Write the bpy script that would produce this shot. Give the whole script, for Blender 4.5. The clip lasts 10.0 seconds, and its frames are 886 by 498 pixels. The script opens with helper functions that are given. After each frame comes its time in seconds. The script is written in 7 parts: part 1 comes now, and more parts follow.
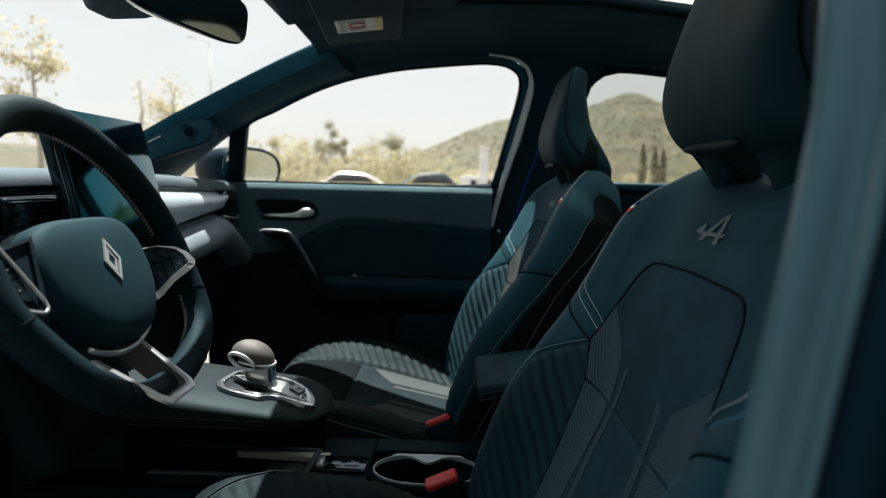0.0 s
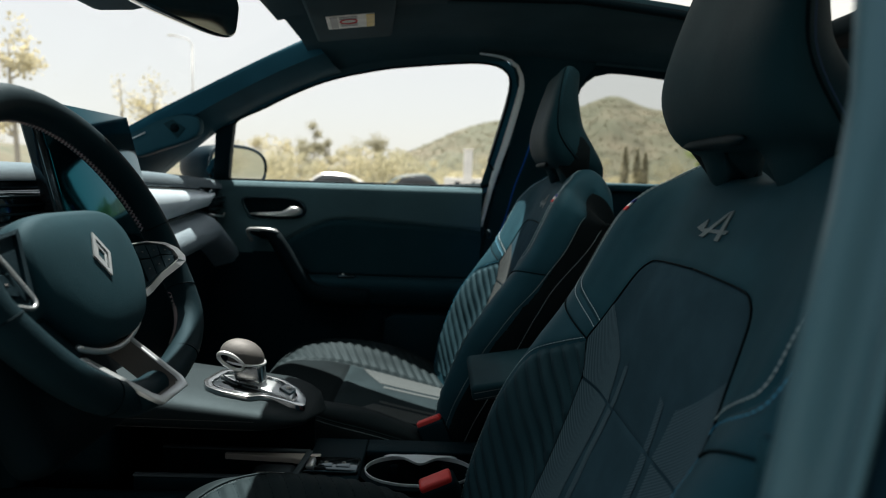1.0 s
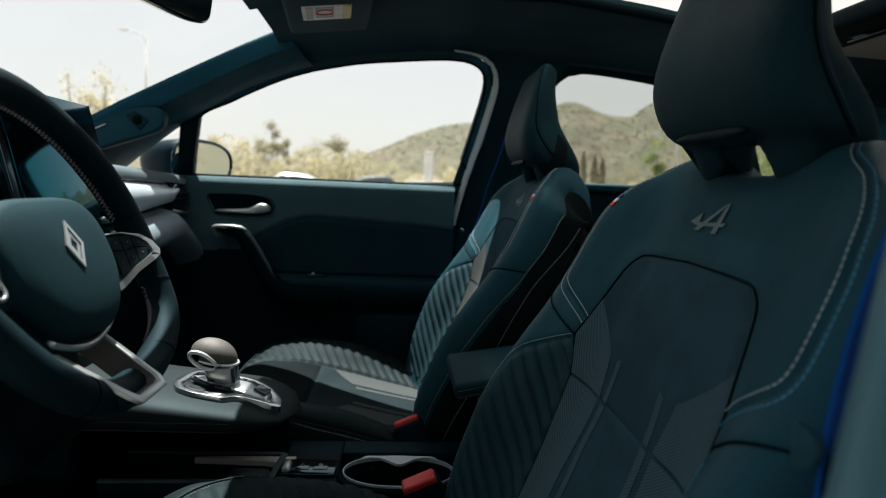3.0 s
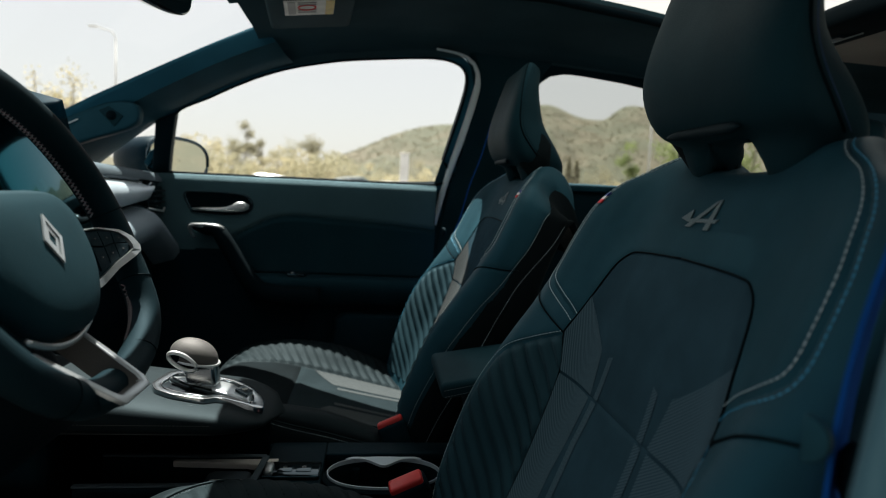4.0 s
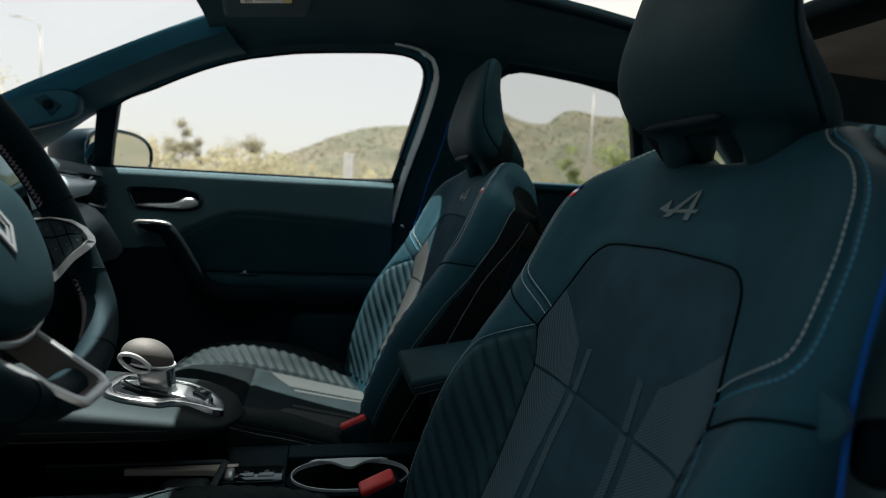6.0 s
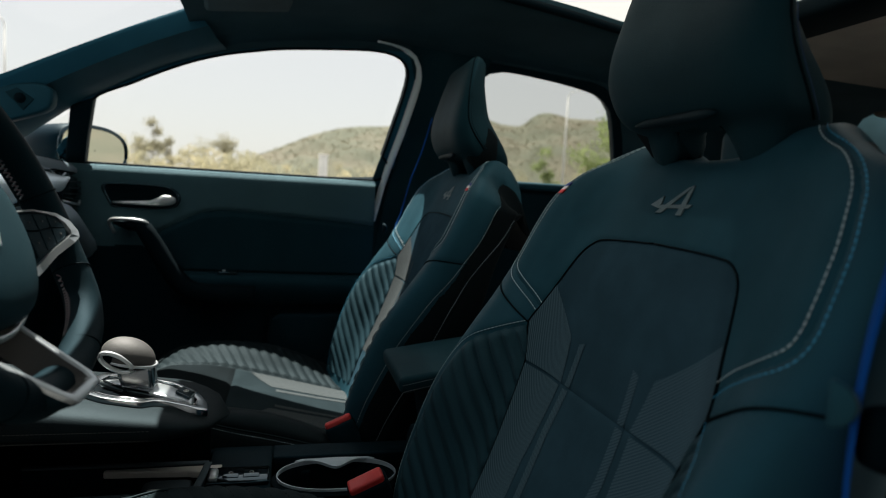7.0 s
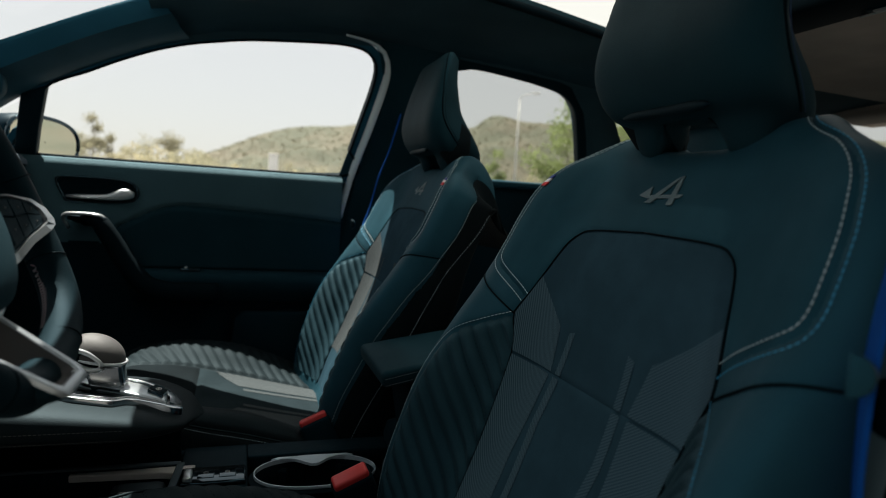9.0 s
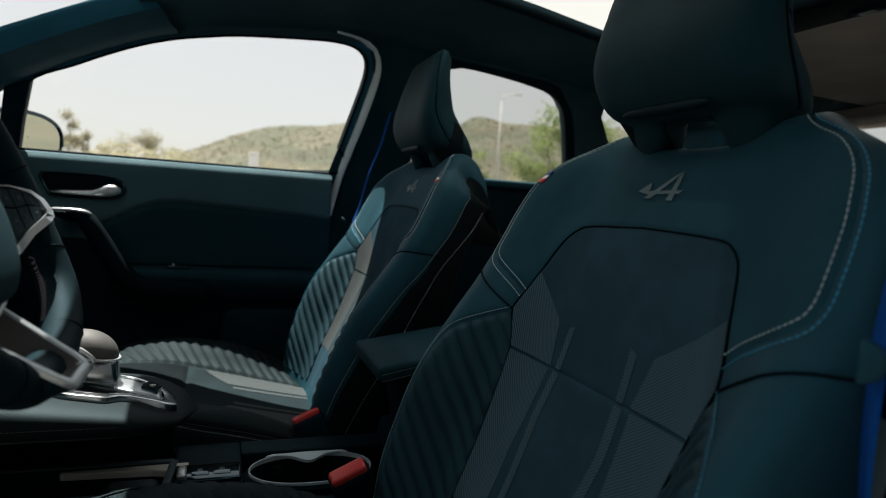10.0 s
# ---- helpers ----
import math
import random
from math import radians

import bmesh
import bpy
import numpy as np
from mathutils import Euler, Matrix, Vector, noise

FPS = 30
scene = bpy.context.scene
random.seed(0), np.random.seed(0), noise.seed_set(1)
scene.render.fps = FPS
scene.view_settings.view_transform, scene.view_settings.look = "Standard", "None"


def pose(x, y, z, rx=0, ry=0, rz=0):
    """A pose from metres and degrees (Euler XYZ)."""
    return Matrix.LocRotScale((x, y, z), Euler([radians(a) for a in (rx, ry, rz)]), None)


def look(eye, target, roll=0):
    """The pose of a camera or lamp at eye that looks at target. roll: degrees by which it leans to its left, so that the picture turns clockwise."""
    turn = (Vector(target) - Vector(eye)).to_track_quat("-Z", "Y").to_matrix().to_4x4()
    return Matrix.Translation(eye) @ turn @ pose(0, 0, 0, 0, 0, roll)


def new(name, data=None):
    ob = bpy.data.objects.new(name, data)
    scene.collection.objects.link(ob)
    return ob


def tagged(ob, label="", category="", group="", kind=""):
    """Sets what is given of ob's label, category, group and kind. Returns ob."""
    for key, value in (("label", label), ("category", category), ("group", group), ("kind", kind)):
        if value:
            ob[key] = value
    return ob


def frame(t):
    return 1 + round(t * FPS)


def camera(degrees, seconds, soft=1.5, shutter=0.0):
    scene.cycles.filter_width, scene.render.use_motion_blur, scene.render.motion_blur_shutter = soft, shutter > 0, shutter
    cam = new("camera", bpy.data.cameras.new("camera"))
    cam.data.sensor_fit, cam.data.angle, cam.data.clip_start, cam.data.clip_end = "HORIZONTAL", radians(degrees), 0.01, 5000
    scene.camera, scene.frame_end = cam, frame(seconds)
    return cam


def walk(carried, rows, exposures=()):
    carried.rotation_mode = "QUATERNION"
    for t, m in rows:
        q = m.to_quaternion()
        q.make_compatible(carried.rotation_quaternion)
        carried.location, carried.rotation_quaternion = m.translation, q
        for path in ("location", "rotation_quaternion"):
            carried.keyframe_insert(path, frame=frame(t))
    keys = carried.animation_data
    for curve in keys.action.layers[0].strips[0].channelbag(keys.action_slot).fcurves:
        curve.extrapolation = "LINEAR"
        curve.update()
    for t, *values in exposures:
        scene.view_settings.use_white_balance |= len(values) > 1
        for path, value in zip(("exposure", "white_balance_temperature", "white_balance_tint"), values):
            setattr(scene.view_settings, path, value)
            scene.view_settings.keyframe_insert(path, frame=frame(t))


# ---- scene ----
# light and exposure
SUN_EL, SUN_AZ = 67.5, -19.0
SUN_POWER, SKY = 4.5, 0.12
EXPOSURES = ((0.0, 1.55, 6500, 10), (4.0, 1.51, 6500, 10), (7.5, 1.45, 6500, 10), (10.0, 1.42, 6500, 10))
# camera and its path: seconds, eye, target, roll
PATH = [
    (0, (-0.2583, -0.9624, 1.1502), (-0.2764, 0.0314, 1.0402), 1.44),
    (0.5, (-0.2655, -0.9575, 1.1464), (-0.2709, 0.0366, 1.0384), 1.61),
    (1, (-0.2740, -0.9534, 1.1431), (-0.2652, 0.0409, 1.0366), 1.82),
    (1.5, (-0.2823, -0.9497, 1.1400), (-0.2590, 0.0445, 1.0349), 2.00),
    (2, (-0.2918, -0.9444, 1.1362), (-0.2519, 0.0494, 1.0328), 2.19),
    (2.5, (-0.2993, -0.9401, 1.1332), (-0.2431, 0.0531, 1.0313), 2.33),
    (4, (-0.3215, -0.9264, 1.1234), (-0.2077, 0.0625, 1.0277), 2.76),
    (4.5, (-0.3290, -0.9213, 1.1199), (-0.1939, 0.0651, 1.0261), 2.87),
    (5, (-0.3384, -0.9154, 1.1166), (-0.1790, 0.0675, 1.0241), 2.91),
    (5.5, (-0.3456, -0.9105, 1.1133), (-0.1638, 0.0686, 1.0227), 2.98),
    (7, (-0.3711, -0.8996, 1.1021), (-0.1282, 0.0668, 1.0182), 3.35),
    (7.5, (-0.3797, -0.8961, 1.0989), (-0.1172, 0.0653, 1.0165), 3.48),
    (8, (-0.3881, -0.8934, 1.0955), (-0.1058, 0.0625, 1.0147), 3.49),
    (8.5, (-0.3995, -0.8894, 1.0917), (-0.0982, 0.0609, 1.0125), 3.62),
    (9, (-0.4095, -0.8861, 1.0875), (-0.0922, 0.0591, 1.0102), 3.69),
    (9.5, (-0.4204, -0.8842, 1.0835), (-0.0883, 0.0560, 1.0081), 3.86),
    (10, (-0.4303, -0.8819, 1.0800), (-0.0845, 0.0535, 1.0056), 4.01),
]
cam = camera(71.8, 10.0, soft=1.0)
cam.data.dof.use_dof = True
cam.data.dof.focus_distance = 0.78
cam.data.dof.aperture_fstop = 4.8
walk(cam, [(t, look(eye, target, roll)) for t, eye, target, roll in PATH], EXPOSURES)

# ---------------------------------------------------------------- light
world = bpy.data.worlds.new("sky")
scene.world = world
world.use_nodes = True
wn = world.node_tree
sky = wn.nodes.new("ShaderNodeTexSky")
sky.sky_type = "NISHITA"
sky.sun_disc = False
sky.sun_elevation = radians(SUN_EL)
sky.sun_rotation = radians(SUN_AZ)
sky.altitude = 100
sky.air_density = 1.0
sky.dust_density = 2.0
sky.ozone_density = 1.0
wn.nodes["Background"].inputs[1].default_value = SKY
# a bright hazy day: most of the blue is veiled
haze = wn.nodes.new("ShaderNodeMix")
haze.data_type = "RGBA"
haze.inputs["Factor"].default_value = 0.90
haze.inputs["B"].default_value = (2.50, 2.46, 2.37, 1)
wn.links.new(sky.outputs[0], haze.inputs["A"])
wn.links.new(haze.outputs["Result"], wn.nodes["Background"].inputs[0])

sun = new("sun", bpy.data.lights.new("sun", "SUN"))
sun.data.energy = SUN_POWER
sun.data.angle = radians(0.5)
sun.data.color = (1.0, 0.95, 0.86)
# the sky counts its rotation clockwise from +y
to_sun = Vector((math.sin(radians(SUN_AZ)) * math.cos(radians(SUN_EL)), math.cos(radians(SUN_AZ)) * math.cos(radians(SUN_EL)), math.sin(radians(SUN_EL))))
sun.matrix_world = look(to_sun * 30, (0, 0, 0))

# ---------------------------------------------------------------- materials
def material(name, colour, rough=0.6, metal=0.0, grain=0.0, scale=200.0, vary=0.15, patch=6.0, bump=0.0, kind="noise", coat=0.0, spec=0.5, second=None, sheen=None):
    """A surface with fine grain, larger stains, and relief."""
    m = bpy.data.materials.new(name)
    m.use_nodes = True
    nt = m.node_tree
    b = nt.nodes["Principled BSDF"]
    b.inputs["Roughness"].default_value = rough
    b.inputs["Metallic"].default_value = metal
    b.inputs["Specular IOR Level"].default_value = spec
    b.inputs["Coat Weight"].default_value = coat
    if sheen:
        b.inputs["Specular Tint"].default_value = (*sheen, 1)
    co = nt.nodes.new("ShaderNodeTexCoord")
    big = nt.nodes.new("ShaderNodeTexNoise")
    big.inputs["Scale"].default_value = patch
    big.inputs["Detail"].default_value = 5
    nt.links.new(co.outputs["Object"], big.inputs["Vector"])
    if kind == "voronoi":
        fine = nt.nodes.new("ShaderNodeTexVoronoi")
        fine.inputs["Scale"].default_value = scale
        fine_out = fine.outputs["Distance"]
    else:
        fine = nt.nodes.new("ShaderNodeTexNoise")
        fine.inputs["Scale"].default_value = scale
        fine.inputs["Detail"].default_value = 3
        fine_out = fine.outputs["Fac"]
    nt.links.new(co.outputs["Object"], fine.inputs["Vector"])
    mix = nt.nodes.new("ShaderNodeMix")
    mix.data_type = "RGBA"
    c2 = second or tuple(c * (1 - vary) for c in colour)
    c1 = colour if second else tuple(min(1, c * (1 + vary)) for c in colour)
    mix.inputs["A"].default_value = (*c1, 1)
    mix.inputs["B"].default_value = (*c2, 1)
    ramp = nt.nodes.new("ShaderNodeMapRange")
    ramp.inputs["From Min"].default_value = 0.3
    ramp.inputs["From Max"].default_value = 0.7
    nt.links.new(big.outputs["Fac"], ramp.inputs["Value"])
    fac = ramp.outputs["Result"]
    if grain:
        add = nt.nodes.new("ShaderNodeMath")
        add.operation = "MULTIPLY_ADD"
        add.inputs[1].default_value = grain
        nt.links.new(fine_out, add.inputs[0])
        nt.links.new(fac, add.inputs[2])
        fac = add.outputs[0]
    nt.links.new(fac, mix.inputs["Factor"])
    nt.links.new(mix.outputs["Result"], b.inputs["Base Color"])
    rr = nt.nodes.new("ShaderNodeMapRange")
    rr.inputs["To Min"].default_value = max(0.02, rough - 0.06)
    rr.inputs["To Max"].default_value = min(1.0, rough + 0.06)
    nt.links.new(big.outputs["Fac"], rr.inputs["Value"])
    nt.links.new(rr.outputs["Result"], b.inputs["Roughness"])
    if bump:
        bu = nt.nodes.new("ShaderNodeBump")
        bu.inputs["Strength"].default_value = bump
        bu.inputs["Distance"].default_value = 0.0008
        nt.links.new(fine_out, bu.inputs["Height"])
        nt.links.new(bu.outputs["Normal"], b.inputs["Normal"])
    return m


def twill(name, dark, light, width, angle, rough=0.85, sheen=(0.2, 0.75, 1.0)):
    """Woven cloth with fine slanting ribs, across the seat (y, z)."""
    m = material(name, dark, rough, grain=0.3, scale=900, bump=0.25, spec=0.15, sheen=sheen)
    nt = m.node_tree
    b = nt.nodes["Principled BSDF"]
    co = nt.nodes.new("ShaderNodeTexCoord")
    mp = nt.nodes.new("ShaderNodeMapping")
    mp.inputs["Rotation"].default_value = (radians(angle), 0, 0)
    wv = nt.nodes.new("ShaderNodeTexWave")
    wv.bands_direction = "Y"
    wv.inputs["Scale"].default_value = 0.314 / width
    wv.inputs["Distortion"].default_value = 0.4
    wv.inputs["Detail Scale"].default_value = 60
    nt.links.new(co.outputs["Object"], mp.inputs["Vector"])
    nt.links.new(mp.outputs["Vector"], wv.inputs["Vector"])
    mix = nt.nodes.new("ShaderNodeMix")
    mix.data_type = "RGBA"
    mix.inputs["A"].default_value = (*dark, 1)
    mix.inputs["B"].default_value = (*light, 1)
    nt.links.new(wv.outputs["Fac"], mix.inputs["Factor"])
    nt.links.new(mix.outputs["Result"], b.inputs["Base Color"])
    return m


def glass(name, tint, shine=0.6):
    """A thin pane: clear with a tint, and mirror-like at its surface."""
    m = bpy.data.materials.new(name)
    m.use_nodes = True
    nt = m.node_tree
    nt.nodes.remove(nt.nodes["Principled BSDF"])
    tr = nt.nodes.new("ShaderNodeBsdfTransparent")
    tr.inputs[0].default_value = (*tint, 1)
    gl = nt.nodes.new("ShaderNodeBsdfGlossy")
    gl.inputs["Roughness"].default_value = 0.02
    fr = nt.nodes.new("ShaderNodeFresnel")
    fr.inputs["IOR"].default_value = 1.35
    mx = nt.nodes.new("ShaderNodeMixShader")
    less = nt.nodes.new("ShaderNodeMath")
    less.operation = "MULTIPLY"
    less.inputs[1].default_value = shine
    nt.links.new(fr.outputs[0], less.inputs[0])
    nt.links.new(less.outputs[0], mx.inputs[0])
    nt.links.new(tr.outputs[0], mx.inputs[1])
    nt.links.new(gl.outputs[0], mx.inputs[2])
    nt.links.new(mx.outputs[0], nt.nodes["Material Output"].inputs[0])
    return m


# blue-green cast of the cabin's shade, put into the surfaces' colour and reflection
COOL = (0.15, 0.70, 1.0)
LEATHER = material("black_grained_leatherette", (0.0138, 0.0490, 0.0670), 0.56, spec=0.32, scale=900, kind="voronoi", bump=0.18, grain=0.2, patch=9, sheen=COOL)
YOKE = material("black_suede_cloth", (0.0134, 0.0535, 0.0735), 0.75, spec=0.23, scale=1500, bump=0.2, grain=0.3, patch=14, sheen=COOL)
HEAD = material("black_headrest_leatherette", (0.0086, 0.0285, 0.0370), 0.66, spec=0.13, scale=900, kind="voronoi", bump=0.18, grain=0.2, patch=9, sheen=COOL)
QUILT = material("black_quilted_leatherette", (0.0140, 0.0345, 0.0445), 0.55, spec=0.28, scale=700, kind="voronoi", bump=0.3, patch=9, sheen=(0.2, 0.75, 1.0))
# the _C copies for the cushions are darker and greyer, shade put into colour
QUILT_C = material("shaded_quilted_cushion", (0.0072, 0.0122, 0.0140), 0.65, spec=0.16, scale=700, kind="voronoi", bump=0.3, patch=9, sheen=(0.5, 0.85, 1.0))
CLOTH = material("charcoal_seat_cloth", (0.0245, 0.0570, 0.0785), 0.95, spec=0.10, scale=1300, bump=0.35, grain=0.5, patch=18, sheen=COOL)
CLOTH_C = material("shaded_seat_cloth", (0.0160, 0.0240, 0.0270), 0.95, spec=0.10, scale=1300, bump=0.35, grain=0.5, patch=18, sheen=COOL)
HATCH = twill("ribbed_grey_cloth", (0.0250, 0.0520, 0.0700), (0.072, 0.120, 0.148), 0.0026, 33.7)
HATCH2 = twill("ribbed_grey_cloth_slanting", (0.0245, 0.0520, 0.0720), (0.060, 0.104, 0.132), 0.0026, -54)
# ribbed cloth again, greyed for sunlit seats: the sun's tone in its colour
HATCH3 = twill("sun_greyed_ribbed_cloth", (0.033, 0.040, 0.042), (0.070, 0.083, 0.086), 0.0030, 60, sheen=(0.7, 0.9, 1))
THREAD_W = material("grey_thread", (0.34, 0.45, 0.48), 0.7, scale=2500, bump=0.3)
THREAD_D = material("dark_grey_thread", (0.15, 0.19, 0.20), 0.7, scale=2500, bump=0.3)
# LEATHER without the teal, for parts in the sun: sunlight put into colour
LEATHER_SUN = material("sun_greyed_black_leather", (0.0062, 0.0094, 0.0108), 0.6, spec=0.2, scale=900, kind="voronoi", bump=0.25, grain=0.3, patch=12, sheen=(0.5, 0.85, 1.0))
GRIP = material("black_smooth_leather", (0.0080, 0.0270, 0.0360), 0.62, spec=0.13, scale=1100, kind="voronoi", bump=0.2, grain=0.2, patch=12, sheen=COOL)
RIM = material("black_rim_leather", (0.0050, 0.0135, 0.0175), 0.60, spec=0.12, scale=1100, kind="voronoi", bump=0.25, grain=0.2, patch=12, sheen=COOL)
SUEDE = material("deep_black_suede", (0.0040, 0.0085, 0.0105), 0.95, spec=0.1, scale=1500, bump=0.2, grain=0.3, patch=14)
THREAD_B = material("blue_thread", (0.025, 0.26, 0.44), 0.6, scale=2500, bump=0.3)
THREAD_BD = material("dark_blue_thread", (0.004, 0.035, 0.10), 0.7, scale=2500, bump=0.3)
THREAD_R = material("red_thread", (0.20, 0.13, 0.15), 0.6, scale=2500, bump=0.3)
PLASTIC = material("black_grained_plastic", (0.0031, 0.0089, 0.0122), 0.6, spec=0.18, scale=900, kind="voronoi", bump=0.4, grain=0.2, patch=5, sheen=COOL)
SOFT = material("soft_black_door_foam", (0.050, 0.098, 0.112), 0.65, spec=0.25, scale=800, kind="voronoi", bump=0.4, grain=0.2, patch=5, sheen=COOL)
PIANO = material("gloss_black_plastic", (0.006, 0.008, 0.009), 0.12, patch=4, coat=0.4, sheen=COOL)
RUBBER = material("black_rubber_seal", (0.0022, 0.0046, 0.0060), 0.75, spec=0.10, scale=400, bump=0.2, sheen=COOL)
SILVER = material("satin_silver_trim", (0.60, 0.65, 0.67), 0.34, 0.75, patch=10, scale=600, bump=0.03)
SATIN = material("dark_satin_metal", (0.42, 0.465, 0.485), 0.34, 0.8, patch=12, scale=600, bump=0.04)
GEAR_METAL = material("bright_gear_metal", (0.46, 0.50, 0.52), 0.2, 1.0, patch=12, scale=600, bump=0.03)
CHROME = material("polished_chrome", (0.75, 0.76, 0.77), 0.1, 1.0, patch=10)
LINER = material("black_headliner_cloth", (0.0279, 0.0572, 0.0689), 0.95, spec=0.2, scale=1200, bump=0.4, grain=0.4, patch=6, sheen=COOL)
LINER_R = material("brown_grey_headliner_cloth", (0.42, 0.355, 0.305), 0.95, scale=1200, bump=0.4, grain=0.4, patch=6)
CARPET = material("black_carpet", (0.006,0.007,0.008), 1.0, scale=500, bump=0.8, grain=0.6)
RED = material("red_push_button", (0.55, 0.035, 0.035), 0.4, scale=400, bump=0.1)
BELT_B = material("blue_belt_webbing", (0.003, 0.072, 0.32), 0.85, spec=0.1, scale=1200, bump=0.5, grain=0.3)
TAG_W = material("white_tag", (0.75, 0.75, 0.75), 0.6)
TAG_R = material("red_tag", (0.6, 0.03, 0.04), 0.6)
TAG_BL = material("navy_tag", (0.02, 0.04, 0.2), 0.6)
LOGO = material("grey_embroidery", (0.074, 0.130, 0.148), 0.5, scale=2500, bump=0.4, grain=0.3)
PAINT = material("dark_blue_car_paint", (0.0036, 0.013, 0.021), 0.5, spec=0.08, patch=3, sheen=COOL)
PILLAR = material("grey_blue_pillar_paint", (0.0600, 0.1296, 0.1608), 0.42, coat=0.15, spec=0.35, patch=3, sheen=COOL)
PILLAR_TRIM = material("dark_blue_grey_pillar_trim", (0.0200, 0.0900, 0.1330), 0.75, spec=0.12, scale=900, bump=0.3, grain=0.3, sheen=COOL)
DOOR_EDGE = material("pale_door_edge_paint", (0.68, 0.78, 0.81), 0.3, coat=0.5, patch=3)
# insert and pad colours are raised in place of a wider patch of sun
DASH_SATIN = material("satin_grey_dash_insert", (0.46, 0.56, 0.62), 0.40, 0.25, scale=700, bump=0.1, patch=8)
DASH_PAD = material("sun_paled_dash_pad", (0.160, 0.220, 0.260), 0.6, scale=900, kind="voronoi", bump=0.4, grain=0.2)
TRAY_SUN = material("sun_paled_tray_trim", (0.70, 0.68, 0.64), 0.35, patch=8, scale=600, bump=0.05)
DASH_TOP = material("grey_black_dash_top", (0.0715, 0.0858, 0.0962), 0.7, scale=800, kind="voronoi", bump=0.5, grain=0.2, sheen=COOL)
KNOB = material("grey_leather_knob", (0.068, 0.069, 0.067), 0.6, scale=900, kind="voronoi", bump=0.35)
SCREEN = material("dark_glossy_screen", (0.006, 0.085, 0.110), 0.08, 1.0, patch=2, vary=0.03)
LABEL = material("white_paper_label", (0.62, 0.62, 0.60), 0.5, patch=30)
LABEL_Y = material("yellow_label_print", (0.62, 0.42, 0.05), 0.5, patch=30)
LABEL_G = material("grey_label_print", (0.25, 0.26, 0.27), 0.5, patch=30)
GLASS = glass("clear_side_glass", (0.93, 0.94, 0.92))
GLASS_F = glass("windscreen_glass", (0.95, 0.96, 0.94), 0.03)
GLASS_T = glass("tinted_privacy_glass", (0.65, 0.66, 0.63))
def milky(name, clear, scatter):
    """Tinted glass: a little goes straight through, scatter is added to brighten the pane."""
    m = bpy.data.materials.new(name)
    m.use_nodes = True
    nt = m.node_tree
    nt.nodes.remove(nt.nodes["Principled BSDF"])
    a = nt.nodes.new("ShaderNodeBsdfTransparent")
    a.inputs[0].default_value = (*clear, 1)
    b = nt.nodes.new("ShaderNodeBsdfTranslucent")
    b.inputs[0].default_value = (*scatter, 1)
    mx = nt.nodes.new("ShaderNodeMixShader")
    mx.inputs[0].default_value = 0.5
    nt.links.new(a.outputs[0], mx.inputs[1])
    nt.links.new(b.outputs[0], mx.inputs[2])
    nt.links.new(mx.outputs[0], nt.nodes["Material Output"].inputs[0])
    return m


def foliage(name, colour, other):
    """Leaves: matt, and the light shines through them."""
    m = material(name, colour, 0.8, scale=3, grain=0.5, patch=0.6, second=other)
    nt = m.node_tree
    b = nt.nodes["Principled BSDF"]
    src = b.inputs["Base Color"].links[0].from_socket
    t = nt.nodes.new("ShaderNodeBsdfTranslucent")
    nt.links.new(src, t.inputs[0])
    mx = nt.nodes.new("ShaderNodeMixShader")
    mx.inputs[0].default_value = 0.5
    nt.links.new(b.outputs[0], mx.inputs[1])
    nt.links.new(t.outputs[0], mx.inputs[2])
    nt.links.new(mx.outputs[0], nt.nodes["Material Output"].inputs[0])
    return m


GLASS_S = milky("tinted_roof_glass", (0.05, 0.055, 0.055), (0.45, 0.465, 0.46))
MIRROR = material("mirror_glass", (0.85, 0.86, 0.86), 0.02, 1.0, vary=0.01)


# ---------------------------------------------------------------- mesh tools
def mesh_of(name, verts, faces, mat, smooth=True):
    me = bpy.data.meshes.new(name)
    me.from_pydata([tuple(map(float, v)) for v in verts], [], faces)
    me.validate()
    me.update()
    if smooth:
        me.polygons.foreach_set("use_smooth", [True] * len(me.polygons))
    me.materials.append(mat)
    return me


def put(name, me, parent=None, label="", kind=""):
    ob = new(name, me)
    if parent is not None:
        ob.parent = parent
    return tagged(ob, label, kind=kind)


def thing(name, label, category, at=(0, 0, 0), group="", kind=""):
    e = new(name)
    e.empty_display_size = 0.05
    e.location = at
    return tagged(e, label, category, group, kind)


def part(name, bm, mat, parent, label="", kind="", smooth=True):
    """Links a bmesh (in world metres) as one mesh under a thing or part."""
    me = bpy.data.meshes.new(name)
    bm.normal_update()
    bm.to_mesh(me)
    bm.free()
    if smooth:
        me.polygons.foreach_set("use_smooth", [True] * len(me.polygons))
    me.materials.append(mat)
    return child(name, me, parent, label, kind)


def base_of(ob):
    v = Vector((0, 0, 0))
    while ob is not None:
        v += ob.location
        ob = ob.parent
    return v


def child(name, me, parent, label="", kind=""):
    """An object in world metres; its mesh is moved so that it sits right under its parent."""
    ob = new(name, me)
    if parent is not None:
        me.transform(Matrix.Translation(-base_of(parent)))
        ob.parent = parent
    return tagged(ob, label, kind=kind)


def rounded(bm, width, segs=2, limit=30):
    edges = [e for e in bm.edges if len(e.link_faces) == 2 and e.calc_face_angle(0) > radians(limit)]
    bmesh.ops.bevel(bm, geom=edges, offset=width, segments=segs, profile=0.5, affect="EDGES", clamp_overlap=True)
    return bm


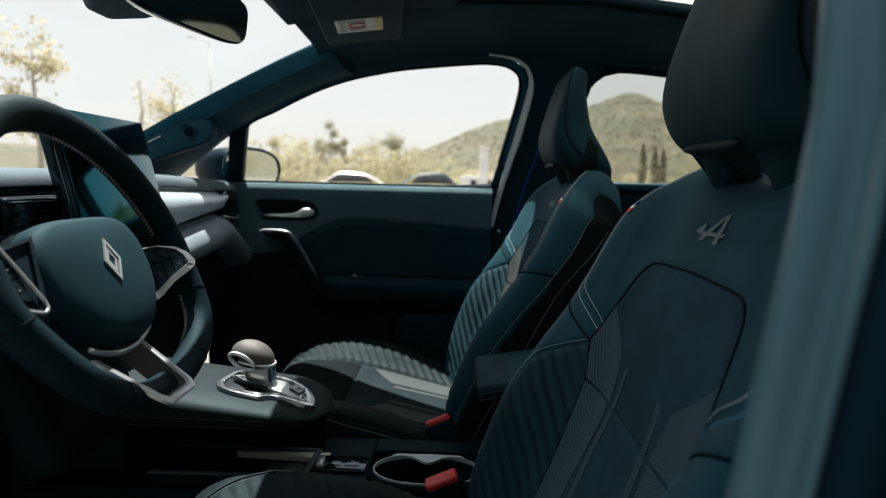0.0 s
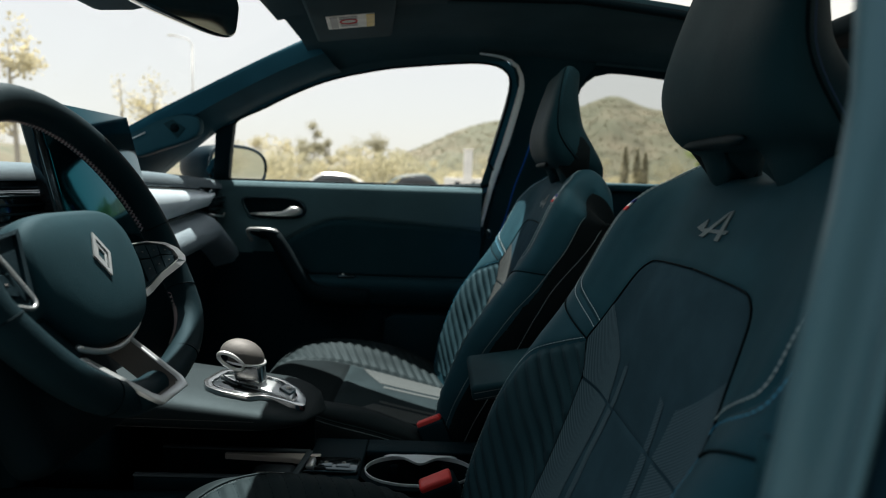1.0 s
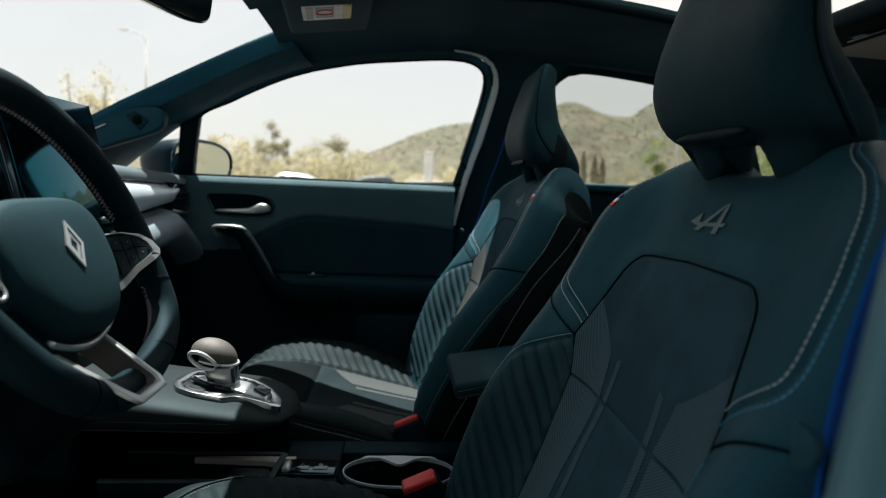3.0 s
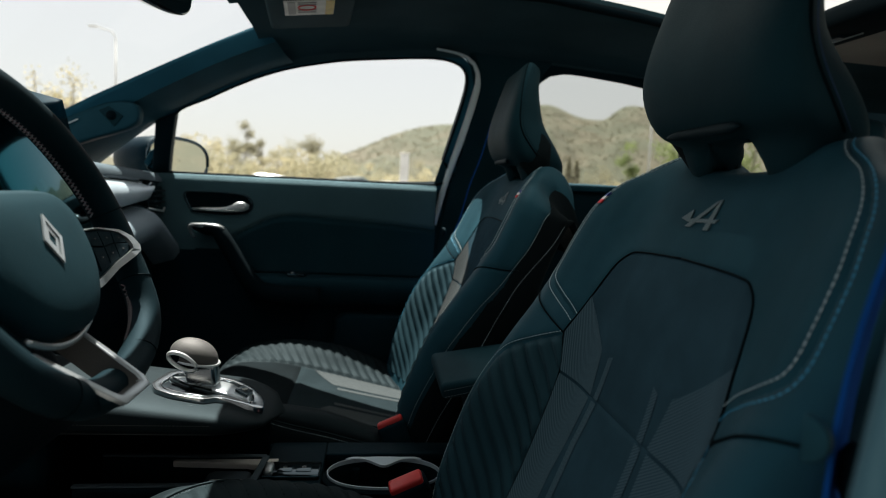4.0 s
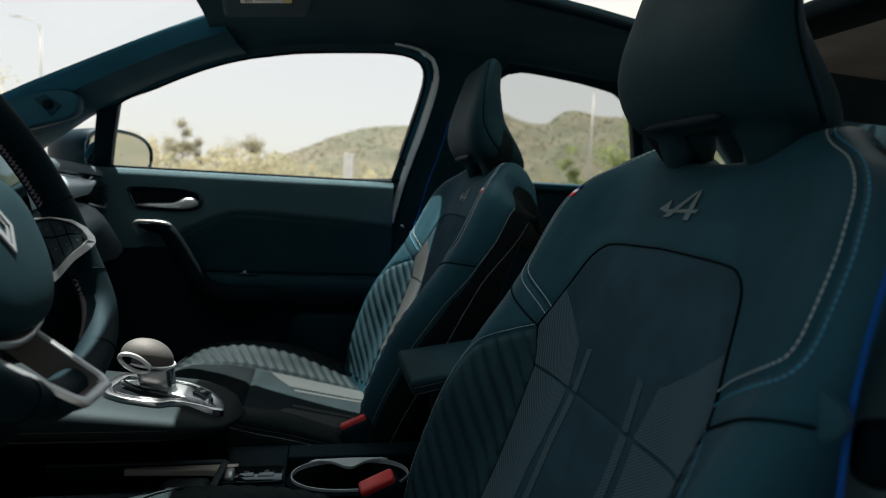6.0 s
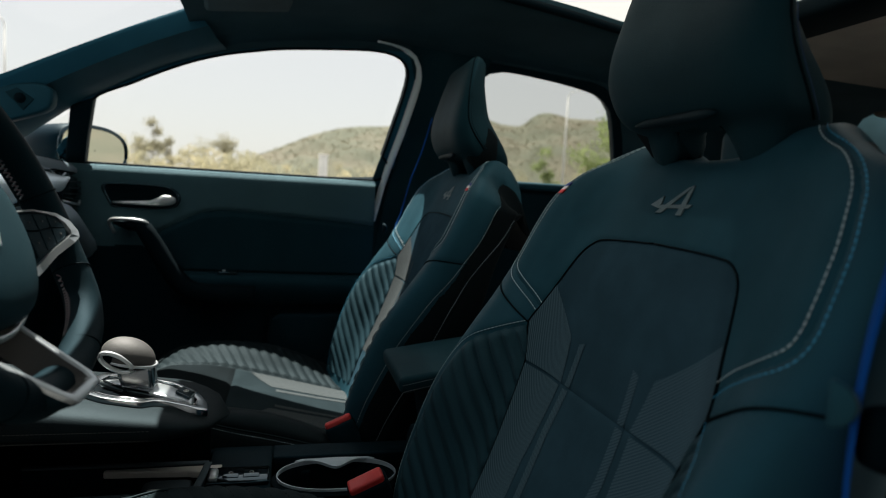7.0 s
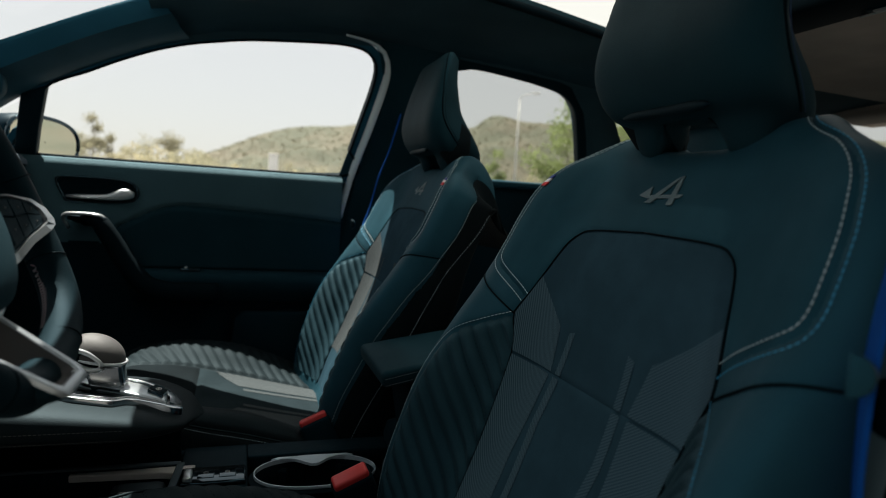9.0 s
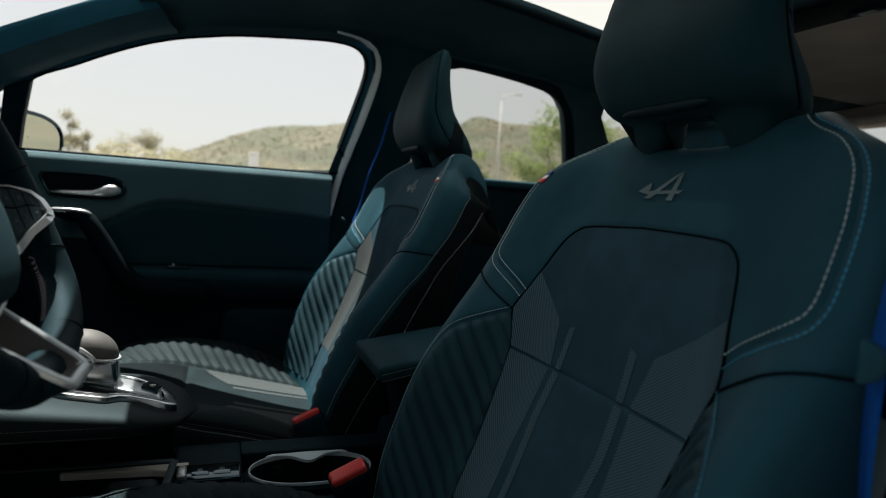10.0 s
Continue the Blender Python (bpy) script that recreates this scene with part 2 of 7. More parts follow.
def box(cx, cy, cz, sx, sy, sz, bevel=0.0, m=None, segs=2):
    bm = bmesh.new()
    bmesh.ops.create_cube(bm, size=1)
    bmesh.ops.scale(bm, vec=(sx, sy, sz), verts=bm.verts)
    if bevel:
        rounded(bm, bevel, segs)
    if m is not None:
        bmesh.ops.transform(bm, matrix=m, verts=bm.verts)
    bmesh.ops.translate(bm, vec=(cx, cy, cz), verts=bm.verts)
    return bm


def prism(outline, normal, depth, bevel=0.0, segs=2):
    """A plate from a closed outline of 3D points, thickened along normal."""
    bm = bmesh.new()
    n = Vector(normal).normalized() * depth
    a = [bm.verts.new(p) for p in outline]
    b = [bm.verts.new(Vector(p) + n) for p in outline]
    k = len(outline)
    bm.faces.new(a)
    bm.faces.new(b[::-1])
    for i in range(k):
        bm.faces.new((a[i], b[i], b[(i + 1) % k], a[(i + 1) % k]))
    bmesh.ops.recalc_face_normals(bm, faces=bm.faces)
    if bevel:
        rounded(bm, bevel, segs, 25)
    bmesh.ops.triangulate(bm, faces=[f for f in bm.faces if len(f.verts) > 4])
    return bm


def smooth_line(pts, step=0.006, closed=False):
    """Catmull-Rom through points, evenly spaced."""
    p = [np.array(q, float) for q in pts]
    n = len(p)
    out = []
    for i in range(n if closed else n - 1):
        p0 = p[(i - 1) % n] if closed or i > 0 else 2 * p[0] - p[1]
        p1, p2 = p[i], p[(i + 1) % n]
        p3 = p[(i + 2) % n] if closed or i + 2 < n else 2 * p[-1] - p[-2]
        k = max(2, int(np.linalg.norm(p2 - p1) / step))
        for j in range(k):
            t = j / k
            out.append(0.5 * (2 * p1 + (p2 - p0) * t + (2 * p0 - 5 * p1 + 4 * p2 - p3) * t * t + (3 * p1 - p0 - 3 * p2 + p3) * t ** 3))
    if not closed:
        out.append(p[-1])
    return np.array(out)


def tube(pts, radius, closed=False, segs=10, squash=None):
    """A round bar along points; radius a number or one per point."""
    pts = np.array(pts, float)
    n = len(pts)
    r = np.full(n, radius) if np.isscalar(radius) else np.array(radius, float)
    bm = bmesh.new()
    rings = []
    up = np.array([0.0, 0.0, 1.0])
    for i in range(n):
        a, b = pts[(i - 1) % n if closed else max(i - 1, 0)], pts[(i + 1) % n if closed else min(i + 1, n - 1)]
        t = (b - a) / (np.linalg.norm(b - a) + 1e-9)
        ref = up if abs(t @ up) < 0.95 else np.array([1.0, 0, 0])
        u = np.cross(t, ref)
        u /= np.linalg.norm(u)
        v = np.cross(u, t)
        ring = []
        for k in range(segs):
            c, s = math.cos(2 * math.pi * k / segs), math.sin(2 * math.pi * k / segs)
            q = squash or (1.0, 1.0)
            ring.append(bm.verts.new(pts[i] + r[i] * (c * q[0] * u + s * q[1] * v)))
        rings.append(ring)
    m = n if closed else n - 1
    for i in range(m):
        for k in range(segs):
            A, B = rings[i], rings[(i + 1) % n]
            bm.faces.new((A[k], A[(k + 1) % segs], B[(k + 1) % segs], B[k]))
    if not closed:
        bm.faces.new(rings[0][::-1])
        bm.faces.new(rings[-1])
    bmesh.ops.recalc_face_normals(bm, faces=bm.faces)
    return bm


def loft(rows, close_ends=False, closed=False):
    """A sheet through rows of points, all of one length; closed: each row is a ring."""
    bm = bmesh.new()
    g = [[bm.verts.new(tuple(map(float, p))) for p in r] for r in rows]
    k = len(g[0])
    for i in range(len(g) - 1):
        for j in range(k if closed else k - 1):
            bm.faces.new((g[i][j], g[i][(j + 1) % k], g[i + 1][(j + 1) % k], g[i + 1][j]))
    if close_ends and closed:
        bm.faces.new(g[0][::-1])
        bm.faces.new(g[-1])
    bmesh.ops.recalc_face_normals(bm, faces=bm.faces)
    return bm


def thick(bm, depth):
    """Gives a sheet a thickness, to the back of its normals."""
    bm.normal_update()
    geom = bm.faces[:] + bm.edges[:] + bm.verts[:]
    bmesh.ops.solidify(bm, geom=geom, thickness=depth)
    bmesh.ops.recalc_face_normals(bm, faces=bm.faces)
    return bm


def inside(poly, X, Y):
    """Which of the points lie in a polygon."""
    r = np.zeros(X.shape, bool)
    n = len(poly)
    for i in range(n):
        (x1, y1), (x2, y2) = poly[i], poly[(i + 1) % n]
        c = (y1 > Y) != (y2 > Y)
        with np.errstate(divide="ignore", invalid="ignore"):
            r ^= c & (X < (x2 - x1) * (Y - y1) / (y2 - y1 + 1e-12) + x1)
    return r


def nearest(lines, X, Y):
    """Distance to the nearest of some 2D lines, and the nearest place on them."""
    best = np.full(X.shape, 9.0)
    px, py = X.copy(), Y.copy()
    for ln in lines:
        for (x1, y1), (x2, y2) in zip(ln[:-1], ln[1:]):
            dx, dy = x2 - x1, y2 - y1
            t = np.clip(((X - x1) * dx + (Y - y1) * dy) / (dx * dx + dy * dy + 1e-12), 0, 1)
            qx, qy = x1 + t * dx, y1 + t * dy
            d = np.hypot(X - qx, Y - qy)
            w = d < best
            best = np.where(w, d, best)
            px, py = np.where(w, qx, px), np.where(w, qy, py)
    return best, px, py


def upholstery(fn, a0, a1, v0, v1, h, seams, regions, rest, relief=None, depth=0.004, width=0.006, flip=1, fine=()):
    """Cuts a padded surface fn(a, v) -> x, y, z along its seams into panels. regions: (name, polygon) in a, v. Returns name -> (verts, faces)."""
    na, nv = int((a1 - a0) / h) + 1, int((v1 - v0) / h) + 1
    A, V = np.meshgrid(np.linspace(a0, a1, na), np.linspace(v0, v1, nv), indexing="ij")
    d0, px, py = nearest(list(seams) + list(fine), A, V)
    d = nearest(seams, A, V)[0]
    near = d0 < 0.5 * h
    near[0, :] = near[-1, :] = near[:, 0] = near[:, -1] = False
    A, V = np.where(near, px, A), np.where(near, py, V)
    d = np.where(near & (d < 0.5 * h), 0, d)
    e = 1e-4
    P = np.stack(fn(A, V), -1)
    N = np.cross(np.stack(fn(A + e, V), -1) - P, np.stack(fn(A, V + e), -1) - P)
    N /= np.linalg.norm(N, axis=-1, keepdims=True) + 1e-12
    N *= flip
    lift = -depth * np.exp(-(d / width) ** 2)
    if fine:
        # narrow, flat seams
        df = nearest(fine, A, V)[0]
        lift = np.minimum(lift, -0.0016 * np.exp(-(df / 0.0022) ** 2))
    Ac, Vc = (A[:-1, :-1] + A[1:, 1:] + A[1:, :-1] + A[:-1, 1:]) / 4, (V[:-1, :-1] + V[1:, 1:] + V[1:, :-1] + V[:-1, 1:]) / 4
    which = np.full(Ac.shape, -1)
    for n, (nm, poly) in enumerate(regions):
        which = np.where(inside(poly, Ac, Vc), n, which)
    if relief:
        lift = lift + relief(A, V, d)
    P = P + N * lift[..., None]
    out = {}
    ids = np.arange(na * nv).reshape(na, nv)
    flat = P.reshape(-1, 3)
    for n in range(-1, len(regions)):
        ii, jj = np.nonzero(which == n)
        if not len(ii):
            continue
        q = np.stack([ids[ii, jj], ids[ii + 1, jj], ids[ii + 1, jj + 1], ids[ii, jj + 1]], 1)
        used, inv = np.unique(q, return_inverse=True)
        out[rest if n < 0 else regions[n][0]] = (flat[used], inv.reshape(q.shape).tolist())
    return out


def stitches(fn, line, mat_name_mesh, mat, pitch=0.0046, length=0.0035, r=0.00046, lift=0.0005, flip=1):
    """A row of stitches along a line in a, v on a padded surface: one mesh."""
    ln = smooth_line(line, pitch / 4)
    seg = np.r_[0, np.cumsum(np.hypot(*np.diff(ln, axis=0).T))]
    count = int(seg[-1] / pitch)
    bm_v, bm_f = [], []

    def at(s, off=0.0):
        a, v = np.interp(s, seg, ln[:, 0]), np.interp(s, seg, ln[:, 1])
        e = 1e-4
        p = np.array(fn(np.array(a), np.array(v)), float)
        n = np.cross(np.array(fn(np.array(a + e), np.array(v)), float) - p, np.array(fn(np.array(a), np.array(v + e)), float) - p)
        n *= flip / (np.linalg.norm(n) + 1e-12)
        return p, n

    for k in range(count):
        s = (k + 0.2) * pitch
        p, n = at(s)
        q, _ = at(s + length)
        t = (q - p) / (np.linalg.norm(q - p) + 1e-9)
        w = np.cross(n, t)
        b = len(bm_v)
        for base, sc in ((p, 0.6), ((p + q) / 2, 1.0), (q, 0.6)):
            mid = base + n * lift
            for cc, ss in ((1, 0), (0.3, 1), (-0.3, 1), (-1, 0)):
                bm_v.append(mid + w * cc * r * sc + n * ss * r * sc)
        for ring in range(2):
            for j in range(3):
                o = b + 4 * ring + j
                bm_f.append((o, o + 1, o + 5, o + 4))
    return mesh_of(mat_name_mesh, bm_v, bm_f, mat)


def shape(nodes):
    """A smooth function through (key, value...) rows."""
    k = np.array([r[0] for r in nodes], float)
    vals = np.array([r[1:] for r in nodes], float)
    m = np.gradient(vals, k, axis=0)

    def f(x):
        x = np.clip(x, k[0], k[-1])
        i = np.clip(np.searchsorted(k, x) - 1, 0, len(k) - 2)
        hh = (k[i + 1] - k[i])
        t = ((x - k[i]) / hh)[..., None]
        hh = hh[..., None]
        return (2 * t ** 3 - 3 * t ** 2 + 1) * vals[i] + (t ** 3 - 2 * t ** 2 + t) * hh * m[i] + (-2 * t ** 3 + 3 * t ** 2) * vals[i + 1] + (t ** 3 - t ** 2) * hh * m[i + 1]

    return f

# ---------------------------------------------------------------- the car's shell (front is -x, the passenger's side +y)
BELT = 1.135


def side_y(z, side=1):
    """The inner face of the car's side: upright below the belt line, leaning in above it."""
    return side * (0.757 - 0.45 * max(0.0, z - BELT))


def on_side(pts, out=0.0, side=1):
    return [(x, side * (abs(side_y(z)) + out), z) for x, z in pts]


WIN_F = [(-0.862, 1.128), (-0.845, 1.20), (-0.825, 1.277), (-0.734, 1.322), (-0.665, 1.354), (-0.597, 1.381), (-0.53, 1.401), (-0.462, 1.415), (-0.395, 1.426),
         (-0.259, 1.439), (-0.185, 1.443), (-0.140, 1.438), (-0.112, 1.422), (-0.102, 1.396), (-0.108, 1.349), (-0.128, 1.265), (-0.144, 1.199), (-0.160, 1.137)]
WIN_Q = [(-0.905, 1.125), (-0.890, 1.19), (-0.876, 1.255), (-0.95, 1.212), (-1.02, 1.165), (-1.06, 1.13)]
WIN_R = [(0.06, 1.150), (0.062, 1.25), (0.074, 1.368), (0.092, 1.409), (0.144, 1.430), (0.28, 1.421), (0.376, 1.408), (0.425, 1.396), (0.462, 1.372), (0.482, 1.345),
         (0.510, 1.28), (0.545, 1.19), (0.560, 1.150)]


def strip(edge_a, edge_b, mat, name, parent=None, depth=0.0, normal=(0, 1, 0), label="", bevel=0.0):
    """A bar between two lines of 3D points."""
    bm = loft([edge_a, edge_b])
    if depth:
        bmesh.ops.recalc_face_normals(bm, faces=bm.faces)
        r = bmesh.ops.extrude_face_region(bm, geom=bm.faces[:])
        bmesh.ops.translate(bm, vec=Vector(normal).normalized() * depth, verts=[g for g in r["geom"] if isinstance(g, bmesh.types.BMVert)])
        bmesh.ops.recalc_face_normals(bm, faces=bm.faces)
        if bevel:
            rounded(bm, bevel, 2, 40)
    return part(name, bm, mat, parent, label)


def offset2d(pts, d):
    """Moves an open or closed 2D outline outwards (its left is outside) by d."""
    p = np.array(pts, float)
    t = np.roll(p, -1, 0) - np.roll(p, 1, 0)
    n = np.stack([-t[:, 1], t[:, 0]], 1) / (np.linalg.norm(t, axis=1, keepdims=True) + 1e-9)
    return [tuple(q) for q in p + n * d]


shell = thing("car_body", "dark car body shell with pillars and roof rails", "car body", kind="structure")


def window_ring(outline, width, mat, name, side=1, out=0.0, depth=0.03, label=""):
    ln = smooth_line(outline, 0.02, True)
    # the left of a loop that runs up the front edge, along the top and down the back is outside
    outer = offset2d(ln, width)
    a, b = on_side(ln, out, side), on_side(outer, out, side)
    return strip(a + a[:1], b + b[:1], mat, name, shell, depth, (0, side, 0.35), label, 0.003)


# side wall above the belt line, driver's and passenger's side: pillars between the windows
def pillars(side, skip_front=False):
    # B pillar
    lean = [(1.50, -0.110, 0.130), (1.46, -0.105, 0.120), (1.42, -0.092, 0.092), (1.38, -0.080, 0.072), (1.30, -0.080, 0.062), (1.20, -0.100, 0.058), (1.135, -0.120, 0.050), (1.0, -0.145, 0.03), (0.8, -0.17, 0.03), (0.42, -0.18, 0.03)]
    front = [(x, side_y(z, side), z) for z, x, _ in lean]
    back = [(b, side_y(z, side), z) for z, _, b in lean]
    strip(front, back, HEAD, "pillar_trim", shell, 0.09, (0, side, 0.2), "black plastic centre pillar trim", 0.008)
    # C pillar behind the rear window
    c1 = [(0.60, side_y(1.13, side), 1.13), (0.57, side_y(1.2, side), 1.2), (0.53, side_y(1.3, side), 1.3), (0.50, side_y(1.36, side), 1.36), (0.44, side_y(1.42, side), 1.42), (0.30, side_y(1.455, side), 1.455)]
    c2 = [(0.73, side_y(1.13, side), 1.13), (0.705, side_y(1.2, side), 1.2), (0.645, side_y(1.3, side), 1.3), (0.598, side_y(1.36, side), 1.36), (0.60, side_y(1.42, side), 1.42), (0.62, side_y(1.455, side), 1.455)]
    strip(c1, c2, LINER, "pillar_trim", shell, 0.08, (0, side, 0.2), "dark rear pillar trim")
    # rail over the windows
    r1 = on_side([(x, z + 0.02) for x, z in ((-0.60, 1.385), (-0.46, 1.418), (-0.26, 1.442), (-0.1, 1.446), (0.1, 1.436), (0.3, 1.424), (0.5, 1.405), (0.9, 1.36))], 0.0, side)
    r2 = [(x, y - side * 0.06, z + 0.06) for x, y, z in r1]
    strip(r1, r2, LINER, "roof_rail", shell, 0.05, (0, side, 0.6), "black cloth roof rail")


pillars(1)
pillars(-1)

# rings round the windows
window_ring(WIN_F, 0.005, RUBBER, "window_seal", 1, 0.002, 0.03, "black window seal")
window_ring(offset2d(smooth_line(WIN_F, 0.03, True), 0.0052), 0.016, PILLAR_TRIM, "window_frame", 1, 0.006, 0.03, "dark blue-grey window frame")
window_ring(WIN_R, 0.03, PLASTIC, "window_frame", 1, 0.002, 0.03, "black window surround")
# pale painted door edge behind the side window, from the belt up and forward along the rail
edge = [(-0.168, 1.03), (-0.160, 1.07), (-0.150, 1.120), (-0.132, 1.199), (-0.115, 1.265), (-0.096, 1.349), (-0.088, 1.396), (-0.097, 1.432), (-0.130, 1.450), (-0.185, 1.457)]
wide = [0.010, 0.011, 0.013, 0.015, 0.016, 0.016, 0.013, 0.006, 0.002, 0.0010]
e1 = smooth_line([(x, z, w) for (x, z), w in zip(edge, wide)], 0.015)
tang = np.gradient(e1[:, :2], axis=0)
nrm = np.stack([tang[:, 1], -tang[:, 0]], 1) / np.linalg.norm(tang, axis=1, keepdims=True)
e1[:, :2] += nrm * 0.007
in_l = on_side([(p[0], p[1]) for p in e1], 0.004)
out_l = on_side([(p[0] + n[0] * p[2], p[1] + n[1] * p[2]) for p, n in zip(e1, nrm)], -0.016)
strip(in_l, out_l, DOOR_EDGE, "door_edge", shell, 0.02, (0, 1, 0.3), "pale grey painted door edge")
# driver's centre pillar as seen from outside: painted sill, seal and trim
zs = np.linspace(1.5, 0.5, 26)


def pillar_x(z):
    return float(np.interp(z, [0.42, 0.8, 1.0, 1.135, 1.2, 1.3, 1.4, 1.5], [-0.20, -0.189, -0.1665, -0.1480, -0.1330, -0.108, -0.088, -0.082]))


def outer_y(z):
    return -0.80 + 0.45 * max(0.0, z - 1.16)


PROFILE = [(0.012, 0.066), (0.003, 0.064), (-0.003, 0.059), (-0.003, 0.054), (0.004, 0.050), (0.010, 0.045), (0.011, 0.037), (0.006, 0.031), (0.000, 0.025), (-0.001, 0.018), (0.000, 0.013), (0.003, 0.008), (0.011, 0.002), (0.022, -0.002), (0.06, -0.004), (0.19, -0.004)]
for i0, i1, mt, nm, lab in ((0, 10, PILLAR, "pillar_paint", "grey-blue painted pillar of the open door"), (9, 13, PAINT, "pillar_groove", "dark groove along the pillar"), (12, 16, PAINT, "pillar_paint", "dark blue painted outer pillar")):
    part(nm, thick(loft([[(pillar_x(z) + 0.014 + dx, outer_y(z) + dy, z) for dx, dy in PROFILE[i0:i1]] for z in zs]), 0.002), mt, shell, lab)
part("door_seal", tube([(pillar_x(z) + 0.050, outer_y(z) + 0.085, z) for z in zs], 0.008, segs=12), RUBBER, shell, "black rubber door seal")
part("latch_trim", tube([(pillar_x(z) + 0.062, outer_y(z) - 0.006, z) for z in zs], 0.007, segs=10), RUBBER, shell, "black seal strip")

# dark return between the door's end and the centre pillar
strip([(-0.172, 0.768, z) for z in (0.42, 0.8, 1.0, 1.12)], [(-0.08, 0.768, z) for z in (0.42, 0.8, 1.0, 1.12)], HEAD, "pillar_return", shell, 0.01, (0, 1, 0), "black pillar return")
strip(on_side([(-0.166, 1.12), (-0.150, 1.18), (-0.130, 1.25)], 0.012), on_side([(-0.06, 1.12), (-0.05, 1.18), (-0.04, 1.25)], 0.012), HEAD, "pillar_return", shell, 0.01, (0, 1, 0), "black pillar return")

# A pillar trim: between the windscreen's edge and the side window's top
def a_pillar(side):
    t = np.linspace(0, 1, 12)
    rows = []
    for k in t:
        tx = -1.10 * (1 - k) - 0.596 * k
        top = np.array([tx, 0.572 - 0.014 * k, np.interp(tx, [-1.10, -1.053, -0.96, -0.80, -0.70, -0.596], [1.222, 1.250, 1.302, 1.384, 1.434, 1.482])])
        bx = -1.10 * (1 - k) + -0.53 * k
        bz = np.interp(bx, [-1.10, -1.016, -0.876, -0.825, -0.734, -0.665, -0.597, -0.53], [1.10, 1.165, 1.262, 1.290, 1.335, 1.367, 1.394, 1.414])
        bot = np.array([bx, side_y(bz) - 0.01, bz])
        # a crease runs along the trim: the upper face looks up to the glass, the lower one down
        crease = top * 0.52 + bot * 0.48 + np.array([0.004, -0.030, -0.004])
        low = top * 0.2 + bot * 0.8 + np.array([0.0, -0.016, -0.004])
        rows.append([(p[0], side * p[1], p[2]) for p in (top + (0, 0.03, 0.004), top, top * 0.75 + crease * 0.25 + (0.003, -0.003, 0.002), crease * 0.92 + top * 0.08, crease, crease * 0.92 + bot * 0.08, low, bot + (0, -0.004, 0.0), bot + (0, 0.03, 0))])
    # light from the glass is put into colour: upper face brighter, lower darker
    part("pillar_trim", loft([r[:5] for r in rows]), PILLAR_TRIM, shell, "upper face of the windscreen pillar trim, coloured brighter as if lit")
    part("pillar_trim", loft([r[4:] for r in rows]), LEATHER, shell, "lower face of the pillar trim, coloured darker as if shaded")


a_pillar(1)
a_pillar(-1)
# post between the small front window and the side window
strip(on_side([(-0.862, 1.11), (-0.845, 1.20), (-0.822, 1.285)], 0.0), on_side([(-0.905, 1.11), (-0.890, 1.19), (-0.874, 1.262)], 0.0), PLASTIC, "window_post", shell, 0.03, (0, 1, 0.3), "black post between the windows", 0.003)


# roof lining with the hole for the glass roof
def roof_z(x):
    return float(np.interp(x, [-0.62, -0.5, -0.3, 0.0, 0.2, 0.4, 0.6, 1.0, 1.3], [1.462, 1.485, 1.503, 1.505, 1.49, 1.470, 1.456, 1.445, 1.44]))


def hole_y(x):
    return 0.31 + 0.05 * max(0.0, min(1.0, x / 0.4))


def rail_z(x):
    return float(np.interp(x, [-0.60, -0.46, -0.26, -0.1, 0.1, 0.3, 0.5, 0.9, 1.3], [1.41, 1.44, 1.464, 1.468, 1.458, 1.446, 1.430, 1.41, 1.40]))


HOLE = (-0.27, 0.52)
roof = thing("ceiling", "black cloth roof lining with a glass roof opening", "ceiling", kind="structure")
xs = [x for x in np.linspace(-0.60, 1.3, 58)]
for side in (1, -1):
    rows = []
    for x in xs:
        z, zz, h = roof_z(x), rail_z(x), hole_y(x)
        yr = abs(side_y(zz))
        rows.append([(x, side * y, q) for y, q in ((h, z + 0.03), (h + 0.004, z + 0.006), (h + 0.02, z), (0.5 * (h + yr), z - 0.006), (yr - 0.10, z - 0.012), (yr - 0.05, 0.5 * (z + zz) + 0.006), (yr - 0.01, zz + 0.012), (yr + 0.012, zz - 0.016))])
    part("roof_lining", loft(rows), LINER, roof)
for x0, x1, mat, lab in ((-0.615, HOLE[0], LINER, "black cloth front roof lining"), (HOLE[1] + 0.075, 1.32, LINER_R, "brown-grey cloth rear roof lining")):
    rows = []
    for x in np.linspace(x0, x1, 14):
        z, h = roof_z(x), hole_y(x) + 0.03
        rows.append([(x, y, z + 0.006 * (1 - (y / h) ** 2)) for y in np.linspace(-h, h, 15)])
    part("roof_lining", loft(rows), mat, roof, lab)
# frame round the glass, and its pane
fr = []
for s in np.linspace(0, 1, 40):
    fr.append((HOLE[0] + (HOLE[1] - HOLE[0]) * s, hole_y(HOLE[0] + (HOLE[1] - HOLE[0]) * s), roof_z(HOLE[0] + (HOLE[1] - HOLE[0]) * s) + 0.012))
roof_glass = thing("window_roof", "tinted panoramic glass roof with a black frame", "window", kind="structure")
for side in (1, -1):
    part("frame_bar", tube([(x, side * (y + 0.004), z) for x, y, z in fr], 0.010, segs=8), RUBBER, roof_glass, "black glass roof frame")
part("cross_bar", box(HOLE[1] + 0.0275, 0, roof_z(HOLE[1]) + 0.010, 0.115, 0.76, 0.039, 0.012, None, 3), RUBBER, roof_glass, "black rear frame of the glass roof")
part("cross_bar", box(HOLE[0] - 0.005, 0, roof_z(HOLE[0]) + 0.012, 0.03, 0.64, 0.02, 0.006), RUBBER, roof_glass, "black front frame of the glass roof")
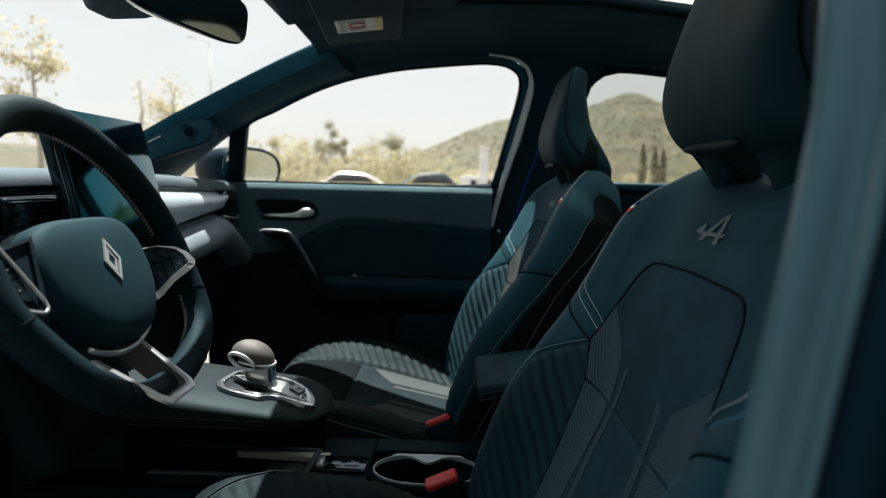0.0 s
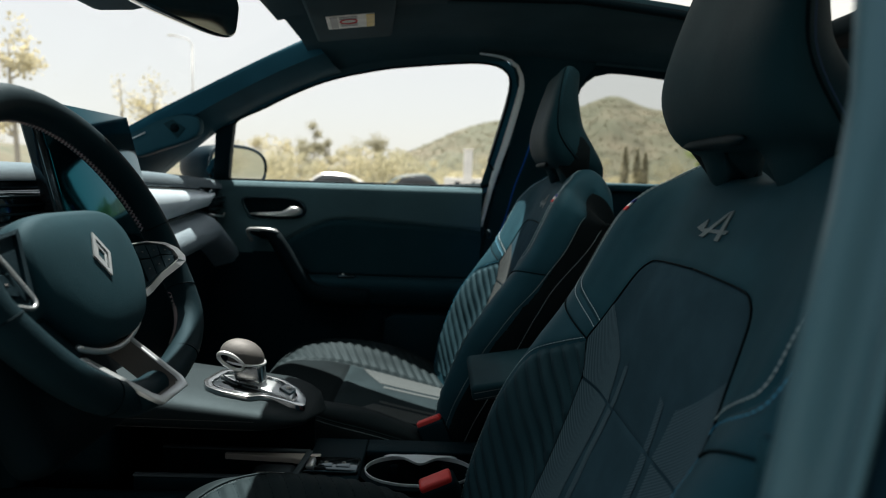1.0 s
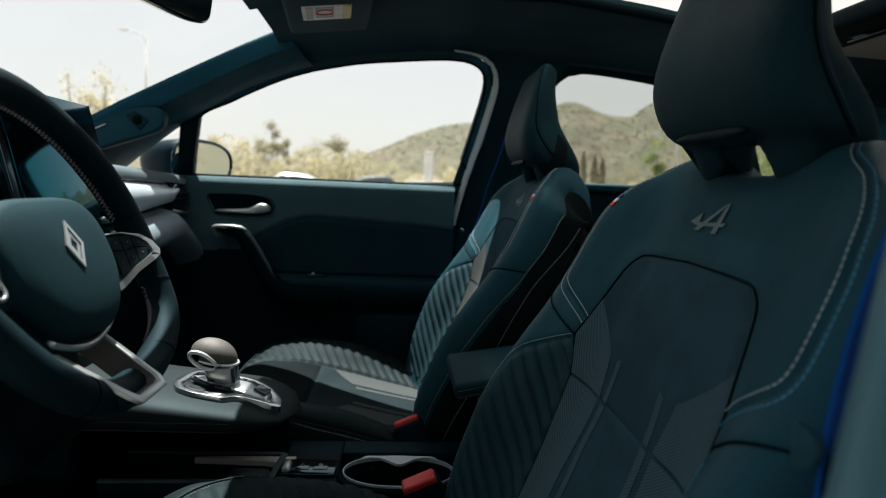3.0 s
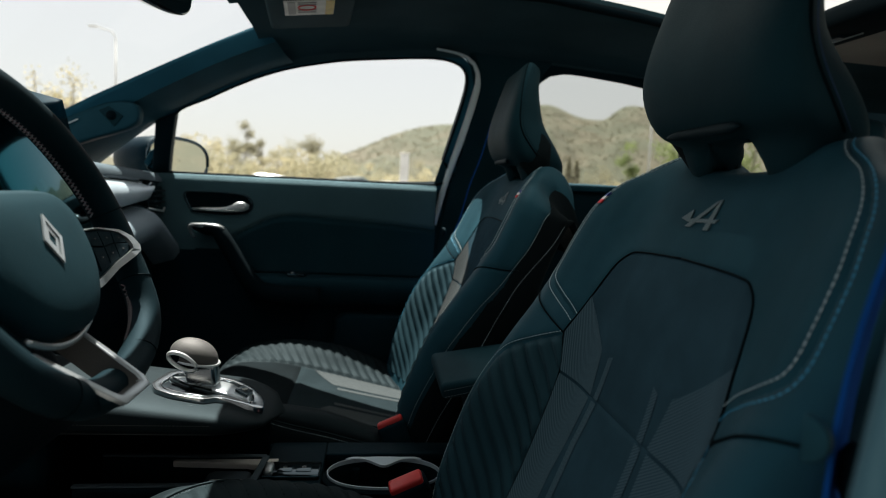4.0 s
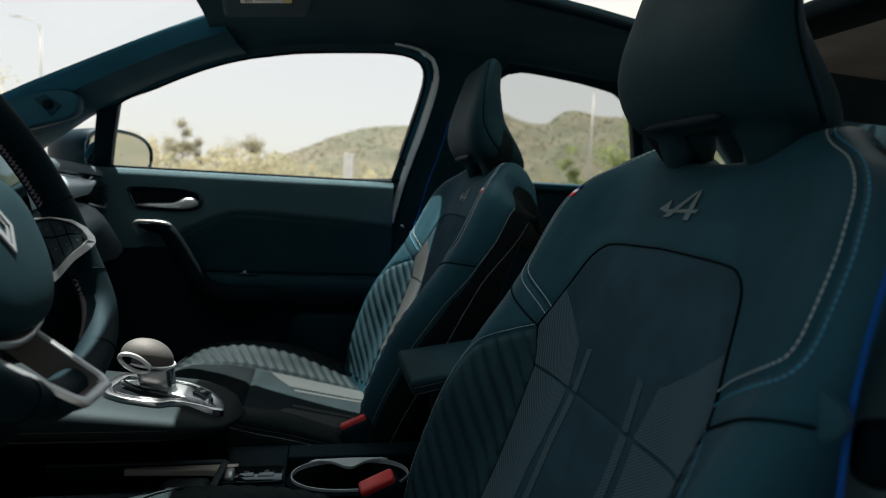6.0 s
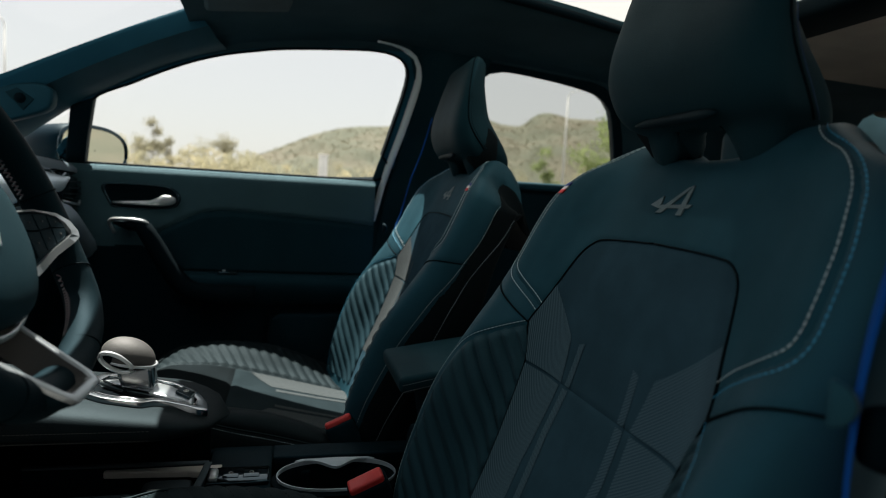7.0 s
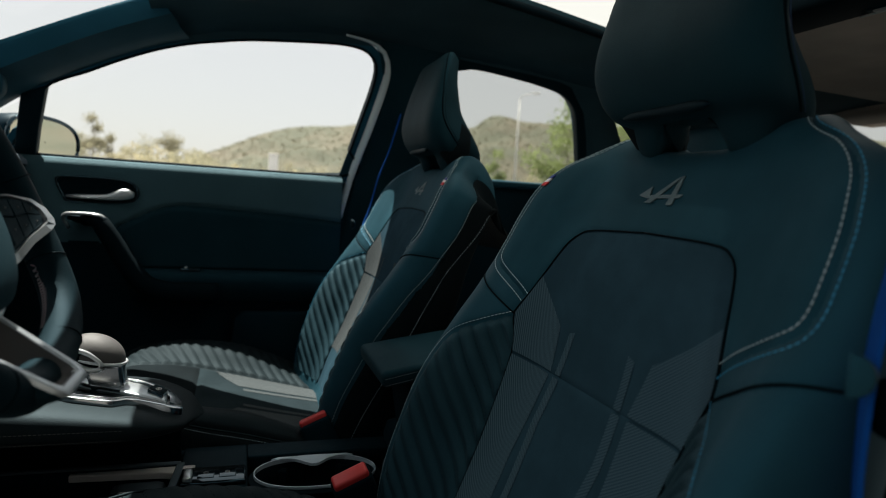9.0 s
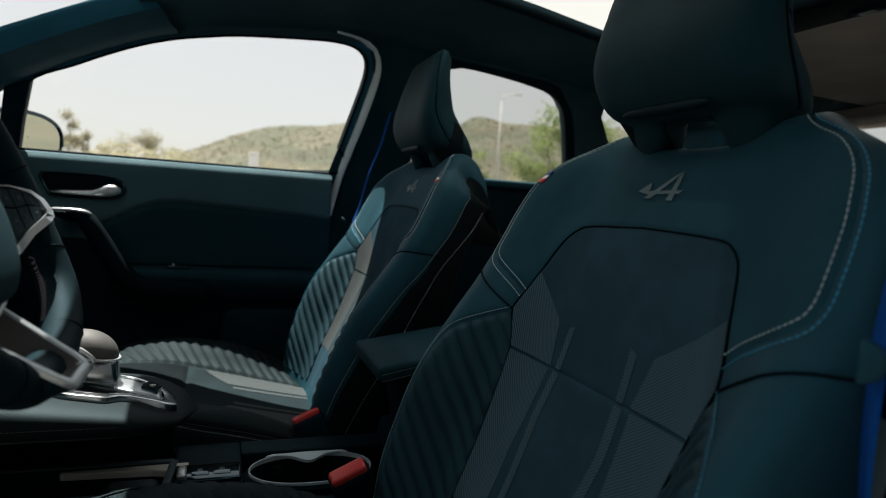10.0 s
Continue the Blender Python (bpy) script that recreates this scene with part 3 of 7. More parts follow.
pane = part("pane", loft([[(x, y, roof_z(x) + 0.045) for y in np.linspace(-0.42, 0.42, 5)] for x in np.linspace(HOLE[0] - 0.04, HOLE[1] + 0.03, 8)]), GLASS_S, roof_glass, "tinted roof glass")


# two small reading lamps on the glass roof's rear frame
for x, y in ((0.552, 0.200), (0.580, -0.125)):
    rl = thing("reading_lamp", "small grey reading lamp on the black roof frame, off", "reading lamp", (x, y, 1.45), "rear reading lamps")
    part("housing", box(x, y, 1.455, 0.020, 0.052, 0.012, 0.004, None, 3), PLASTIC, rl, "black lamp housing")
    part("lens", box(x, y, 1.4485, 0.012, 0.026, 0.004, 0.0015), LABEL_G, rl, "grey lamp lens")
    part("trim", tube([(x + 0.014, y + d, 1.4500) for d in (-0.05, -0.02, 0.02, 0.05)], 0.0016, segs=8), SATIN, rl, "thin satin trim line")

# painted outer roof skin round the glass
skin = thing("roof_skin", "dark blue painted outer roof skin", "roof", kind="structure")
for x0, x1, y0, y1 in ((-0.60, -0.315, -0.56, 0.56), (0.555, 1.45, -0.56, 0.56), (-0.315, 0.555, 0.425, 0.56), (-0.315, 0.555, -0.56, -0.425)):
    part("panel", thick(loft([[(x, y, roof_z(x) + 0.058 - 0.05 * (abs(y) / 0.56) ** 4) for y in np.linspace(y0, y1, 9)] for x in np.linspace(x0, x1, 10)]), 0.003), PAINT, skin)


# panes
def window(name, outline, mat, label, side=1, out=0.026, grow=0.0):
    w = thing(name, label, "window", kind="structure")
    bm = bmesh.new()
    bm.faces.new([bm.verts.new(p) for p in on_side(offset2d(outline, grow), out, side)])
    bmesh.ops.triangulate(bm, faces=bm.faces[:])
    o = part("pane", bm, mat, w, smooth=False)
    o.visible_shadow = False
    return w


window("window_side", smooth_line(WIN_F, 0.03, True).tolist(), GLASS, "clear front passenger side window, closed", grow=0.014)
window("window_quarter", WIN_Q, GLASS, "small clear triangular front window")
window("window_rear_side", smooth_line(WIN_R, 0.03, True).tolist(), GLASS_T, "tinted rear passenger side window, closed", grow=0.022)
window("window_rear_quarter", [(0.60, 1.17), (0.59, 1.36), (0.66, 1.415), (0.86, 1.395), (0.93, 1.29), (0.90, 1.19)], GLASS_T, "small tinted rear quarter window")
screen_g = thing("windscreen", "clear raked windscreen", "windscreen", kind="structure")
o = part("pane", loft([[(-0.585 - 0.90 * k, y * (1 + 0.25 * k), 1.478 - 0.42 * k) for y in np.linspace(-0.64, 0.64, 5)] for k in np.linspace(0, 1, 5)]), GLASS_F, screen_g)
o.visible_shadow = False

# lower side of the passenger's rear door, floor, bulkhead and tail
rear_wall = thing("door_2", "dark rear passenger door trim, closed", "car door", kind="structure")
part("trim_panel", prism(on_side([(0.06, 0.45), (0.06, 1.150), (0.58, 1.150), (0.70, 0.9), (0.70, 0.45)]), (0, 1, 0), 0.06, 0.01), PLASTIC, rear_wall)
part("sill_strip", box(0.31, 0.752, 1.148, 0.52, 0.05, 0.022, 0.008), LEATHER, rear_wall, "soft black window sill")
flo = thing("floor", "black carpeted car floor", "floor", kind="structure")
part("carpet", box(0.1, 0, 0.36, 2.6, 1.54, 0.06, 0.01), CARPET, flo)
part("tunnel", box(-0.2, 0, 0.46, 1.6, 0.26, 0.2, 0.04), CARPET, flo)
part("footwell", prism([(-1.0, -0.76, 0.36), (-1.32, -0.76, 0.8), (-1.32, 0.76, 0.8), (-1.0, 0.76, 0.36)], (-0.7, 0, -0.5), 0.03), CARPET, flo)
tail = thing("tailgate", "dark tailgate with a wide rear window", "tailgate", kind="structure")
part("lower_panel", box(1.62, 0, 0.75, 0.08, 1.5, 0.72, 0.02), PLASTIC, tail)
part("upper_panel", box(1.41, 0, 1.4545, 0.24, 1.2, 0.085, 0.02), LINER_R, tail, "brown-grey tailgate trim")
for side in (1, -1):
    part("side_panel", prism([(1.62, side * 0.74, 0.4), (1.62, side * 0.74, 1.12), (1.42, side * 0.66, 1.46), (0.62, side * 0.63, 1.46), (0.66, side * 0.645, 1.42), (0.71, side * 0.66, 1.37), (0.77, side * 0.68, 1.32), (0.825, side * 0.70, 1.27), (0.86, side * 0.71, 1.24), (0.86, side * 0.73, 1.20), (0.72, side * 0.745, 1.165), (0.6, side * 0.76, 0.4)], (0, side, 0), 0.05), LINER, tail, "dark rear side trim")
o = part("pane", loft([[(1.62, -0.68, 1.10), (1.62, 0.68, 1.10)], [(1.42, -0.62, 1.46), (1.42, 0.62, 1.46)]]), GLASS_T, tail, "tinted rear window")
o.visible_shadow = False

# ---------------------------------------------------------------- front seats
ACROSS = shape([(0, 0, 0, 0), (0.06, 0.06, 0, 0), (0.12, 0.12, 0.02, 0), (0.16, 0.155, 0.25, 0), (0.20, 0.19, 0.70, 0), (0.235, 0.221, 1.0, 0), (0.26, 0.243, 0.9, 0), (0.28, 0.256, 0.55, 0), (0.31, 0.263, 0.1, -0.01),
                (0.36, 0.260, 0, -0.035), (0.42, 0.240, 0, -0.075), (0.46, 0.205, 0, -0.090)])
BACK = shape([(0.60, -0.215, 0.60), (0.66, -0.19, 0.66), (0.72, -0.166, 0.72), (0.80, -0.127, 0.80), (0.905, -0.083, 0.905), (1.008, -0.053, 1.008), (1.114, -0.008, 1.114), (1.15, 0.008, 1.150), (1.17, 0.019, 1.166), (1.19, 0.036, 1.177),
              (1.21, 0.056, 1.178), (1.23, 0.075, 1.168), (1.26, 0.095, 1.142)])
BACK_K = shape([(0.66, 0.93), (0.80, 1.0), (0.9, 1.02), (1.03, 1.0), (1.09, 0.975), (1.12, 0.94), (1.145, 0.87), (1.165, 0.77), (1.185, 0.68), (1.21, 0.62), (1.26, 0.60)])
BACK_B = shape([(0.66, 0.05), (0.75, 0.070), (0.85, 0.076), (0.92, 0.060), (0.97, 0.042), (1.02, 0.030), (1.07, 0.027), (1.11, 0.024), (1.14, 0.014), (1.16, 0.004), (1.19, 0.0), (1.26, 0.0)])
CUSH = shape([(-0.06, -0.10, 0.628), (0.0, -0.15, 0.634), (0.1, -0.24, 0.650), (0.25, -0.39, 0.682), (0.38, -0.52, 0.711), (0.44, -0.58, 0.712), (0.48, -0.615, 0.695), (0.52, -0.637, 0.658), (0.58, -0.64, 0.60), (0.66, -0.62, 0.52)])
CUSH_B = shape([(-0.06, 0.0), (0.04, 0.012), (0.10, 0.028), (0.16, 0.042), (0.22, 0.049), (0.28, 0.044), (0.33, 0.034), (0.38, 0.021), (0.42, 0.011), (0.46, 0.003), (0.50, 0.0), (0.66, 0.0)])
CUSH_K = shape([(-0.06, 0.95), (0.1, 1.0), (0.3, 1.0), (0.42, 0.97), (0.5, 0.93), (0.58, 0.90), (0.66, 0.88)])


def back_fn(yc, dx):
    def f(a, v):
        r = ACROSS(np.abs(a))
        fwd = r[..., 1] * BACK_B(v)[..., 0] + r[..., 2]
        c = BACK(v)
        # the padding in the middle swells a little
        fwd = fwd + 0.002 * np.cos(np.clip(a / 0.13, -1, 1) * math.pi / 2) * np.clip((1.15 - v) / 0.1, 0, 1)
        # the top dips between the shoulders, under the headrest
        dip = 0.024 * np.exp(-(r[..., 0] / 0.115) ** 4) * np.clip((v - 1.12) / 0.07, 0, 1) ** 1.5
        # and the shoulders fall away to the sides
        ka, kv = np.clip((np.abs(a) - 0.205) / 0.20, 0, 1), np.clip((v - 1.085) / 0.125, 0, 1)
        dip = dip + 0.125 * ka * ka * (3 - 2 * ka) * kv ** 1.5
        return c[..., 0] + dx - 0.94 * fwd, yc + np.sign(a) * r[..., 0] * BACK_K(v)[..., 0], c[..., 1] + 0.34 * fwd - dip
    return f


def cush_fn(yc, dx):
    def f(a, v):
        r = ACROSS(np.abs(a))
        up = r[..., 1] * CUSH_B(v)[..., 0] + r[..., 2] * 1.1
        c = CUSH(v)
        k = np.clip((v - 0.46) / 0.08, 0, 1)
        return c[..., 0] + dx - k * up, yc - np.sign(a) * r[..., 0] * CUSH_K(v)[..., 0], c[..., 1] + (1 - k) * up
    return f


def both(pts):
    return [list(pts), [(-a, v) for a, v in pts]]


INSERT = [(0.128, 0.66), (0.135, 0.75), (0.141, 0.83), (0.151, 0.909), (0.163, 0.937), (0.170, 0.953), (0.163, 0.973), (0.150, 1.005), (0.139, 1.033), (0.130, 1.049), (0.114, 1.061), (0.090, 1.066), (0.0, 1.069)]
YOKE_LINE = [(0.163, 0.973), (0.182, 0.982), (0.214, 0.994), (0.230, 1.001), (0.2425, 1.010), (0.2475, 1.023), (0.248, 1.040), (0.2475, 1.060), (0.246, 1.083), (0.244, 1.100), (0.240, 1.117), (0.233, 1.133), (0.218, 1.151), (0.198, 1.168), (0.186, 1.19), (0.18, 1.26)]
QUILT_LINE = [(0.169, 0.949), (0.190, 0.934), (0.213, 0.915), (0.229, 0.896), (0.237, 0.866), (0.239, 0.80), (0.236, 0.66)]
SIDE_LINE = [(0.345, 0.66), (0.350, 0.80), (0.347, 0.95), (0.330, 1.03), (0.306, 1.08), (0.288, 1.12), (0.266, 1.17), (0.244, 1.21)]
SIDE_LINE2 = [(0.395, 0.66), (0.400, 0.80), (0.402, 0.95), (0.400, 1.05), (0.388, 1.12), (0.362, 1.17), (0.325, 1.21)]
CV = 0.909
CROSS = [(-0.151, CV), (0.151, CV)]
WING = [(0.170, 0.951), (0.21, 0.964), (0.238, 0.975), (0.26, 0.982), (0.30, 0.991), (0.340, 0.999)]


SIDE_NEAR = [(0.280, 0.66), (0.284, 0.80), (0.288, 0.858), (0.297, 0.926), (0.322, 0.992), (0.350, 1.044), (0.356, 1.115), (0.325, 1.17), (0.285, 1.21)]
SIDE_NEAR2 = [(0.315, 0.66), (0.322, 0.87), (0.338, 0.94), (0.380, 1.006), (0.410, 1.060), (0.420, 1.10), (0.395, 1.16), (0.345, 1.21)]


def beside(line, d):
    """An open line moved sideways by d, outwards for a line that runs up the outer edge."""
    p = smooth_line(line, 0.006)
    t = np.gradient(p, axis=0)
    n = np.stack([t[:, 1], -t[:, 0]], 1) / (np.linalg.norm(t, axis=1, keepdims=True) + 1e-9)
    return [tuple(q) for q in p + n * d]


def quilted(line_a, line_b, v0, v1, slope, pitch, deep=0.0044, only=0):
    """Slanting padded channels between two seams; only: the one side that has them."""
    def f(A, V, d):
        s = np.abs(A) if not only else A * only
        lo = np.interp(V, [p[1] for p in line_a], [p[0] for p in line_a])
        hi = np.interp(V, [p[1] for p in line_b], [p[0] for p in line_b])
        on = (s > lo) & (s < hi) & (V > v0) & (V < v1)
        ph = (V + slope * s) / pitch
        w = np.abs(np.sin(math.pi * ph)) ** 0.55
        return np.where(on, deep * (w - 0.65) * np.clip(d / 0.010, 0, 1), 0)
    return f


def channel_seams(fn, line_a, line_b, v0, v1, slope, pitch, sg, depth):
    """Dark sewn lines at the bottom of the padded channels, also painting their shade: one mesh."""
    verts, faces = [], []
    lo = lambda v: float(np.interp(v, [p[1] for p in line_a], [p[0] for p in line_a]))  # noqa: E731
    hi = lambda v: float(np.interp(v, [p[1] for p in line_b], [p[0] for p in line_b]))  # noqa: E731
    for n in range(int((v0 + min(0, slope) * 0.3) / pitch), int((v1 + max(0, slope) * 0.3) / pitch) + 1):
        run = []
        for q in np.arange(0.09, 0.30, 0.004):
            v = n * pitch - slope * q
            if v0 < v < v1 and lo(v) + 0.004 < q < hi(v) - 0.006:
                run.append((sg * q, v))
        if len(run) < 3:
            continue
        me = stitches(fn, run, "tmp", RUBBER, 0.0040, 0.0038, 0.0012, -depth, -1)
        b = len(verts)
        verts += [tuple(v.co) for v in me.vertices]
        faces += [[b + i for i in f.vertices] for f in me.polygons]
        bpy.data.meshes.remove(me)
    return mesh_of("quilt_seams", verts, faces, RUBBER)


def oriented(ln):
    return sorted(ln, key=lambda p: p[1])


def car_seat(yc, dx, inboard, label):
    """A front seat; inboard is +1 or -1, the side of the flag tag and the belt buckle."""
    seat = thing("bucket_seat", label, "car seat", (dx - 0.3, yc, 0.42), "front seats")
    fn = back_fn(yc, dx)
    edge_l, edge_2 = (SIDE_LINE, SIDE_LINE2) if inboard > 0 else (SIDE_NEAR, SIDE_NEAR2)
    ins, yk, ql = smooth_line(INSERT, 0.01), smooth_line(YOKE_LINE, 0.01), smooth_line(QUILT_LINE, 0.01)
    seams = both([tuple(p) for p in yk]) + both([tuple(p) for p in ql]) + both(edge_l) + both(edge_2)
    fine = both([tuple(p) for p in ins]) + both(WING) + [CROSS]
    ins_l = [tuple(p) for p in ins]
    low = [p for p in ins_l if p[1] <= CV]
    high = [p for p in ins_l if p[1] >= CV]
    mir = lambda pts: [(-a, v) for a, v in pts]  # noqa: E731
    poly_low = low + mir(low)[::-1]
    poly_high = high + mir(high)[::-1]
    yk_l = [tuple(p) for p in yk]
    ql_l = [tuple(p) for p in ql]
    yoke_poly = [p for p in ins_l if p[1] >= 0.973] + mir([p for p in ins_l if p[1] >= 0.973])[::-1] + mir(yk_l) + yk_l[::-1]
    q_in = [p for p in ins_l if p[1] <= 0.949]
    quilt_poly = ql_l + q_in
    side_poly = [*edge_l, (edge_l[-1][0], 1.27), (0.47, 1.27), (0.47, 0.59), (edge_l[0][0], 0.59)]
    regions = [("side_a", side_poly), ("side_b", mir(side_poly)), ("yoke", yoke_poly), ("lower_back_panel", poly_low), ("upper_back_panel", poly_high), ("quilt_a", quilt_poly), ("quilt_b", mir(quilt_poly))]
    rel = quilted(oriented(q_in), oriented([p for p in ql_l if p[1] < 0.945]), 0.66, 0.948, -1.0, 0.0235, 0.0072)
    quilt_args = (oriented(q_in), oriented([p for p in ql_l if p[1] < 0.945]), 0.66, 0.948, -1.0, 0.0235)
    got = upholstery(fn, -0.46, 0.46, 0.60, 1.26, 0.0034, seams, regions, "bolster", rel, depth=0.0022, width=0.0042, flip=-1, fine=fine)
    back = child("backrest", mesh_of("backrest", *got["bolster"], LEATHER), seat, "black leatherette backrest with side bolsters")
    child("yoke", mesh_of("yoke", *got["yoke"], YOKE), back, "black suede-like shoulder yoke")
    child("upper_insert", mesh_of("upper_insert", *got["upper_back_panel"], CLOTH), back, "charcoal cloth centre insert")
    child("lower_insert", mesh_of("lower_insert", *got["lower_back_panel"], CLOTH), back, "charcoal cloth centre insert")
    for k in ("side_a", "side_b"):
        child("side_panel", mesh_of("side_panel", *got[k], SUEDE), back, "black cloth side panel")
    for k in ("quilt_a", "quilt_b"):
        child("quilted_panel", mesh_of("quilted_panel", *got[k], QUILT), back, "black quilted side panel")
    for sg in (1, -1):
        child("quilt_seams", channel_seams(fn, *quilt_args, sg, 0.0040), back, "dark sewn channels with painted groove shade", "stuff")
    # shell behind
    rows = []
    for v in np.linspace(0.66, 1.26, 20):
        p0 = np.array(fn(np.array(-0.455), np.array(v)))
        p1 = np.array(fn(np.array(0.455), np.array(v)))
        rows.append([p0 * (1 - s) + p1 * s + np.array([0.020 * math.sin(math.pi * s), 0, 0]) for s in np.linspace(0, 1, 9)])
    part("back_shell", loft(rows), PLASTIC, seat, "black plastic seat back shell")

    # ribbed patches woven into the insert, lying on the cloth
    def patch(poly, mat, name="ribbed_patch", surf=fn, on=back, lift=(-0.0006, 0, 0.0002)):
        vs = sorted({v for _, v in poly})
        levels = np.unique(np.concatenate([np.linspace(p, q, max(2, int((q - p) / 0.005) + 1)) for p, q in zip(vs[:-1], vs[1:])]))
        rows = []
        for v in levels:
            hit = []
            for (a0, v0), (a1, v1) in zip(poly, poly[1:] + poly[:1]):
                if min(v0, v1) - 1e-9 <= v <= max(v0, v1) + 1e-9:
                    hit += [a0, a1] if abs(v1 - v0) < 1e-9 else [a0 + (a1 - a0) * (v - v0) / (v1 - v0)]
            aa = np.linspace(min(hit), max(hit), 9)
            x, y, z = surf(aa, aa * 0 + v)
            rows.append(np.stack([x + lift[0], y, z + lift[2]], 1))
        part(name, loft(rows), mat, on, "grey ribbed cloth patch")

    for sg, mt in ((1, HATCH), (-1, HATCH2)) if inboard > 0 else ((1, HATCH3), (-1, HATCH3)):
        mk = lambda pts: [(sg * a, v) for a, v in pts]  # noqa: E731
        patch(mk([(0.148, 1.004), (0.078, 0.958), (0.068, CV + 0.0018), (0.150, CV + 0.0018), (0.161, 0.936), (0.1675, 0.953), (0.161, 0.973)]), mt)
        patch(mk([(0.070, CV - 0.0018), (0.149, CV - 0.0018), (0.140, 0.83), (0.134, 0.74), (0.070, 0.74), (0.077, 0.82)]), mt)
        patch(mk([(0.046, 0.958), (0.056, 0.955), (0.058, CV + 0.0018), (0.048, CV + 0.0018)]), mt)
        patch(mk([(0.048, CV - 0.0018), (0.060, CV - 0.0018), (0.064, 0.86), (0.058, 0.80), (0.052, 0.74), (0.042, 0.74), (0.046, 0.80), (0.052, 0.86)]), mt)
        # the insert's edge: a thin dark welt
        welt = [np.array(fn(np.array(sg * a), np.array(v))) + np.array([0.0002, 0, 0]) for a, v in smooth_line(INSERT, 0.008)]
        part("welt", tube(welt, 0.0010, segs=6), RUBBER, back, "thin dark welt round the insert")
    # stitching
    for sg in (1, -1):
        outer = sg == -inboard
        for off, mt, lab in ((-0.0056, THREAD_W, "grey stitching"), (0.0060, THREAD_B if outer else THREAD_W, "contrast stitching")):
            child("stitching", stitches(fn, [(sg * a, v) for a, v in beside(YOKE_LINE[:-1], off)], "stitching", mt, 0.0050, 0.0039, 0.00072, flip=-1), back, lab, "stuff")
        mt = THREAD_B if outer else THREAD_W
        child("stitching", stitches(fn, [(sg * a, v) for a, v in beside(QUILT_LINE, -0.0045)], "stitching", mt, 0.0046, 0.0035, 0.00052, flip=-1), back, "seam stitching", "stuff")
        # the dark seam that crosses the bolster
        seam = []
        for a, v in smooth_line(WING, 0.01):
            seam.append(np.array(fn(np.array(sg * a), np.array(v))))
        part("seam", tube(seam, 0.0011, segs=6), RUBBER, back, "dark seam across the bolster")
        for sl in (edge_l, edge_2):
            child("stitching", stitches(fn, [(sg * (a - 0.005), v) for a, v in sl if v < 1.13], "stitching", THREAD_W if inboard < 0 else RUBBER, 0.0050, 0.0036, 0.0005, flip=-1), back, "side seam stitching", "stuff")
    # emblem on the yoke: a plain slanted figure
    def ribbon(pts, name="emblem"):
        g = []
        for a, v in pts:
            p = np.array(fn(np.array(a), np.array(v)))
            g.append(tuple(p + np.array([-0.0016, 0, 0.0004])))
        return prism(g, (0.94, 0, -0.34), 0.0012)
    for pts in ([(-0.0135, 1.1245), (-0.0215, 1.1270), (0.0125, 1.0990), (0.0235, 1.0990)],
                [(-0.0165, 1.1215), (-0.0220, 1.1268), (-0.0215, 1.0975), (-0.0125, 1.0975)],
                [(0.0375, 1.1065), (-0.0310, 1.1080), (-0.0275, 1.1045), (0.0220, 1.1035)],
                [(0.0375, 1.1065), (0.0215, 1.1160), (0.0195, 1.1085), (0.0220, 1.1035)]):
        part("emblem", ribbon(pts), LOGO, back, "grey embroidered emblem", smooth=False)
    # flag tag on the shoulder seam
    for k, mt in enumerate((TAG_BL, TAG_W, TAG_R)):
        g = []
        v0 = 1.124 - 0.0052 * k
        for a, v in ((0.229, v0), (0.2405, v0), (0.2412, v0 - 0.0052), (0.2295, v0 - 0.0052)):
            g.append(np.array(fn(np.array(inboard * a), np.array(v))) + np.array([-0.002, 0, 0.001]))
        part("flag_tag", prism([tuple(p) for p in g], (0.9, 0, -0.3), 0.002), mt, back, "small striped cloth tag", smooth=False)

    # cushion
    cf = cush_fn(yc, dx)
    c_in = [(0.125, -0.06), (0.135, 0.1), (0.14, 0.30), (0.12, 0.42), (0.10, 0.50), (0.09, 0.66)]
    c_out = [(0.276, -0.06), (0.282, 0.1), (0.280, 0.30), (0.252, 0.40), (0.18, 0.47), (0.13, 0.495), (0.103, 0.50)]
    c_cross = [(-0.14, 0.30), (0.14, 0.30)]
    ci, co_ = [tuple(p) for p in smooth_line(c_in, 0.01)], [tuple(p) for p in smooth_line(c_out, 0.01)]
    q_poly = co_ + [p for p in ci if p[1] <= 0.50][::-1]
    mid_poly = ci + mir(ci)[::-1]
    front = [p for p in mid_poly if p[1] >= 0.295]
    rearp = [p for p in mid_poly if p[1] <= 0.305]
    seams = both(ci) + both(co_) + [c_cross]
    rel = quilted(oriented([p for p in ci if p[1] < 0.5]), oriented(co_), -0.06, 0.48, -0.46, 0.0225, 0.0042, -1)
    got = upholstery(cf, -0.46, 0.46, -0.06, 0.66, 0.0036, seams, [("front", front), ("rear", rearp), ("quilt_a", q_poly), ("quilt_b", mir(q_poly))], "side", rel, flip=-1)
    cush = child("cushion", mesh_of("cushion", *got["side"], LEATHER_SUN), seat, "black leatherette seat cushion")
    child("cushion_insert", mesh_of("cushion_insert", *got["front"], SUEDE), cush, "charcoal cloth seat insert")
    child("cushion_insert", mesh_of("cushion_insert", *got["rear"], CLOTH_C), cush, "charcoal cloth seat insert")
    child("side_panel", mesh_of("side_panel", *got["quilt_a"], LEATHER_SUN), cush, "plain black leatherette side panel")
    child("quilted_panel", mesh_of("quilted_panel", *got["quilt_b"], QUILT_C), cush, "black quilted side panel")
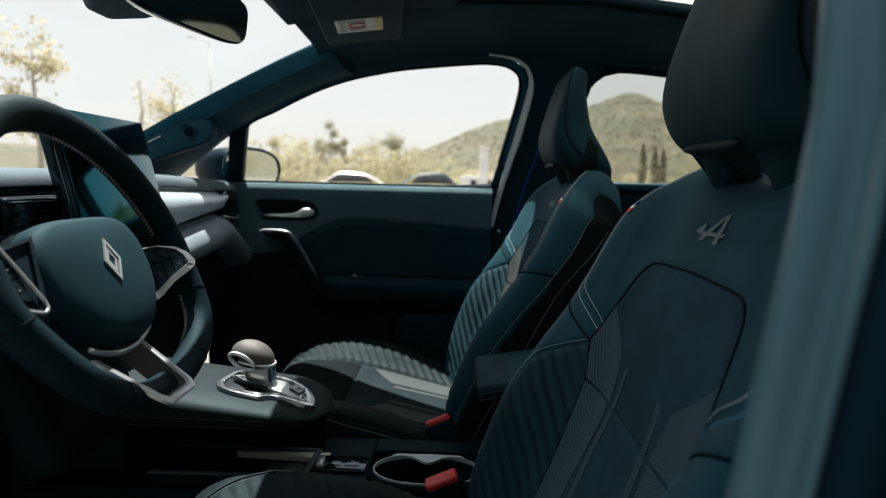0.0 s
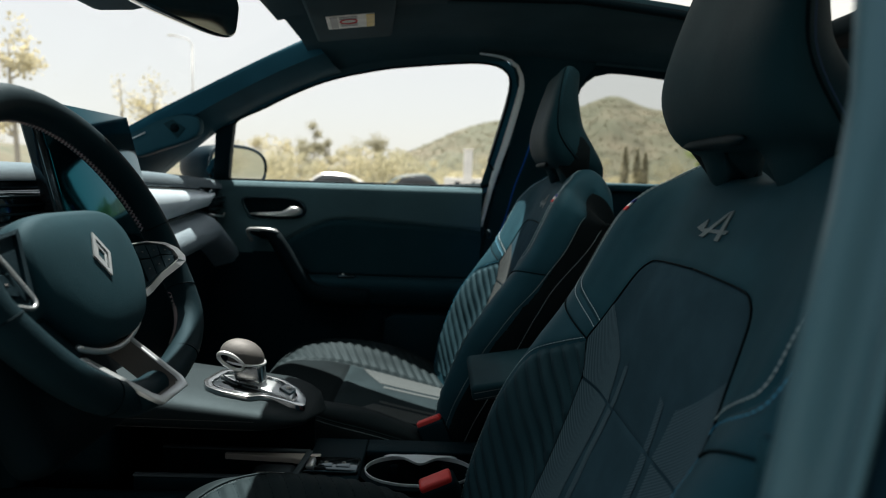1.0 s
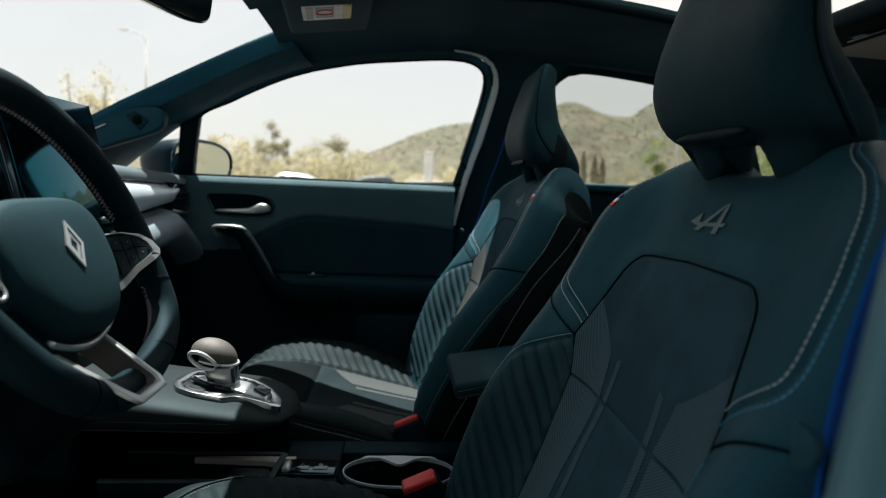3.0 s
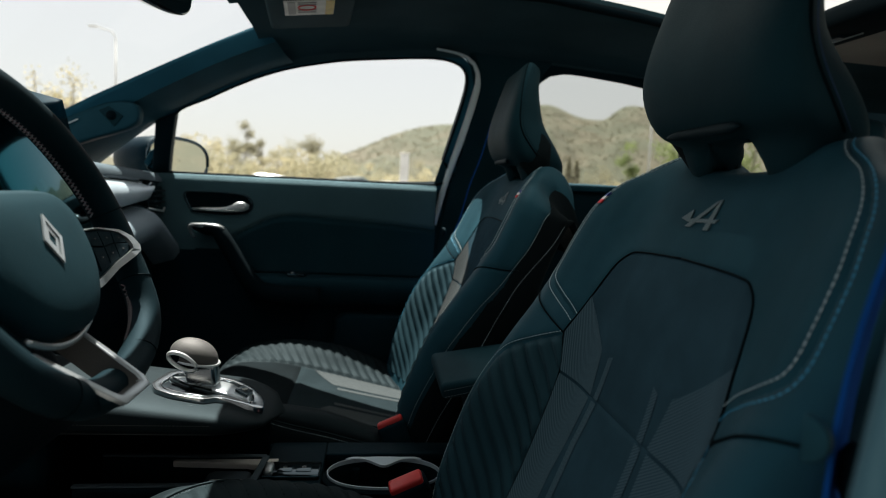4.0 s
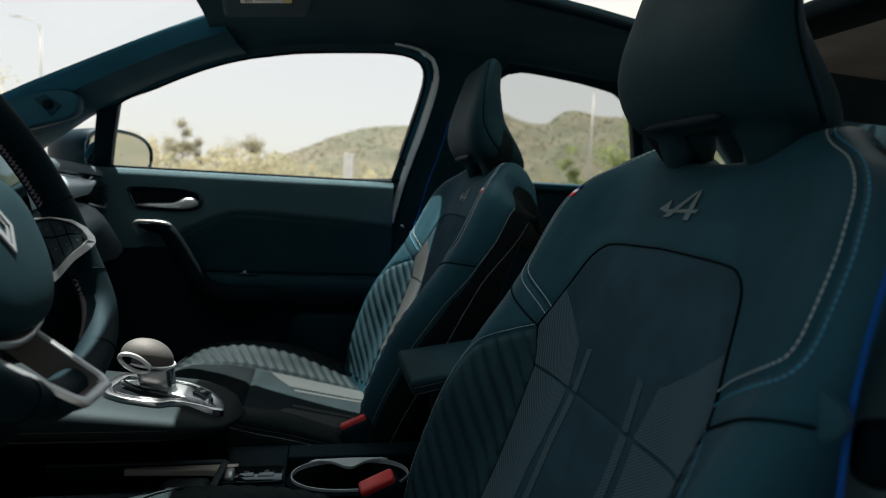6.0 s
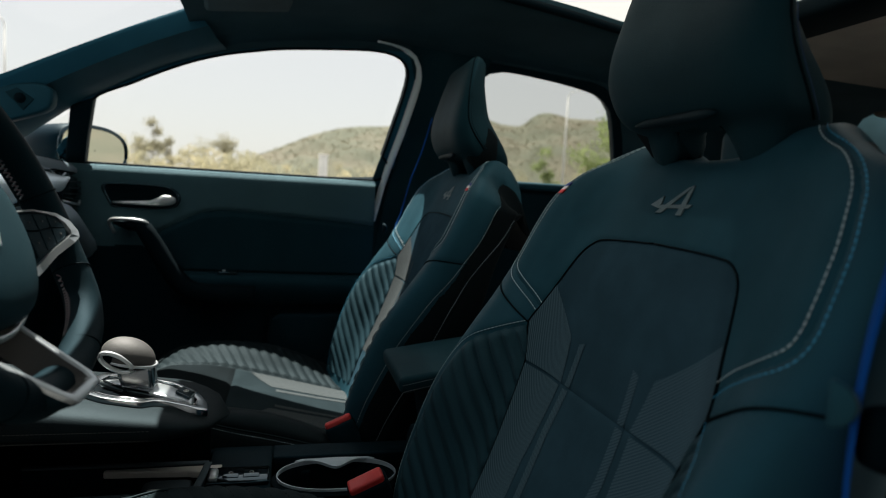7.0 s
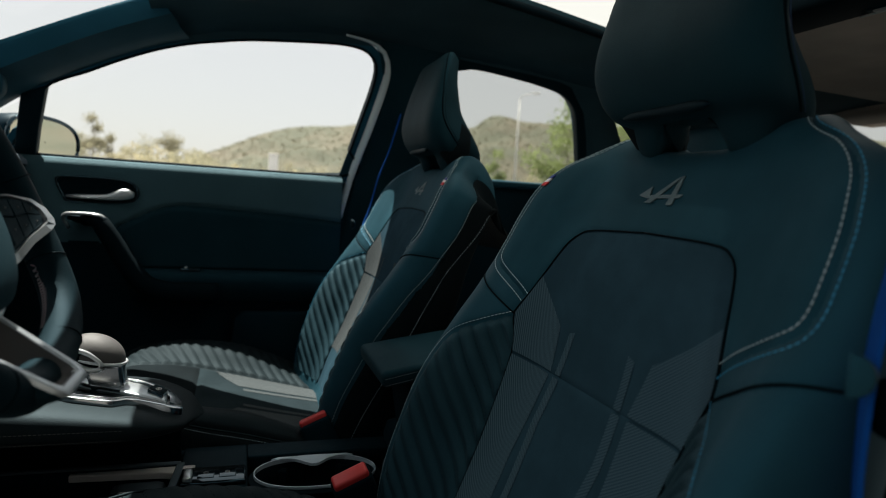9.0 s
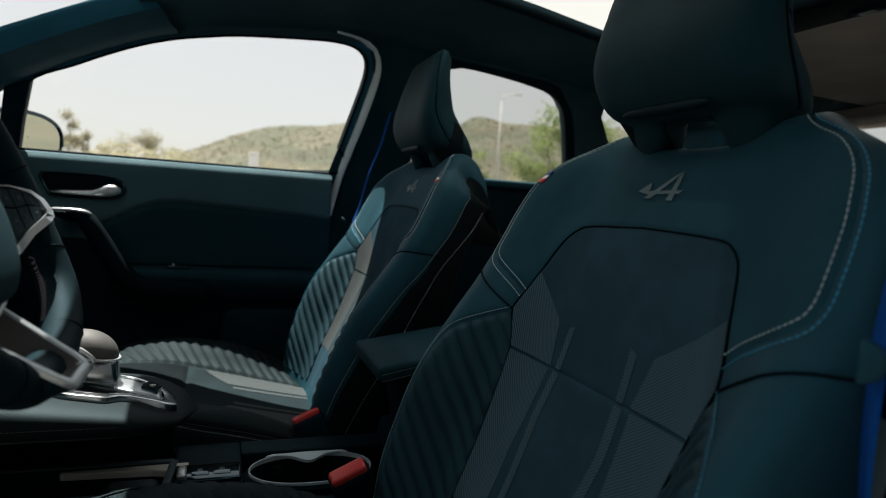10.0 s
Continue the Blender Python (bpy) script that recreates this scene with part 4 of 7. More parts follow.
    child("quilt_seams", channel_seams(cf, oriented([p for p in ci if p[1] < 0.5]), oriented(co_), -0.06, 0.46, -0.46, 0.0225, -1, 0.0020), cush, "dark sewn channels with painted groove shade", "stuff")
    for sg in (1, -1):
        child("stitching", stitches(cf, [(sg * (a + 0.005), v) for a, v in c_out[:-1]], "stitching", THREAD_W, flip=-1), cush, "grey stitching", "stuff")
        piping = [np.array(cf(np.array(sg * a), np.array(v))) + np.array([0, 0, 0.0008]) for a, v in smooth_line(c_out, 0.01)]
        part("piping", tube(piping, 0.0018, segs=8), QUILT_C, cush, "leatherette piping")
        child("stitching", stitches(cf, [(sg * 0.33, v) for v in np.linspace(0, 0.5, 8)], "stitching", THREAD_D, flip=-1), cush, "grey stitching", "stuff")
    for sg in (1, -1):
        mk = lambda pts: [(sg * a, v) for a, v in pts]  # noqa: E731
        patch(mk([(0.066, 0.222), (0.132, 0.268), (0.128, 0.1), (0.118, -0.05), (0.070, -0.05), (0.066, 0.1)]), HATCH3, surf=cf, on=cush, lift=(0, 0, 0.0008))
        patch(mk([(0.040, 0.212), (0.053, 0.212), (0.056, 0.1), (0.060, -0.05), (0.050, -0.05), (0.044, 0.1)]), HATCH3, surf=cf, on=cush, lift=(0, 0, 0.0008))
    part("seat_base", box(dx - 0.36, yc, 0.50, 0.46, 0.40, 0.16, 0.03), PLASTIC, seat, "black plastic seat base")

    # headrest: a padded shield, wide at half height, whose sides run down to the yoke round an open notch
    NOTCH = 0.034

    def slab(z, w, x0, x1, n=44):
        ring = []
        cx, rx = (x0 + x1) / 2, (x1 - x0) / 2
        for k in range(n):
            t = 2 * math.pi * k / n
            c, s_ = math.cos(t), math.sin(t)
            ex = 0.5
            px = cx + rx * math.copysign(abs(c) ** ex, c)
            py = w * math.copysign(abs(s_) ** ex, s_)
            # narrower behind than in front
            py *= 1.0 - float(np.interp(z, [1.18, 1.22, 1.27], [0.24, 0.34, 0.56])) * max(0.0, (px - x0) / (x1 - x0) - 0.25) / 0.75
            # the front is slightly hollow
            if c < 0:
                px += -0.010 * (py / 0.13) ** 2 + 0.006
            # the underside is cut back between the posts only
            if z < 1.228:
                deep = min(1.0, max(0.0, (abs(py) - NOTCH) / 0.022))
                px = min(px, (0.040 + 0.8 * (z - 1.186)) * (1 - deep) + (0.060 if inboard > 0 and py > 0 else 0.11) * deep)
            open_ = 1.0 - min(1.0, max(0.0, (abs(py) - NOTCH) / 0.022))
            ring.append((px + dx, yc + py, z + open_ * max(0.0, 1.183 - z)))
        return ring

    outline = [(1.142, 0.082, 0.016, 0.092), (1.150, 0.088, 0.006, 0.098), (1.164, 0.094, 0.000, 0.102), (1.180, 0.101, -0.006, 0.101), (1.190, 0.112, -0.022, 0.098), (1.206, 0.122, -0.033, 0.090), (1.235, 0.129, -0.040, 0.073), (1.265, 0.130, -0.037, 0.058), (1.30, 0.126, -0.028, 0.049), (1.332, 0.118, -0.019, 0.044),
               (1.354, 0.111, -0.012, 0.044), (1.369, 0.105, -0.008, 0.045), (1.378, 0.096, -0.003, 0.043), (1.383, 0.070, 0.004, 0.038), (1.385, 0.015, 0.014, 0.028)]
    ol = smooth_line(outline, 0.009)
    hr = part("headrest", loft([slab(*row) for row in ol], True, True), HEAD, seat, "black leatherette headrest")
    for sg in (1, -1):
        seam = []
        for z, w, x0, x1 in [row for row in ol if row[0] > 1.18][:-2]:
            k = float(np.interp(z, [1.18, 1.25, 1.36], [0.55, 0.30, 0.14]))
            narrow = 1.0 - float(np.interp(z, [1.18, 1.22, 1.27], [0.24, 0.34, 0.56])) * max(0.0, k - 0.25) / 0.75
            side_w = w * (1 - (2 * k - 1) ** 4) ** 0.25 * narrow
            seam.append((dx + x0 + k * (x1 - x0) + (0.006 - 0.010 * (side_w / 0.13) ** 2 if k < 0.5 else 0), yc + sg * (side_w + 0.0002), z))
        part("piping", tube(seam, 0.0014, segs=6), RUBBER, hr, "raised seam")
        st = [(x + 0.006, y - sg * 0.0006, z) for x, y, z in seam]
        part("stitching", tube(st, 0.0005, segs=5), THREAD_BD if sg == -inboard else HEAD, hr, "blue stitched seam", "stuff")
        if sg != inboard:
            continue
        # lobe running down beside the notch
        lobe = []
        for z, y0, y1, x0, x1 in ((1.268, 0.068, 0.080, 0.000, 0.016), (1.254, 0.066, 0.088, 0.000, 0.030), (1.240, 0.063, 0.097, 0.000, 0.048), (1.222, 0.060, 0.106, 0.000, 0.070), (1.206, 0.056, 0.110, -0.012, 0.084), (1.192, 0.056, 0.108, -0.008, 0.094), (1.178, 0.063, 0.102, 0.003, 0.096), (1.164, 0.075, 0.096, 0.014, 0.092), (1.148, 0.082, 0.090, 0.026, 0.062)):
            inner = sg == inboard
            x1 = min(x1, 0.060) if inner else x1
            lobe.append([(dx + (x0 + x1) / 2 + (x1 - x0) / 2 * math.copysign(abs(math.cos(t)) ** 0.6, math.cos(t)),
                          yc + sg * ((y0 + y1) / 2 + (y1 - y0) / 2 * math.copysign(abs(math.sin(t)) ** 0.6, math.sin(t)) - (0.0 if inner else 0.034) * max(0.0, math.cos(t)) ** 0.6), z) for t in np.linspace(0, 2 * math.pi, 28, endpoint=False)])
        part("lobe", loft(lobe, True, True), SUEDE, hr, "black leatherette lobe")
    for sg in (1, -1):
        part("sleeve", box(dx + 0.042, yc + sg * 0.062, 1.165, 0.024, 0.024, 0.040, 0.007, None, 3), RUBBER, seat, "black headrest post sleeve")
        part("post", tube([(dx + 0.055, yc + sg * 0.062, 1.12), (dx + 0.05, yc + sg * 0.062, 1.205)], 0.006), PIANO, seat, "headrest post")
    lip = [(dx - 0.017 - 1.2 * u * u, yc + u, 1.1885 + 0.0004 * math.cos(u * 40)) for u in np.linspace(-0.064, 0.064, 24)]
    part("lower_trim", tube(lip, [0.0055 * (1 - abs(k / 11.5 - 1) ** 6) + 0.0008 for k in range(24)], segs=12, squash=(1.0, 0.9)), PLASTIC, hr, "black trim lip under the headrest")
    return seat


car_seat(-0.3755, 0.0, 1, "black driver's sport seat with charcoal cloth insert and blue stitching")
car_seat(0.3645, -0.037, -1, "black passenger sport seat with ribbed grey cloth, partly sunlit")

# ---------------------------------------------------------------- steering wheel
WC, WT = Vector((-0.602, -0.380, 1.061)), radians(24)
WM = Matrix(((0, -math.sin(WT), math.cos(WT), WC.x), (1, 0, 0, WC.y), (0, math.cos(WT), math.sin(WT), WC.z), (0, 0, 0, 1)))


def wpt(u, v, w=0.0):
    return tuple(WM @ Vector((u, v, w)))


wheel = thing("steering_wheel", "black leather steering wheel with satin silver spokes", "steering wheel", tuple(WC))
rim_pts = []


def rim_at(deg):
    """The centre line of the rim: wider than high, with a squarish foot."""
    c, q = math.cos(radians(deg)), math.sin(radians(deg))
    side = 0.150 + 0.005 * c
    if q >= 0:
        return side * c, 0.157 * q
    e = 1 - (0.05 + 0.35 * c) * min(1.0, -q / 0.4)
    return side * math.copysign(abs(c) ** e, c), -0.137 * abs(q) ** e


for k in range(120):
    rim_pts.append(wpt(*rim_at(k * 3)))
for _ in range(3):
    rim_pts = [tuple((Vector(rim_pts[k - 1]) + 2 * Vector(rim_pts[k]) + Vector(rim_pts[(k + 1) % 120])) / 4) for k in range(120)]


def grip_at(deg):
    """The rim's half width: thick thumb rests at ten and two o'clock."""
    b = 0.0
    for c in (35, 145):
        b += math.exp(-(((deg - c + 180) % 360 - 180) / 30) ** 2)
    return 0.0162 + 0.0008 * b


grip = [grip_at(k * 3) for k in range(120)]
rim = part("rim", tube(rim_pts, grip, True, 22), RIM, wheel, "black leather rim")
# cross stitching on the inner side of the rim, two arcs a side
for flip, thread in ((1, LABEL_G), (-1, THREAD_R)):
    sv, sf = [], []
    for lo, hi in ((-56, -18), (10, 172)):
        n = int((hi - lo) * 0.56)
        for k in range(n):
            t0 = radians(lo + (hi - lo) * k / n)
            p = []
            for e in (-1, 1):
                tt = t0 + e * radians(1.2)
                gr_ = grip_at(math.degrees(t0)) + 0.0002
                cu, cv = rim_at(math.degrees(tt))
                ln_ = math.hypot(cu, cv)
                p.append(np.array(wpt(cu * (1 - gr_ * 0.92 / ln_), cv * (1 - gr_ * 0.92 / ln_), -gr_ * 0.30 + 0.0042 * e * flip)))
            d = p[1] - p[0]
            d /= np.linalg.norm(d)
            out_ = np.array(wpt(math.cos(t0), math.sin(t0), 0)) - np.array(WC)
            w_ = np.cross(d, out_)
            w_ /= np.linalg.norm(w_)
            b = len(sv)
            for q in p:
                sv += [q + w_ * 0.0008 - out_ * 0.0004, q - w_ * 0.0008 - out_ * 0.0004, q - out_ * 0.0010]
            sf += [(b, b + 1, b + 4, b + 3), (b + 1, b + 2, b + 5, b + 4), (b + 2, b, b + 3, b + 5)]
    child("stitching", mesh_of("stitching", sv, sf, thread), rim, "grey and red cross stitching", "stuff")
for ang in (-62, -17, 8, 172, 197, 242):
    t = radians(ang)
    ring = []
    for k in range(24):
        q = 2 * math.pi * k / 24
        rr = grip_at(ang) + 0.0003
        c = Vector((*rim_at(ang), 0))
        ring.append(wpt(*(c * (1 + rr * math.cos(q) / c.length) + Vector((0, 0, rr * math.sin(q))))))
    part("seam", tube(ring, 0.0007, True, 5), RUBBER, rim, "seam in the leather")

# airbag cover: a domed pad
hub_o = smooth_line([(0, 0.050), (0.045, 0.048), (0.068, 0.036), (0.077, 0.012), (0.074, -0.025), (0.060, -0.052), (0.042, -0.070), (0.020, -0.079), (0, -0.080),
                     (-0.020, -0.079), (-0.042, -0.070), (-0.060, -0.052), (-0.074, -0.025), (-0.077, 0.012), (-0.068, 0.036), (-0.045, 0.048)], 0.008, True)
rows = []
for s, w in ((1.0, -0.03), (1.0, -0.006), (0.985, 0.0), (0.95, 0.0045), (0.88, 0.008), (0.7, 0.0115), (0.5, 0.0135), (0.25, 0.0145), (0.02, 0.015)):
    rows.append([wpt(u * s * (1.06 if u > 0 else 1.16), (v + 0.012) * s - 0.012, w) for u, v in hub_o])
part("airbag_cover", loft(rows, True, True), HEAD, wheel, "black domed airbag cover")
# plain diamond badge
for s0, s1 in ((1.0, 0.72), (0.60, 0.36)):
    o = [(0, 0.022 * s0), (0.0135 * s0, 0), (0, -0.022 * s0), (-0.0135 * s0, 0)]
    i = [(0, 0.022 * s1), (0.0135 * s1, 0), (0, -0.022 * s1), (-0.0135 * s1, 0)]
    sh = 0.0 if s0 > 0.8 else 0.001
    bm = bmesh.new()
    A = [bm.verts.new(wpt(u - 0.003, v, 0.0165 - sh)) for u, v in o]
    B = [bm.verts.new(wpt(u - 0.003, v, 0.0165 - sh)) for u, v in i]
    for k in range(4):
        bm.faces.new((A[k], A[(k + 1) % 4], B[(k + 1) % 4], B[k]))
    r = bmesh.ops.extrude_face_region(bm, geom=bm.faces[:])
    bmesh.ops.translate(bm, vec=WM.to_3x3() @ Vector((0, 0, -0.0016)), verts=[g for g in r["geom"] if isinstance(g, bmesh.types.BMVert)])
    bmesh.ops.recalc_face_normals(bm, faces=bm.faces)
    part("badge", bm, SILVER, wheel, "plain silver diamond badge", smooth=False)
# side spokes with flush buttons, and the silver lower spoke
def spoke(outer, inner, keys, w, rise=0.0):
    """A button spoke; rise: by how much its outer end comes forward over the rim."""
    down = WM.to_3x3() @ Vector((0, 0, -1))

    def at(u, v, h):
        up = rise * min(1.0, max(0.0, (abs(u) - 0.07) / 0.09))
        return wpt(u - 1.53 * up, v, w + h + up)

    pod = part("button_pod", prism([at(u, v, -0.0015) for u, v in outer], down, 0.020), PLASTIC, wheel, "black button spoke", smooth=False)
    rows_ = [[at(u, v, -0.002) for u, v in outer], [at(u, v, 0.0012) for u, v in outer], [at(u, v, 0.0018) for u, v in inner], [at(u, v, -0.002) for u, v in inner]]
    part("bezel", loft(rows_, False, True), SATIN if outer[0][0] > 0 else PLASTIC, pod, "satin bezel", smooth=False)
    for quad in keys:
        cu, cv = sum(q[0] for q in quad) / 4, sum(q[1] for q in quad) / 4
        part("button", prism([at(cu + (u - cu) * 0.93, cv + (v - cv) * 0.93, 0.0010) for u, v in quad], down, 0.003, 0.0005), PLASTIC, pod, "black button", smooth=False)
        part("button_mark", box(0, 0, 0, 0.0032, 0.0014, 0.0004, 0, Matrix.Translation(at(cu, cv, 0.0013)) @ WM.to_3x3().to_4x4()), KNOB, pod, "small grey mark")


spoke([(0.070, 0.007), (0.105, 0.005), (0.143, -0.002), (0.164, -0.012), (0.174, -0.023), (0.170, -0.029), (0.154, -0.033), (0.110, -0.040), (0.072, -0.050), (0.060, -0.052)],
      [(0.070, 0.0055), (0.105, 0.0035), (0.138, -0.0045), (0.151, -0.013), (0.155, -0.021), (0.153, -0.0245), (0.144, -0.027), (0.108, -0.0335), (0.072, -0.0425), (0.062, -0.0445)],
      [[(0.078, 0.003), (0.100, 0.002), (0.100, -0.015), (0.078, -0.012)], [(0.100, 0.002), (0.124, -0.001), (0.122, -0.014), (0.100, -0.015)], [(0.124, -0.001), (0.140, -0.007), (0.150, -0.018), (0.122, -0.014)],
       [(0.078, -0.012), (0.100, -0.015), (0.098, -0.034), (0.076, -0.038)], [(0.100, -0.015), (0.122, -0.014), (0.120, -0.030), (0.098, -0.034)], [(0.122, -0.014), (0.150, -0.018), (0.142, -0.026), (0.120, -0.030)]], 0.004, 0.016)
spoke([(-0.080, 0.036), (-0.122, 0.030), (-0.158, 0.016), (-0.166, 0.0), (-0.158, -0.012), (-0.140, -0.019), (-0.103, -0.030), (-0.098, -0.022)],
      [(-0.086, 0.032), (-0.1225, 0.0265), (-0.155, 0.0145), (-0.162, 0.0), (-0.155, -0.0095), (-0.139, -0.016), (-0.108, -0.0245), (-0.104, -0.0195)],
      [[(-0.114, 0.022), (-0.132, 0.018), (-0.130, 0.004), (-0.112, 0.002)], [(-0.132, 0.018), (-0.150, 0.010), (-0.154, 0.0), (-0.130, 0.004)], [(-0.112, 0.002), (-0.130, 0.004), (-0.128, -0.014), (-0.112, -0.018)], [(-0.130, 0.004), (-0.154, 0.0), (-0.148, -0.008), (-0.128, -0.014)]], 0.004)
part("pod_edge", tube([wpt(u, v, 0.006) for u, v in smooth_line([(-0.124, 0.032), (-0.114, 0.010), (-0.104, -0.014), (-0.101, -0.024), (-0.106, -0.029), (-0.122, -0.0245), (-0.148, -0.0155)], 0.004)], 0.0019, segs=8), SATIN, wheel, "satin silver edge")
part("lower_bezel", prism([wpt(u, v, w) for u, v, w in ((-0.099, -0.040, -0.008), (-0.079, -0.038, -0.008), (-0.052, -0.078, -0.010), (-0.070, -0.086, -0.010))], WM.to_3x3() @ Vector((0, 0, -1)), 0.008, 0.002), PLASTIC, wheel, "dark satin spoke trim")
part("hub_trim", tube([wpt(u, -0.0865 + 5.0 * u * u, -0.010) for u in np.linspace(-0.056, 0.052, 20)], 0.0030, segs=8, squash=(0.7, 1.0)), SILVER, wheel, "satin silver trim under the airbag cover")
U_out = [(0.043, -0.080), (0.038, -0.105), (0.0315, -0.138), (0.026, -0.1475), (-0.026, -0.1475), (-0.0315, -0.138), (-0.038, -0.105), (-0.043, -0.080)]
U_in = [(0.0355, -0.082), (0.0305, -0.105), (0.0245, -0.134), (0.020, -0.1400), (-0.020, -0.1400), (-0.0245, -0.134), (-0.0305, -0.105), (-0.0355, -0.082)]


U_out, U_in = [[(u - 0.015, v) for u, v in ln] for ln in (U_out, U_in)]


def spoke_w(v):
    return -0.0106 + 0.0420 * min(1.0, max(0.0, (-0.080 - v) / 0.065))


bm = loft([[wpt(u, v, spoke_w(v) - 0.005) for u, v in U_out], [wpt(u, v, spoke_w(v)) for u, v in U_out], [wpt(u, v, spoke_w(v)) for u, v in U_in], [wpt(u, v, spoke_w(v) - 0.005) for u, v in U_in]])
rounded(bm, 0.0016, 3, 40)
low = part("lower_spoke", bm, SATIN, wheel, "satin silver lower spoke, an open frame")
# the inner wall is greyed to stand for light falling into the frame
part("well", loft([[wpt(u, v, spoke_w(v) - 0.002) for u, v in U_in], [wpt((u + 0.015) * 0.97 - 0.015, v, spoke_w(v) - 0.030) for u, v in U_in]]), KNOB, low, "inner wall of the spoke, greyed as if lit")
part("outer_wall", loft([[wpt(u, v, spoke_w(v) - 0.003) for u, v in U_out], [wpt((u + 0.015) * 0.96 - 0.015, v + 0.002, spoke_w(v) - 0.026) for u, v in U_out]]), RIM, low, "black outer wall of the spoke")
part("spoke_web", prism([wpt(u, v, w) for u, v, w in ((0.011, -0.124, -0.002), (0.006, -0.140, 0.012), (-0.036, -0.140, 0.012), (-0.041, -0.124, -0.002))], WM.to_3x3() @ Vector((0, 0, -1)), 0.004), DASH_TOP, wheel, "dark grey infill of the lower spoke")
bm = box(0, 0, 0, 0.15, 0.16, 0.05, 0.02, None, 3)
bmesh.ops.transform(bm, matrix=WM @ Matrix.Translation((0.0, -0.085, -0.085)), verts=bm.verts)
part("lower_shroud", bm, RUBBER, wheel, "black lower shroud of the column")
part("column", tube([wpt(0, 0, -0.02), wpt(0, -0.01, -0.12), wpt(0, -0.02, -0.26)], [0.05, 0.06, 0.07], segs=20), RUBBER, wheel, "black steering column shroud")
for sg in (1, -1):
    part("stalk", tube([wpt(sg * 0.05, -0.03, -0.06), wpt(sg * 0.12, -0.035, -0.055), wpt(sg * 0.165, -0.04, -0.05)], [0.008, 0.007, 0.009], segs=10), PLASTIC, wheel, "black control stalk")
    part("stalk_end", tube([wpt(sg * 0.165, -0.04, -0.05), wpt(sg * 0.178, -0.041, -0.049)], [0.009, 0.008], segs=10), SILVER, wheel, "silver stalk end")

# ---------------------------------------------------------------- dashboard
dash = thing("dashboard", "black dashboard with satin grey insert and sun-paled pad", "dashboard", (-0.9, 0, 0.7))


def band(name, prof, mat, label, y0=-0.74, y1=0.74, n=31, bow=0.03, parent=None):
    rows = []
    for y in np.linspace(y0, y1, n):
        k = -bow * (abs(y) / 0.74) ** 3
        rows.append([(x - k * 0.4, y, z - 0.02 * (abs(y) / 0.74) ** 2) for x, z in prof])
    return part(name, loft(rows), mat, parent or dash, label)


band("top_pad", [(-1.50, 1.04), (-1.30, 1.085), (-1.10, 1.125), (-0.98, 1.148), (-0.92, 1.155), (-0.89, 1.150), (-0.875, 1.138), (-0.874, 1.128)], DASH_TOP, "dark grey grained dash top")
band("vent_line", [(-0.876, 1.129), (-0.885, 1.122), (-0.880, 1.116)], PIANO, "gloss black line")


def low_edge(y):
    """The insert narrows towards the corner vent."""
    return 1.024 + 0.098 * (y - 0.20)


rows = []
for y in np.linspace(0.18, 0.622, 24):
    zt, zb = 1.119 - 0.02 * (y / 0.74) ** 2, low_edge(y)
    k = max(0.0, (y - 0.585) / 0.037) ** 2
    zb = zb * (1 - k * 0.6) + zt * k * 0.6
    h = zt - zb
    rows.append([(-0.880, y, zt), (-0.860, y, zt - 0.006), (-0.850, y, zt - 0.30 * h), (-0.847, y, zt - 0.55 * h), (-0.852, y, zt - 0.85 * h), (-0.872, y, zb)])
part("insert", loft(rows), DASH_SATIN, dash, "satin silver-grey dash insert")
band("insert", [(-0.880, 1.118), (-0.866, 1.112), (-0.862, 1.08), (-0.874, 1.052)], PIANO, "gloss black vent strip", -0.74, 0.20)
band("shadow_gap", [(-0.884, 1.080), (-0.886, 1.046), (-0.884, 1.000)], PIANO, "gloss black gap")
rows = []
for y in np.linspace(0.18, 0.73, 28):
    zt = min(low_edge(y) - 0.014, 1.049 - 0.55 * (y - 0.585))
    rows.append([(-0.886, y, zt + 0.003), (-0.862, y, zt), (-0.838, y, zt - 0.010), (-0.822, y, zt - 0.026), (-0.818, y, zt - 0.046), (-0.832, y, zt - 0.066), (-0.885, y, zt - 0.082)])
part("pad", loft(rows), DASH_PAD, dash, "padded dash front, paled for a wider patch of sun")
band("pad", [(-0.876, 1.038), (-0.850, 1.034), (-0.838, 1.018), (-0.832, 0.99), (-0.838, 0.962), (-0.856, 0.94), (-0.88, 0.928)], PLASTIC, "black dash front", -0.74, 0.18)
band("lower_panel", [(-0.888, 1.00), (-0.888, 0.95), (-0.892, 0.93), (-0.90, 0.86), (-0.94, 0.74), (-1.0, 0.60), (-1.1, 0.5)], PLASTIC, "black lower dash")
# outer vent on the passenger's side
vent = part("air_vent", prism([(-0.862, y, z) for y, z in ((0.612, 1.098), (0.640, 1.110), (0.720, 1.098), (0.728, 1.070), (0.700, 1.044), (0.625, 1.052))], (-1, 0, 0), 0.02, 0.004), PIANO, dash, "black corner air vent")
for k in range(3):
    part("slat", box(-0.858, 0.668, 1.06 + 0.014 * k, 0.012, 0.085, 0.003, 0.001), PLASTIC, vent, "thin slat")
part("vent_trim", tube([(-0.858, 0.61, 1.046), (-0.856, 0.66, 1.040), (-0.856, 0.705, 1.036), (-0.857, 0.735, 1.06)], 0.003, segs=8), SILVER, vent, "silver vent trim")
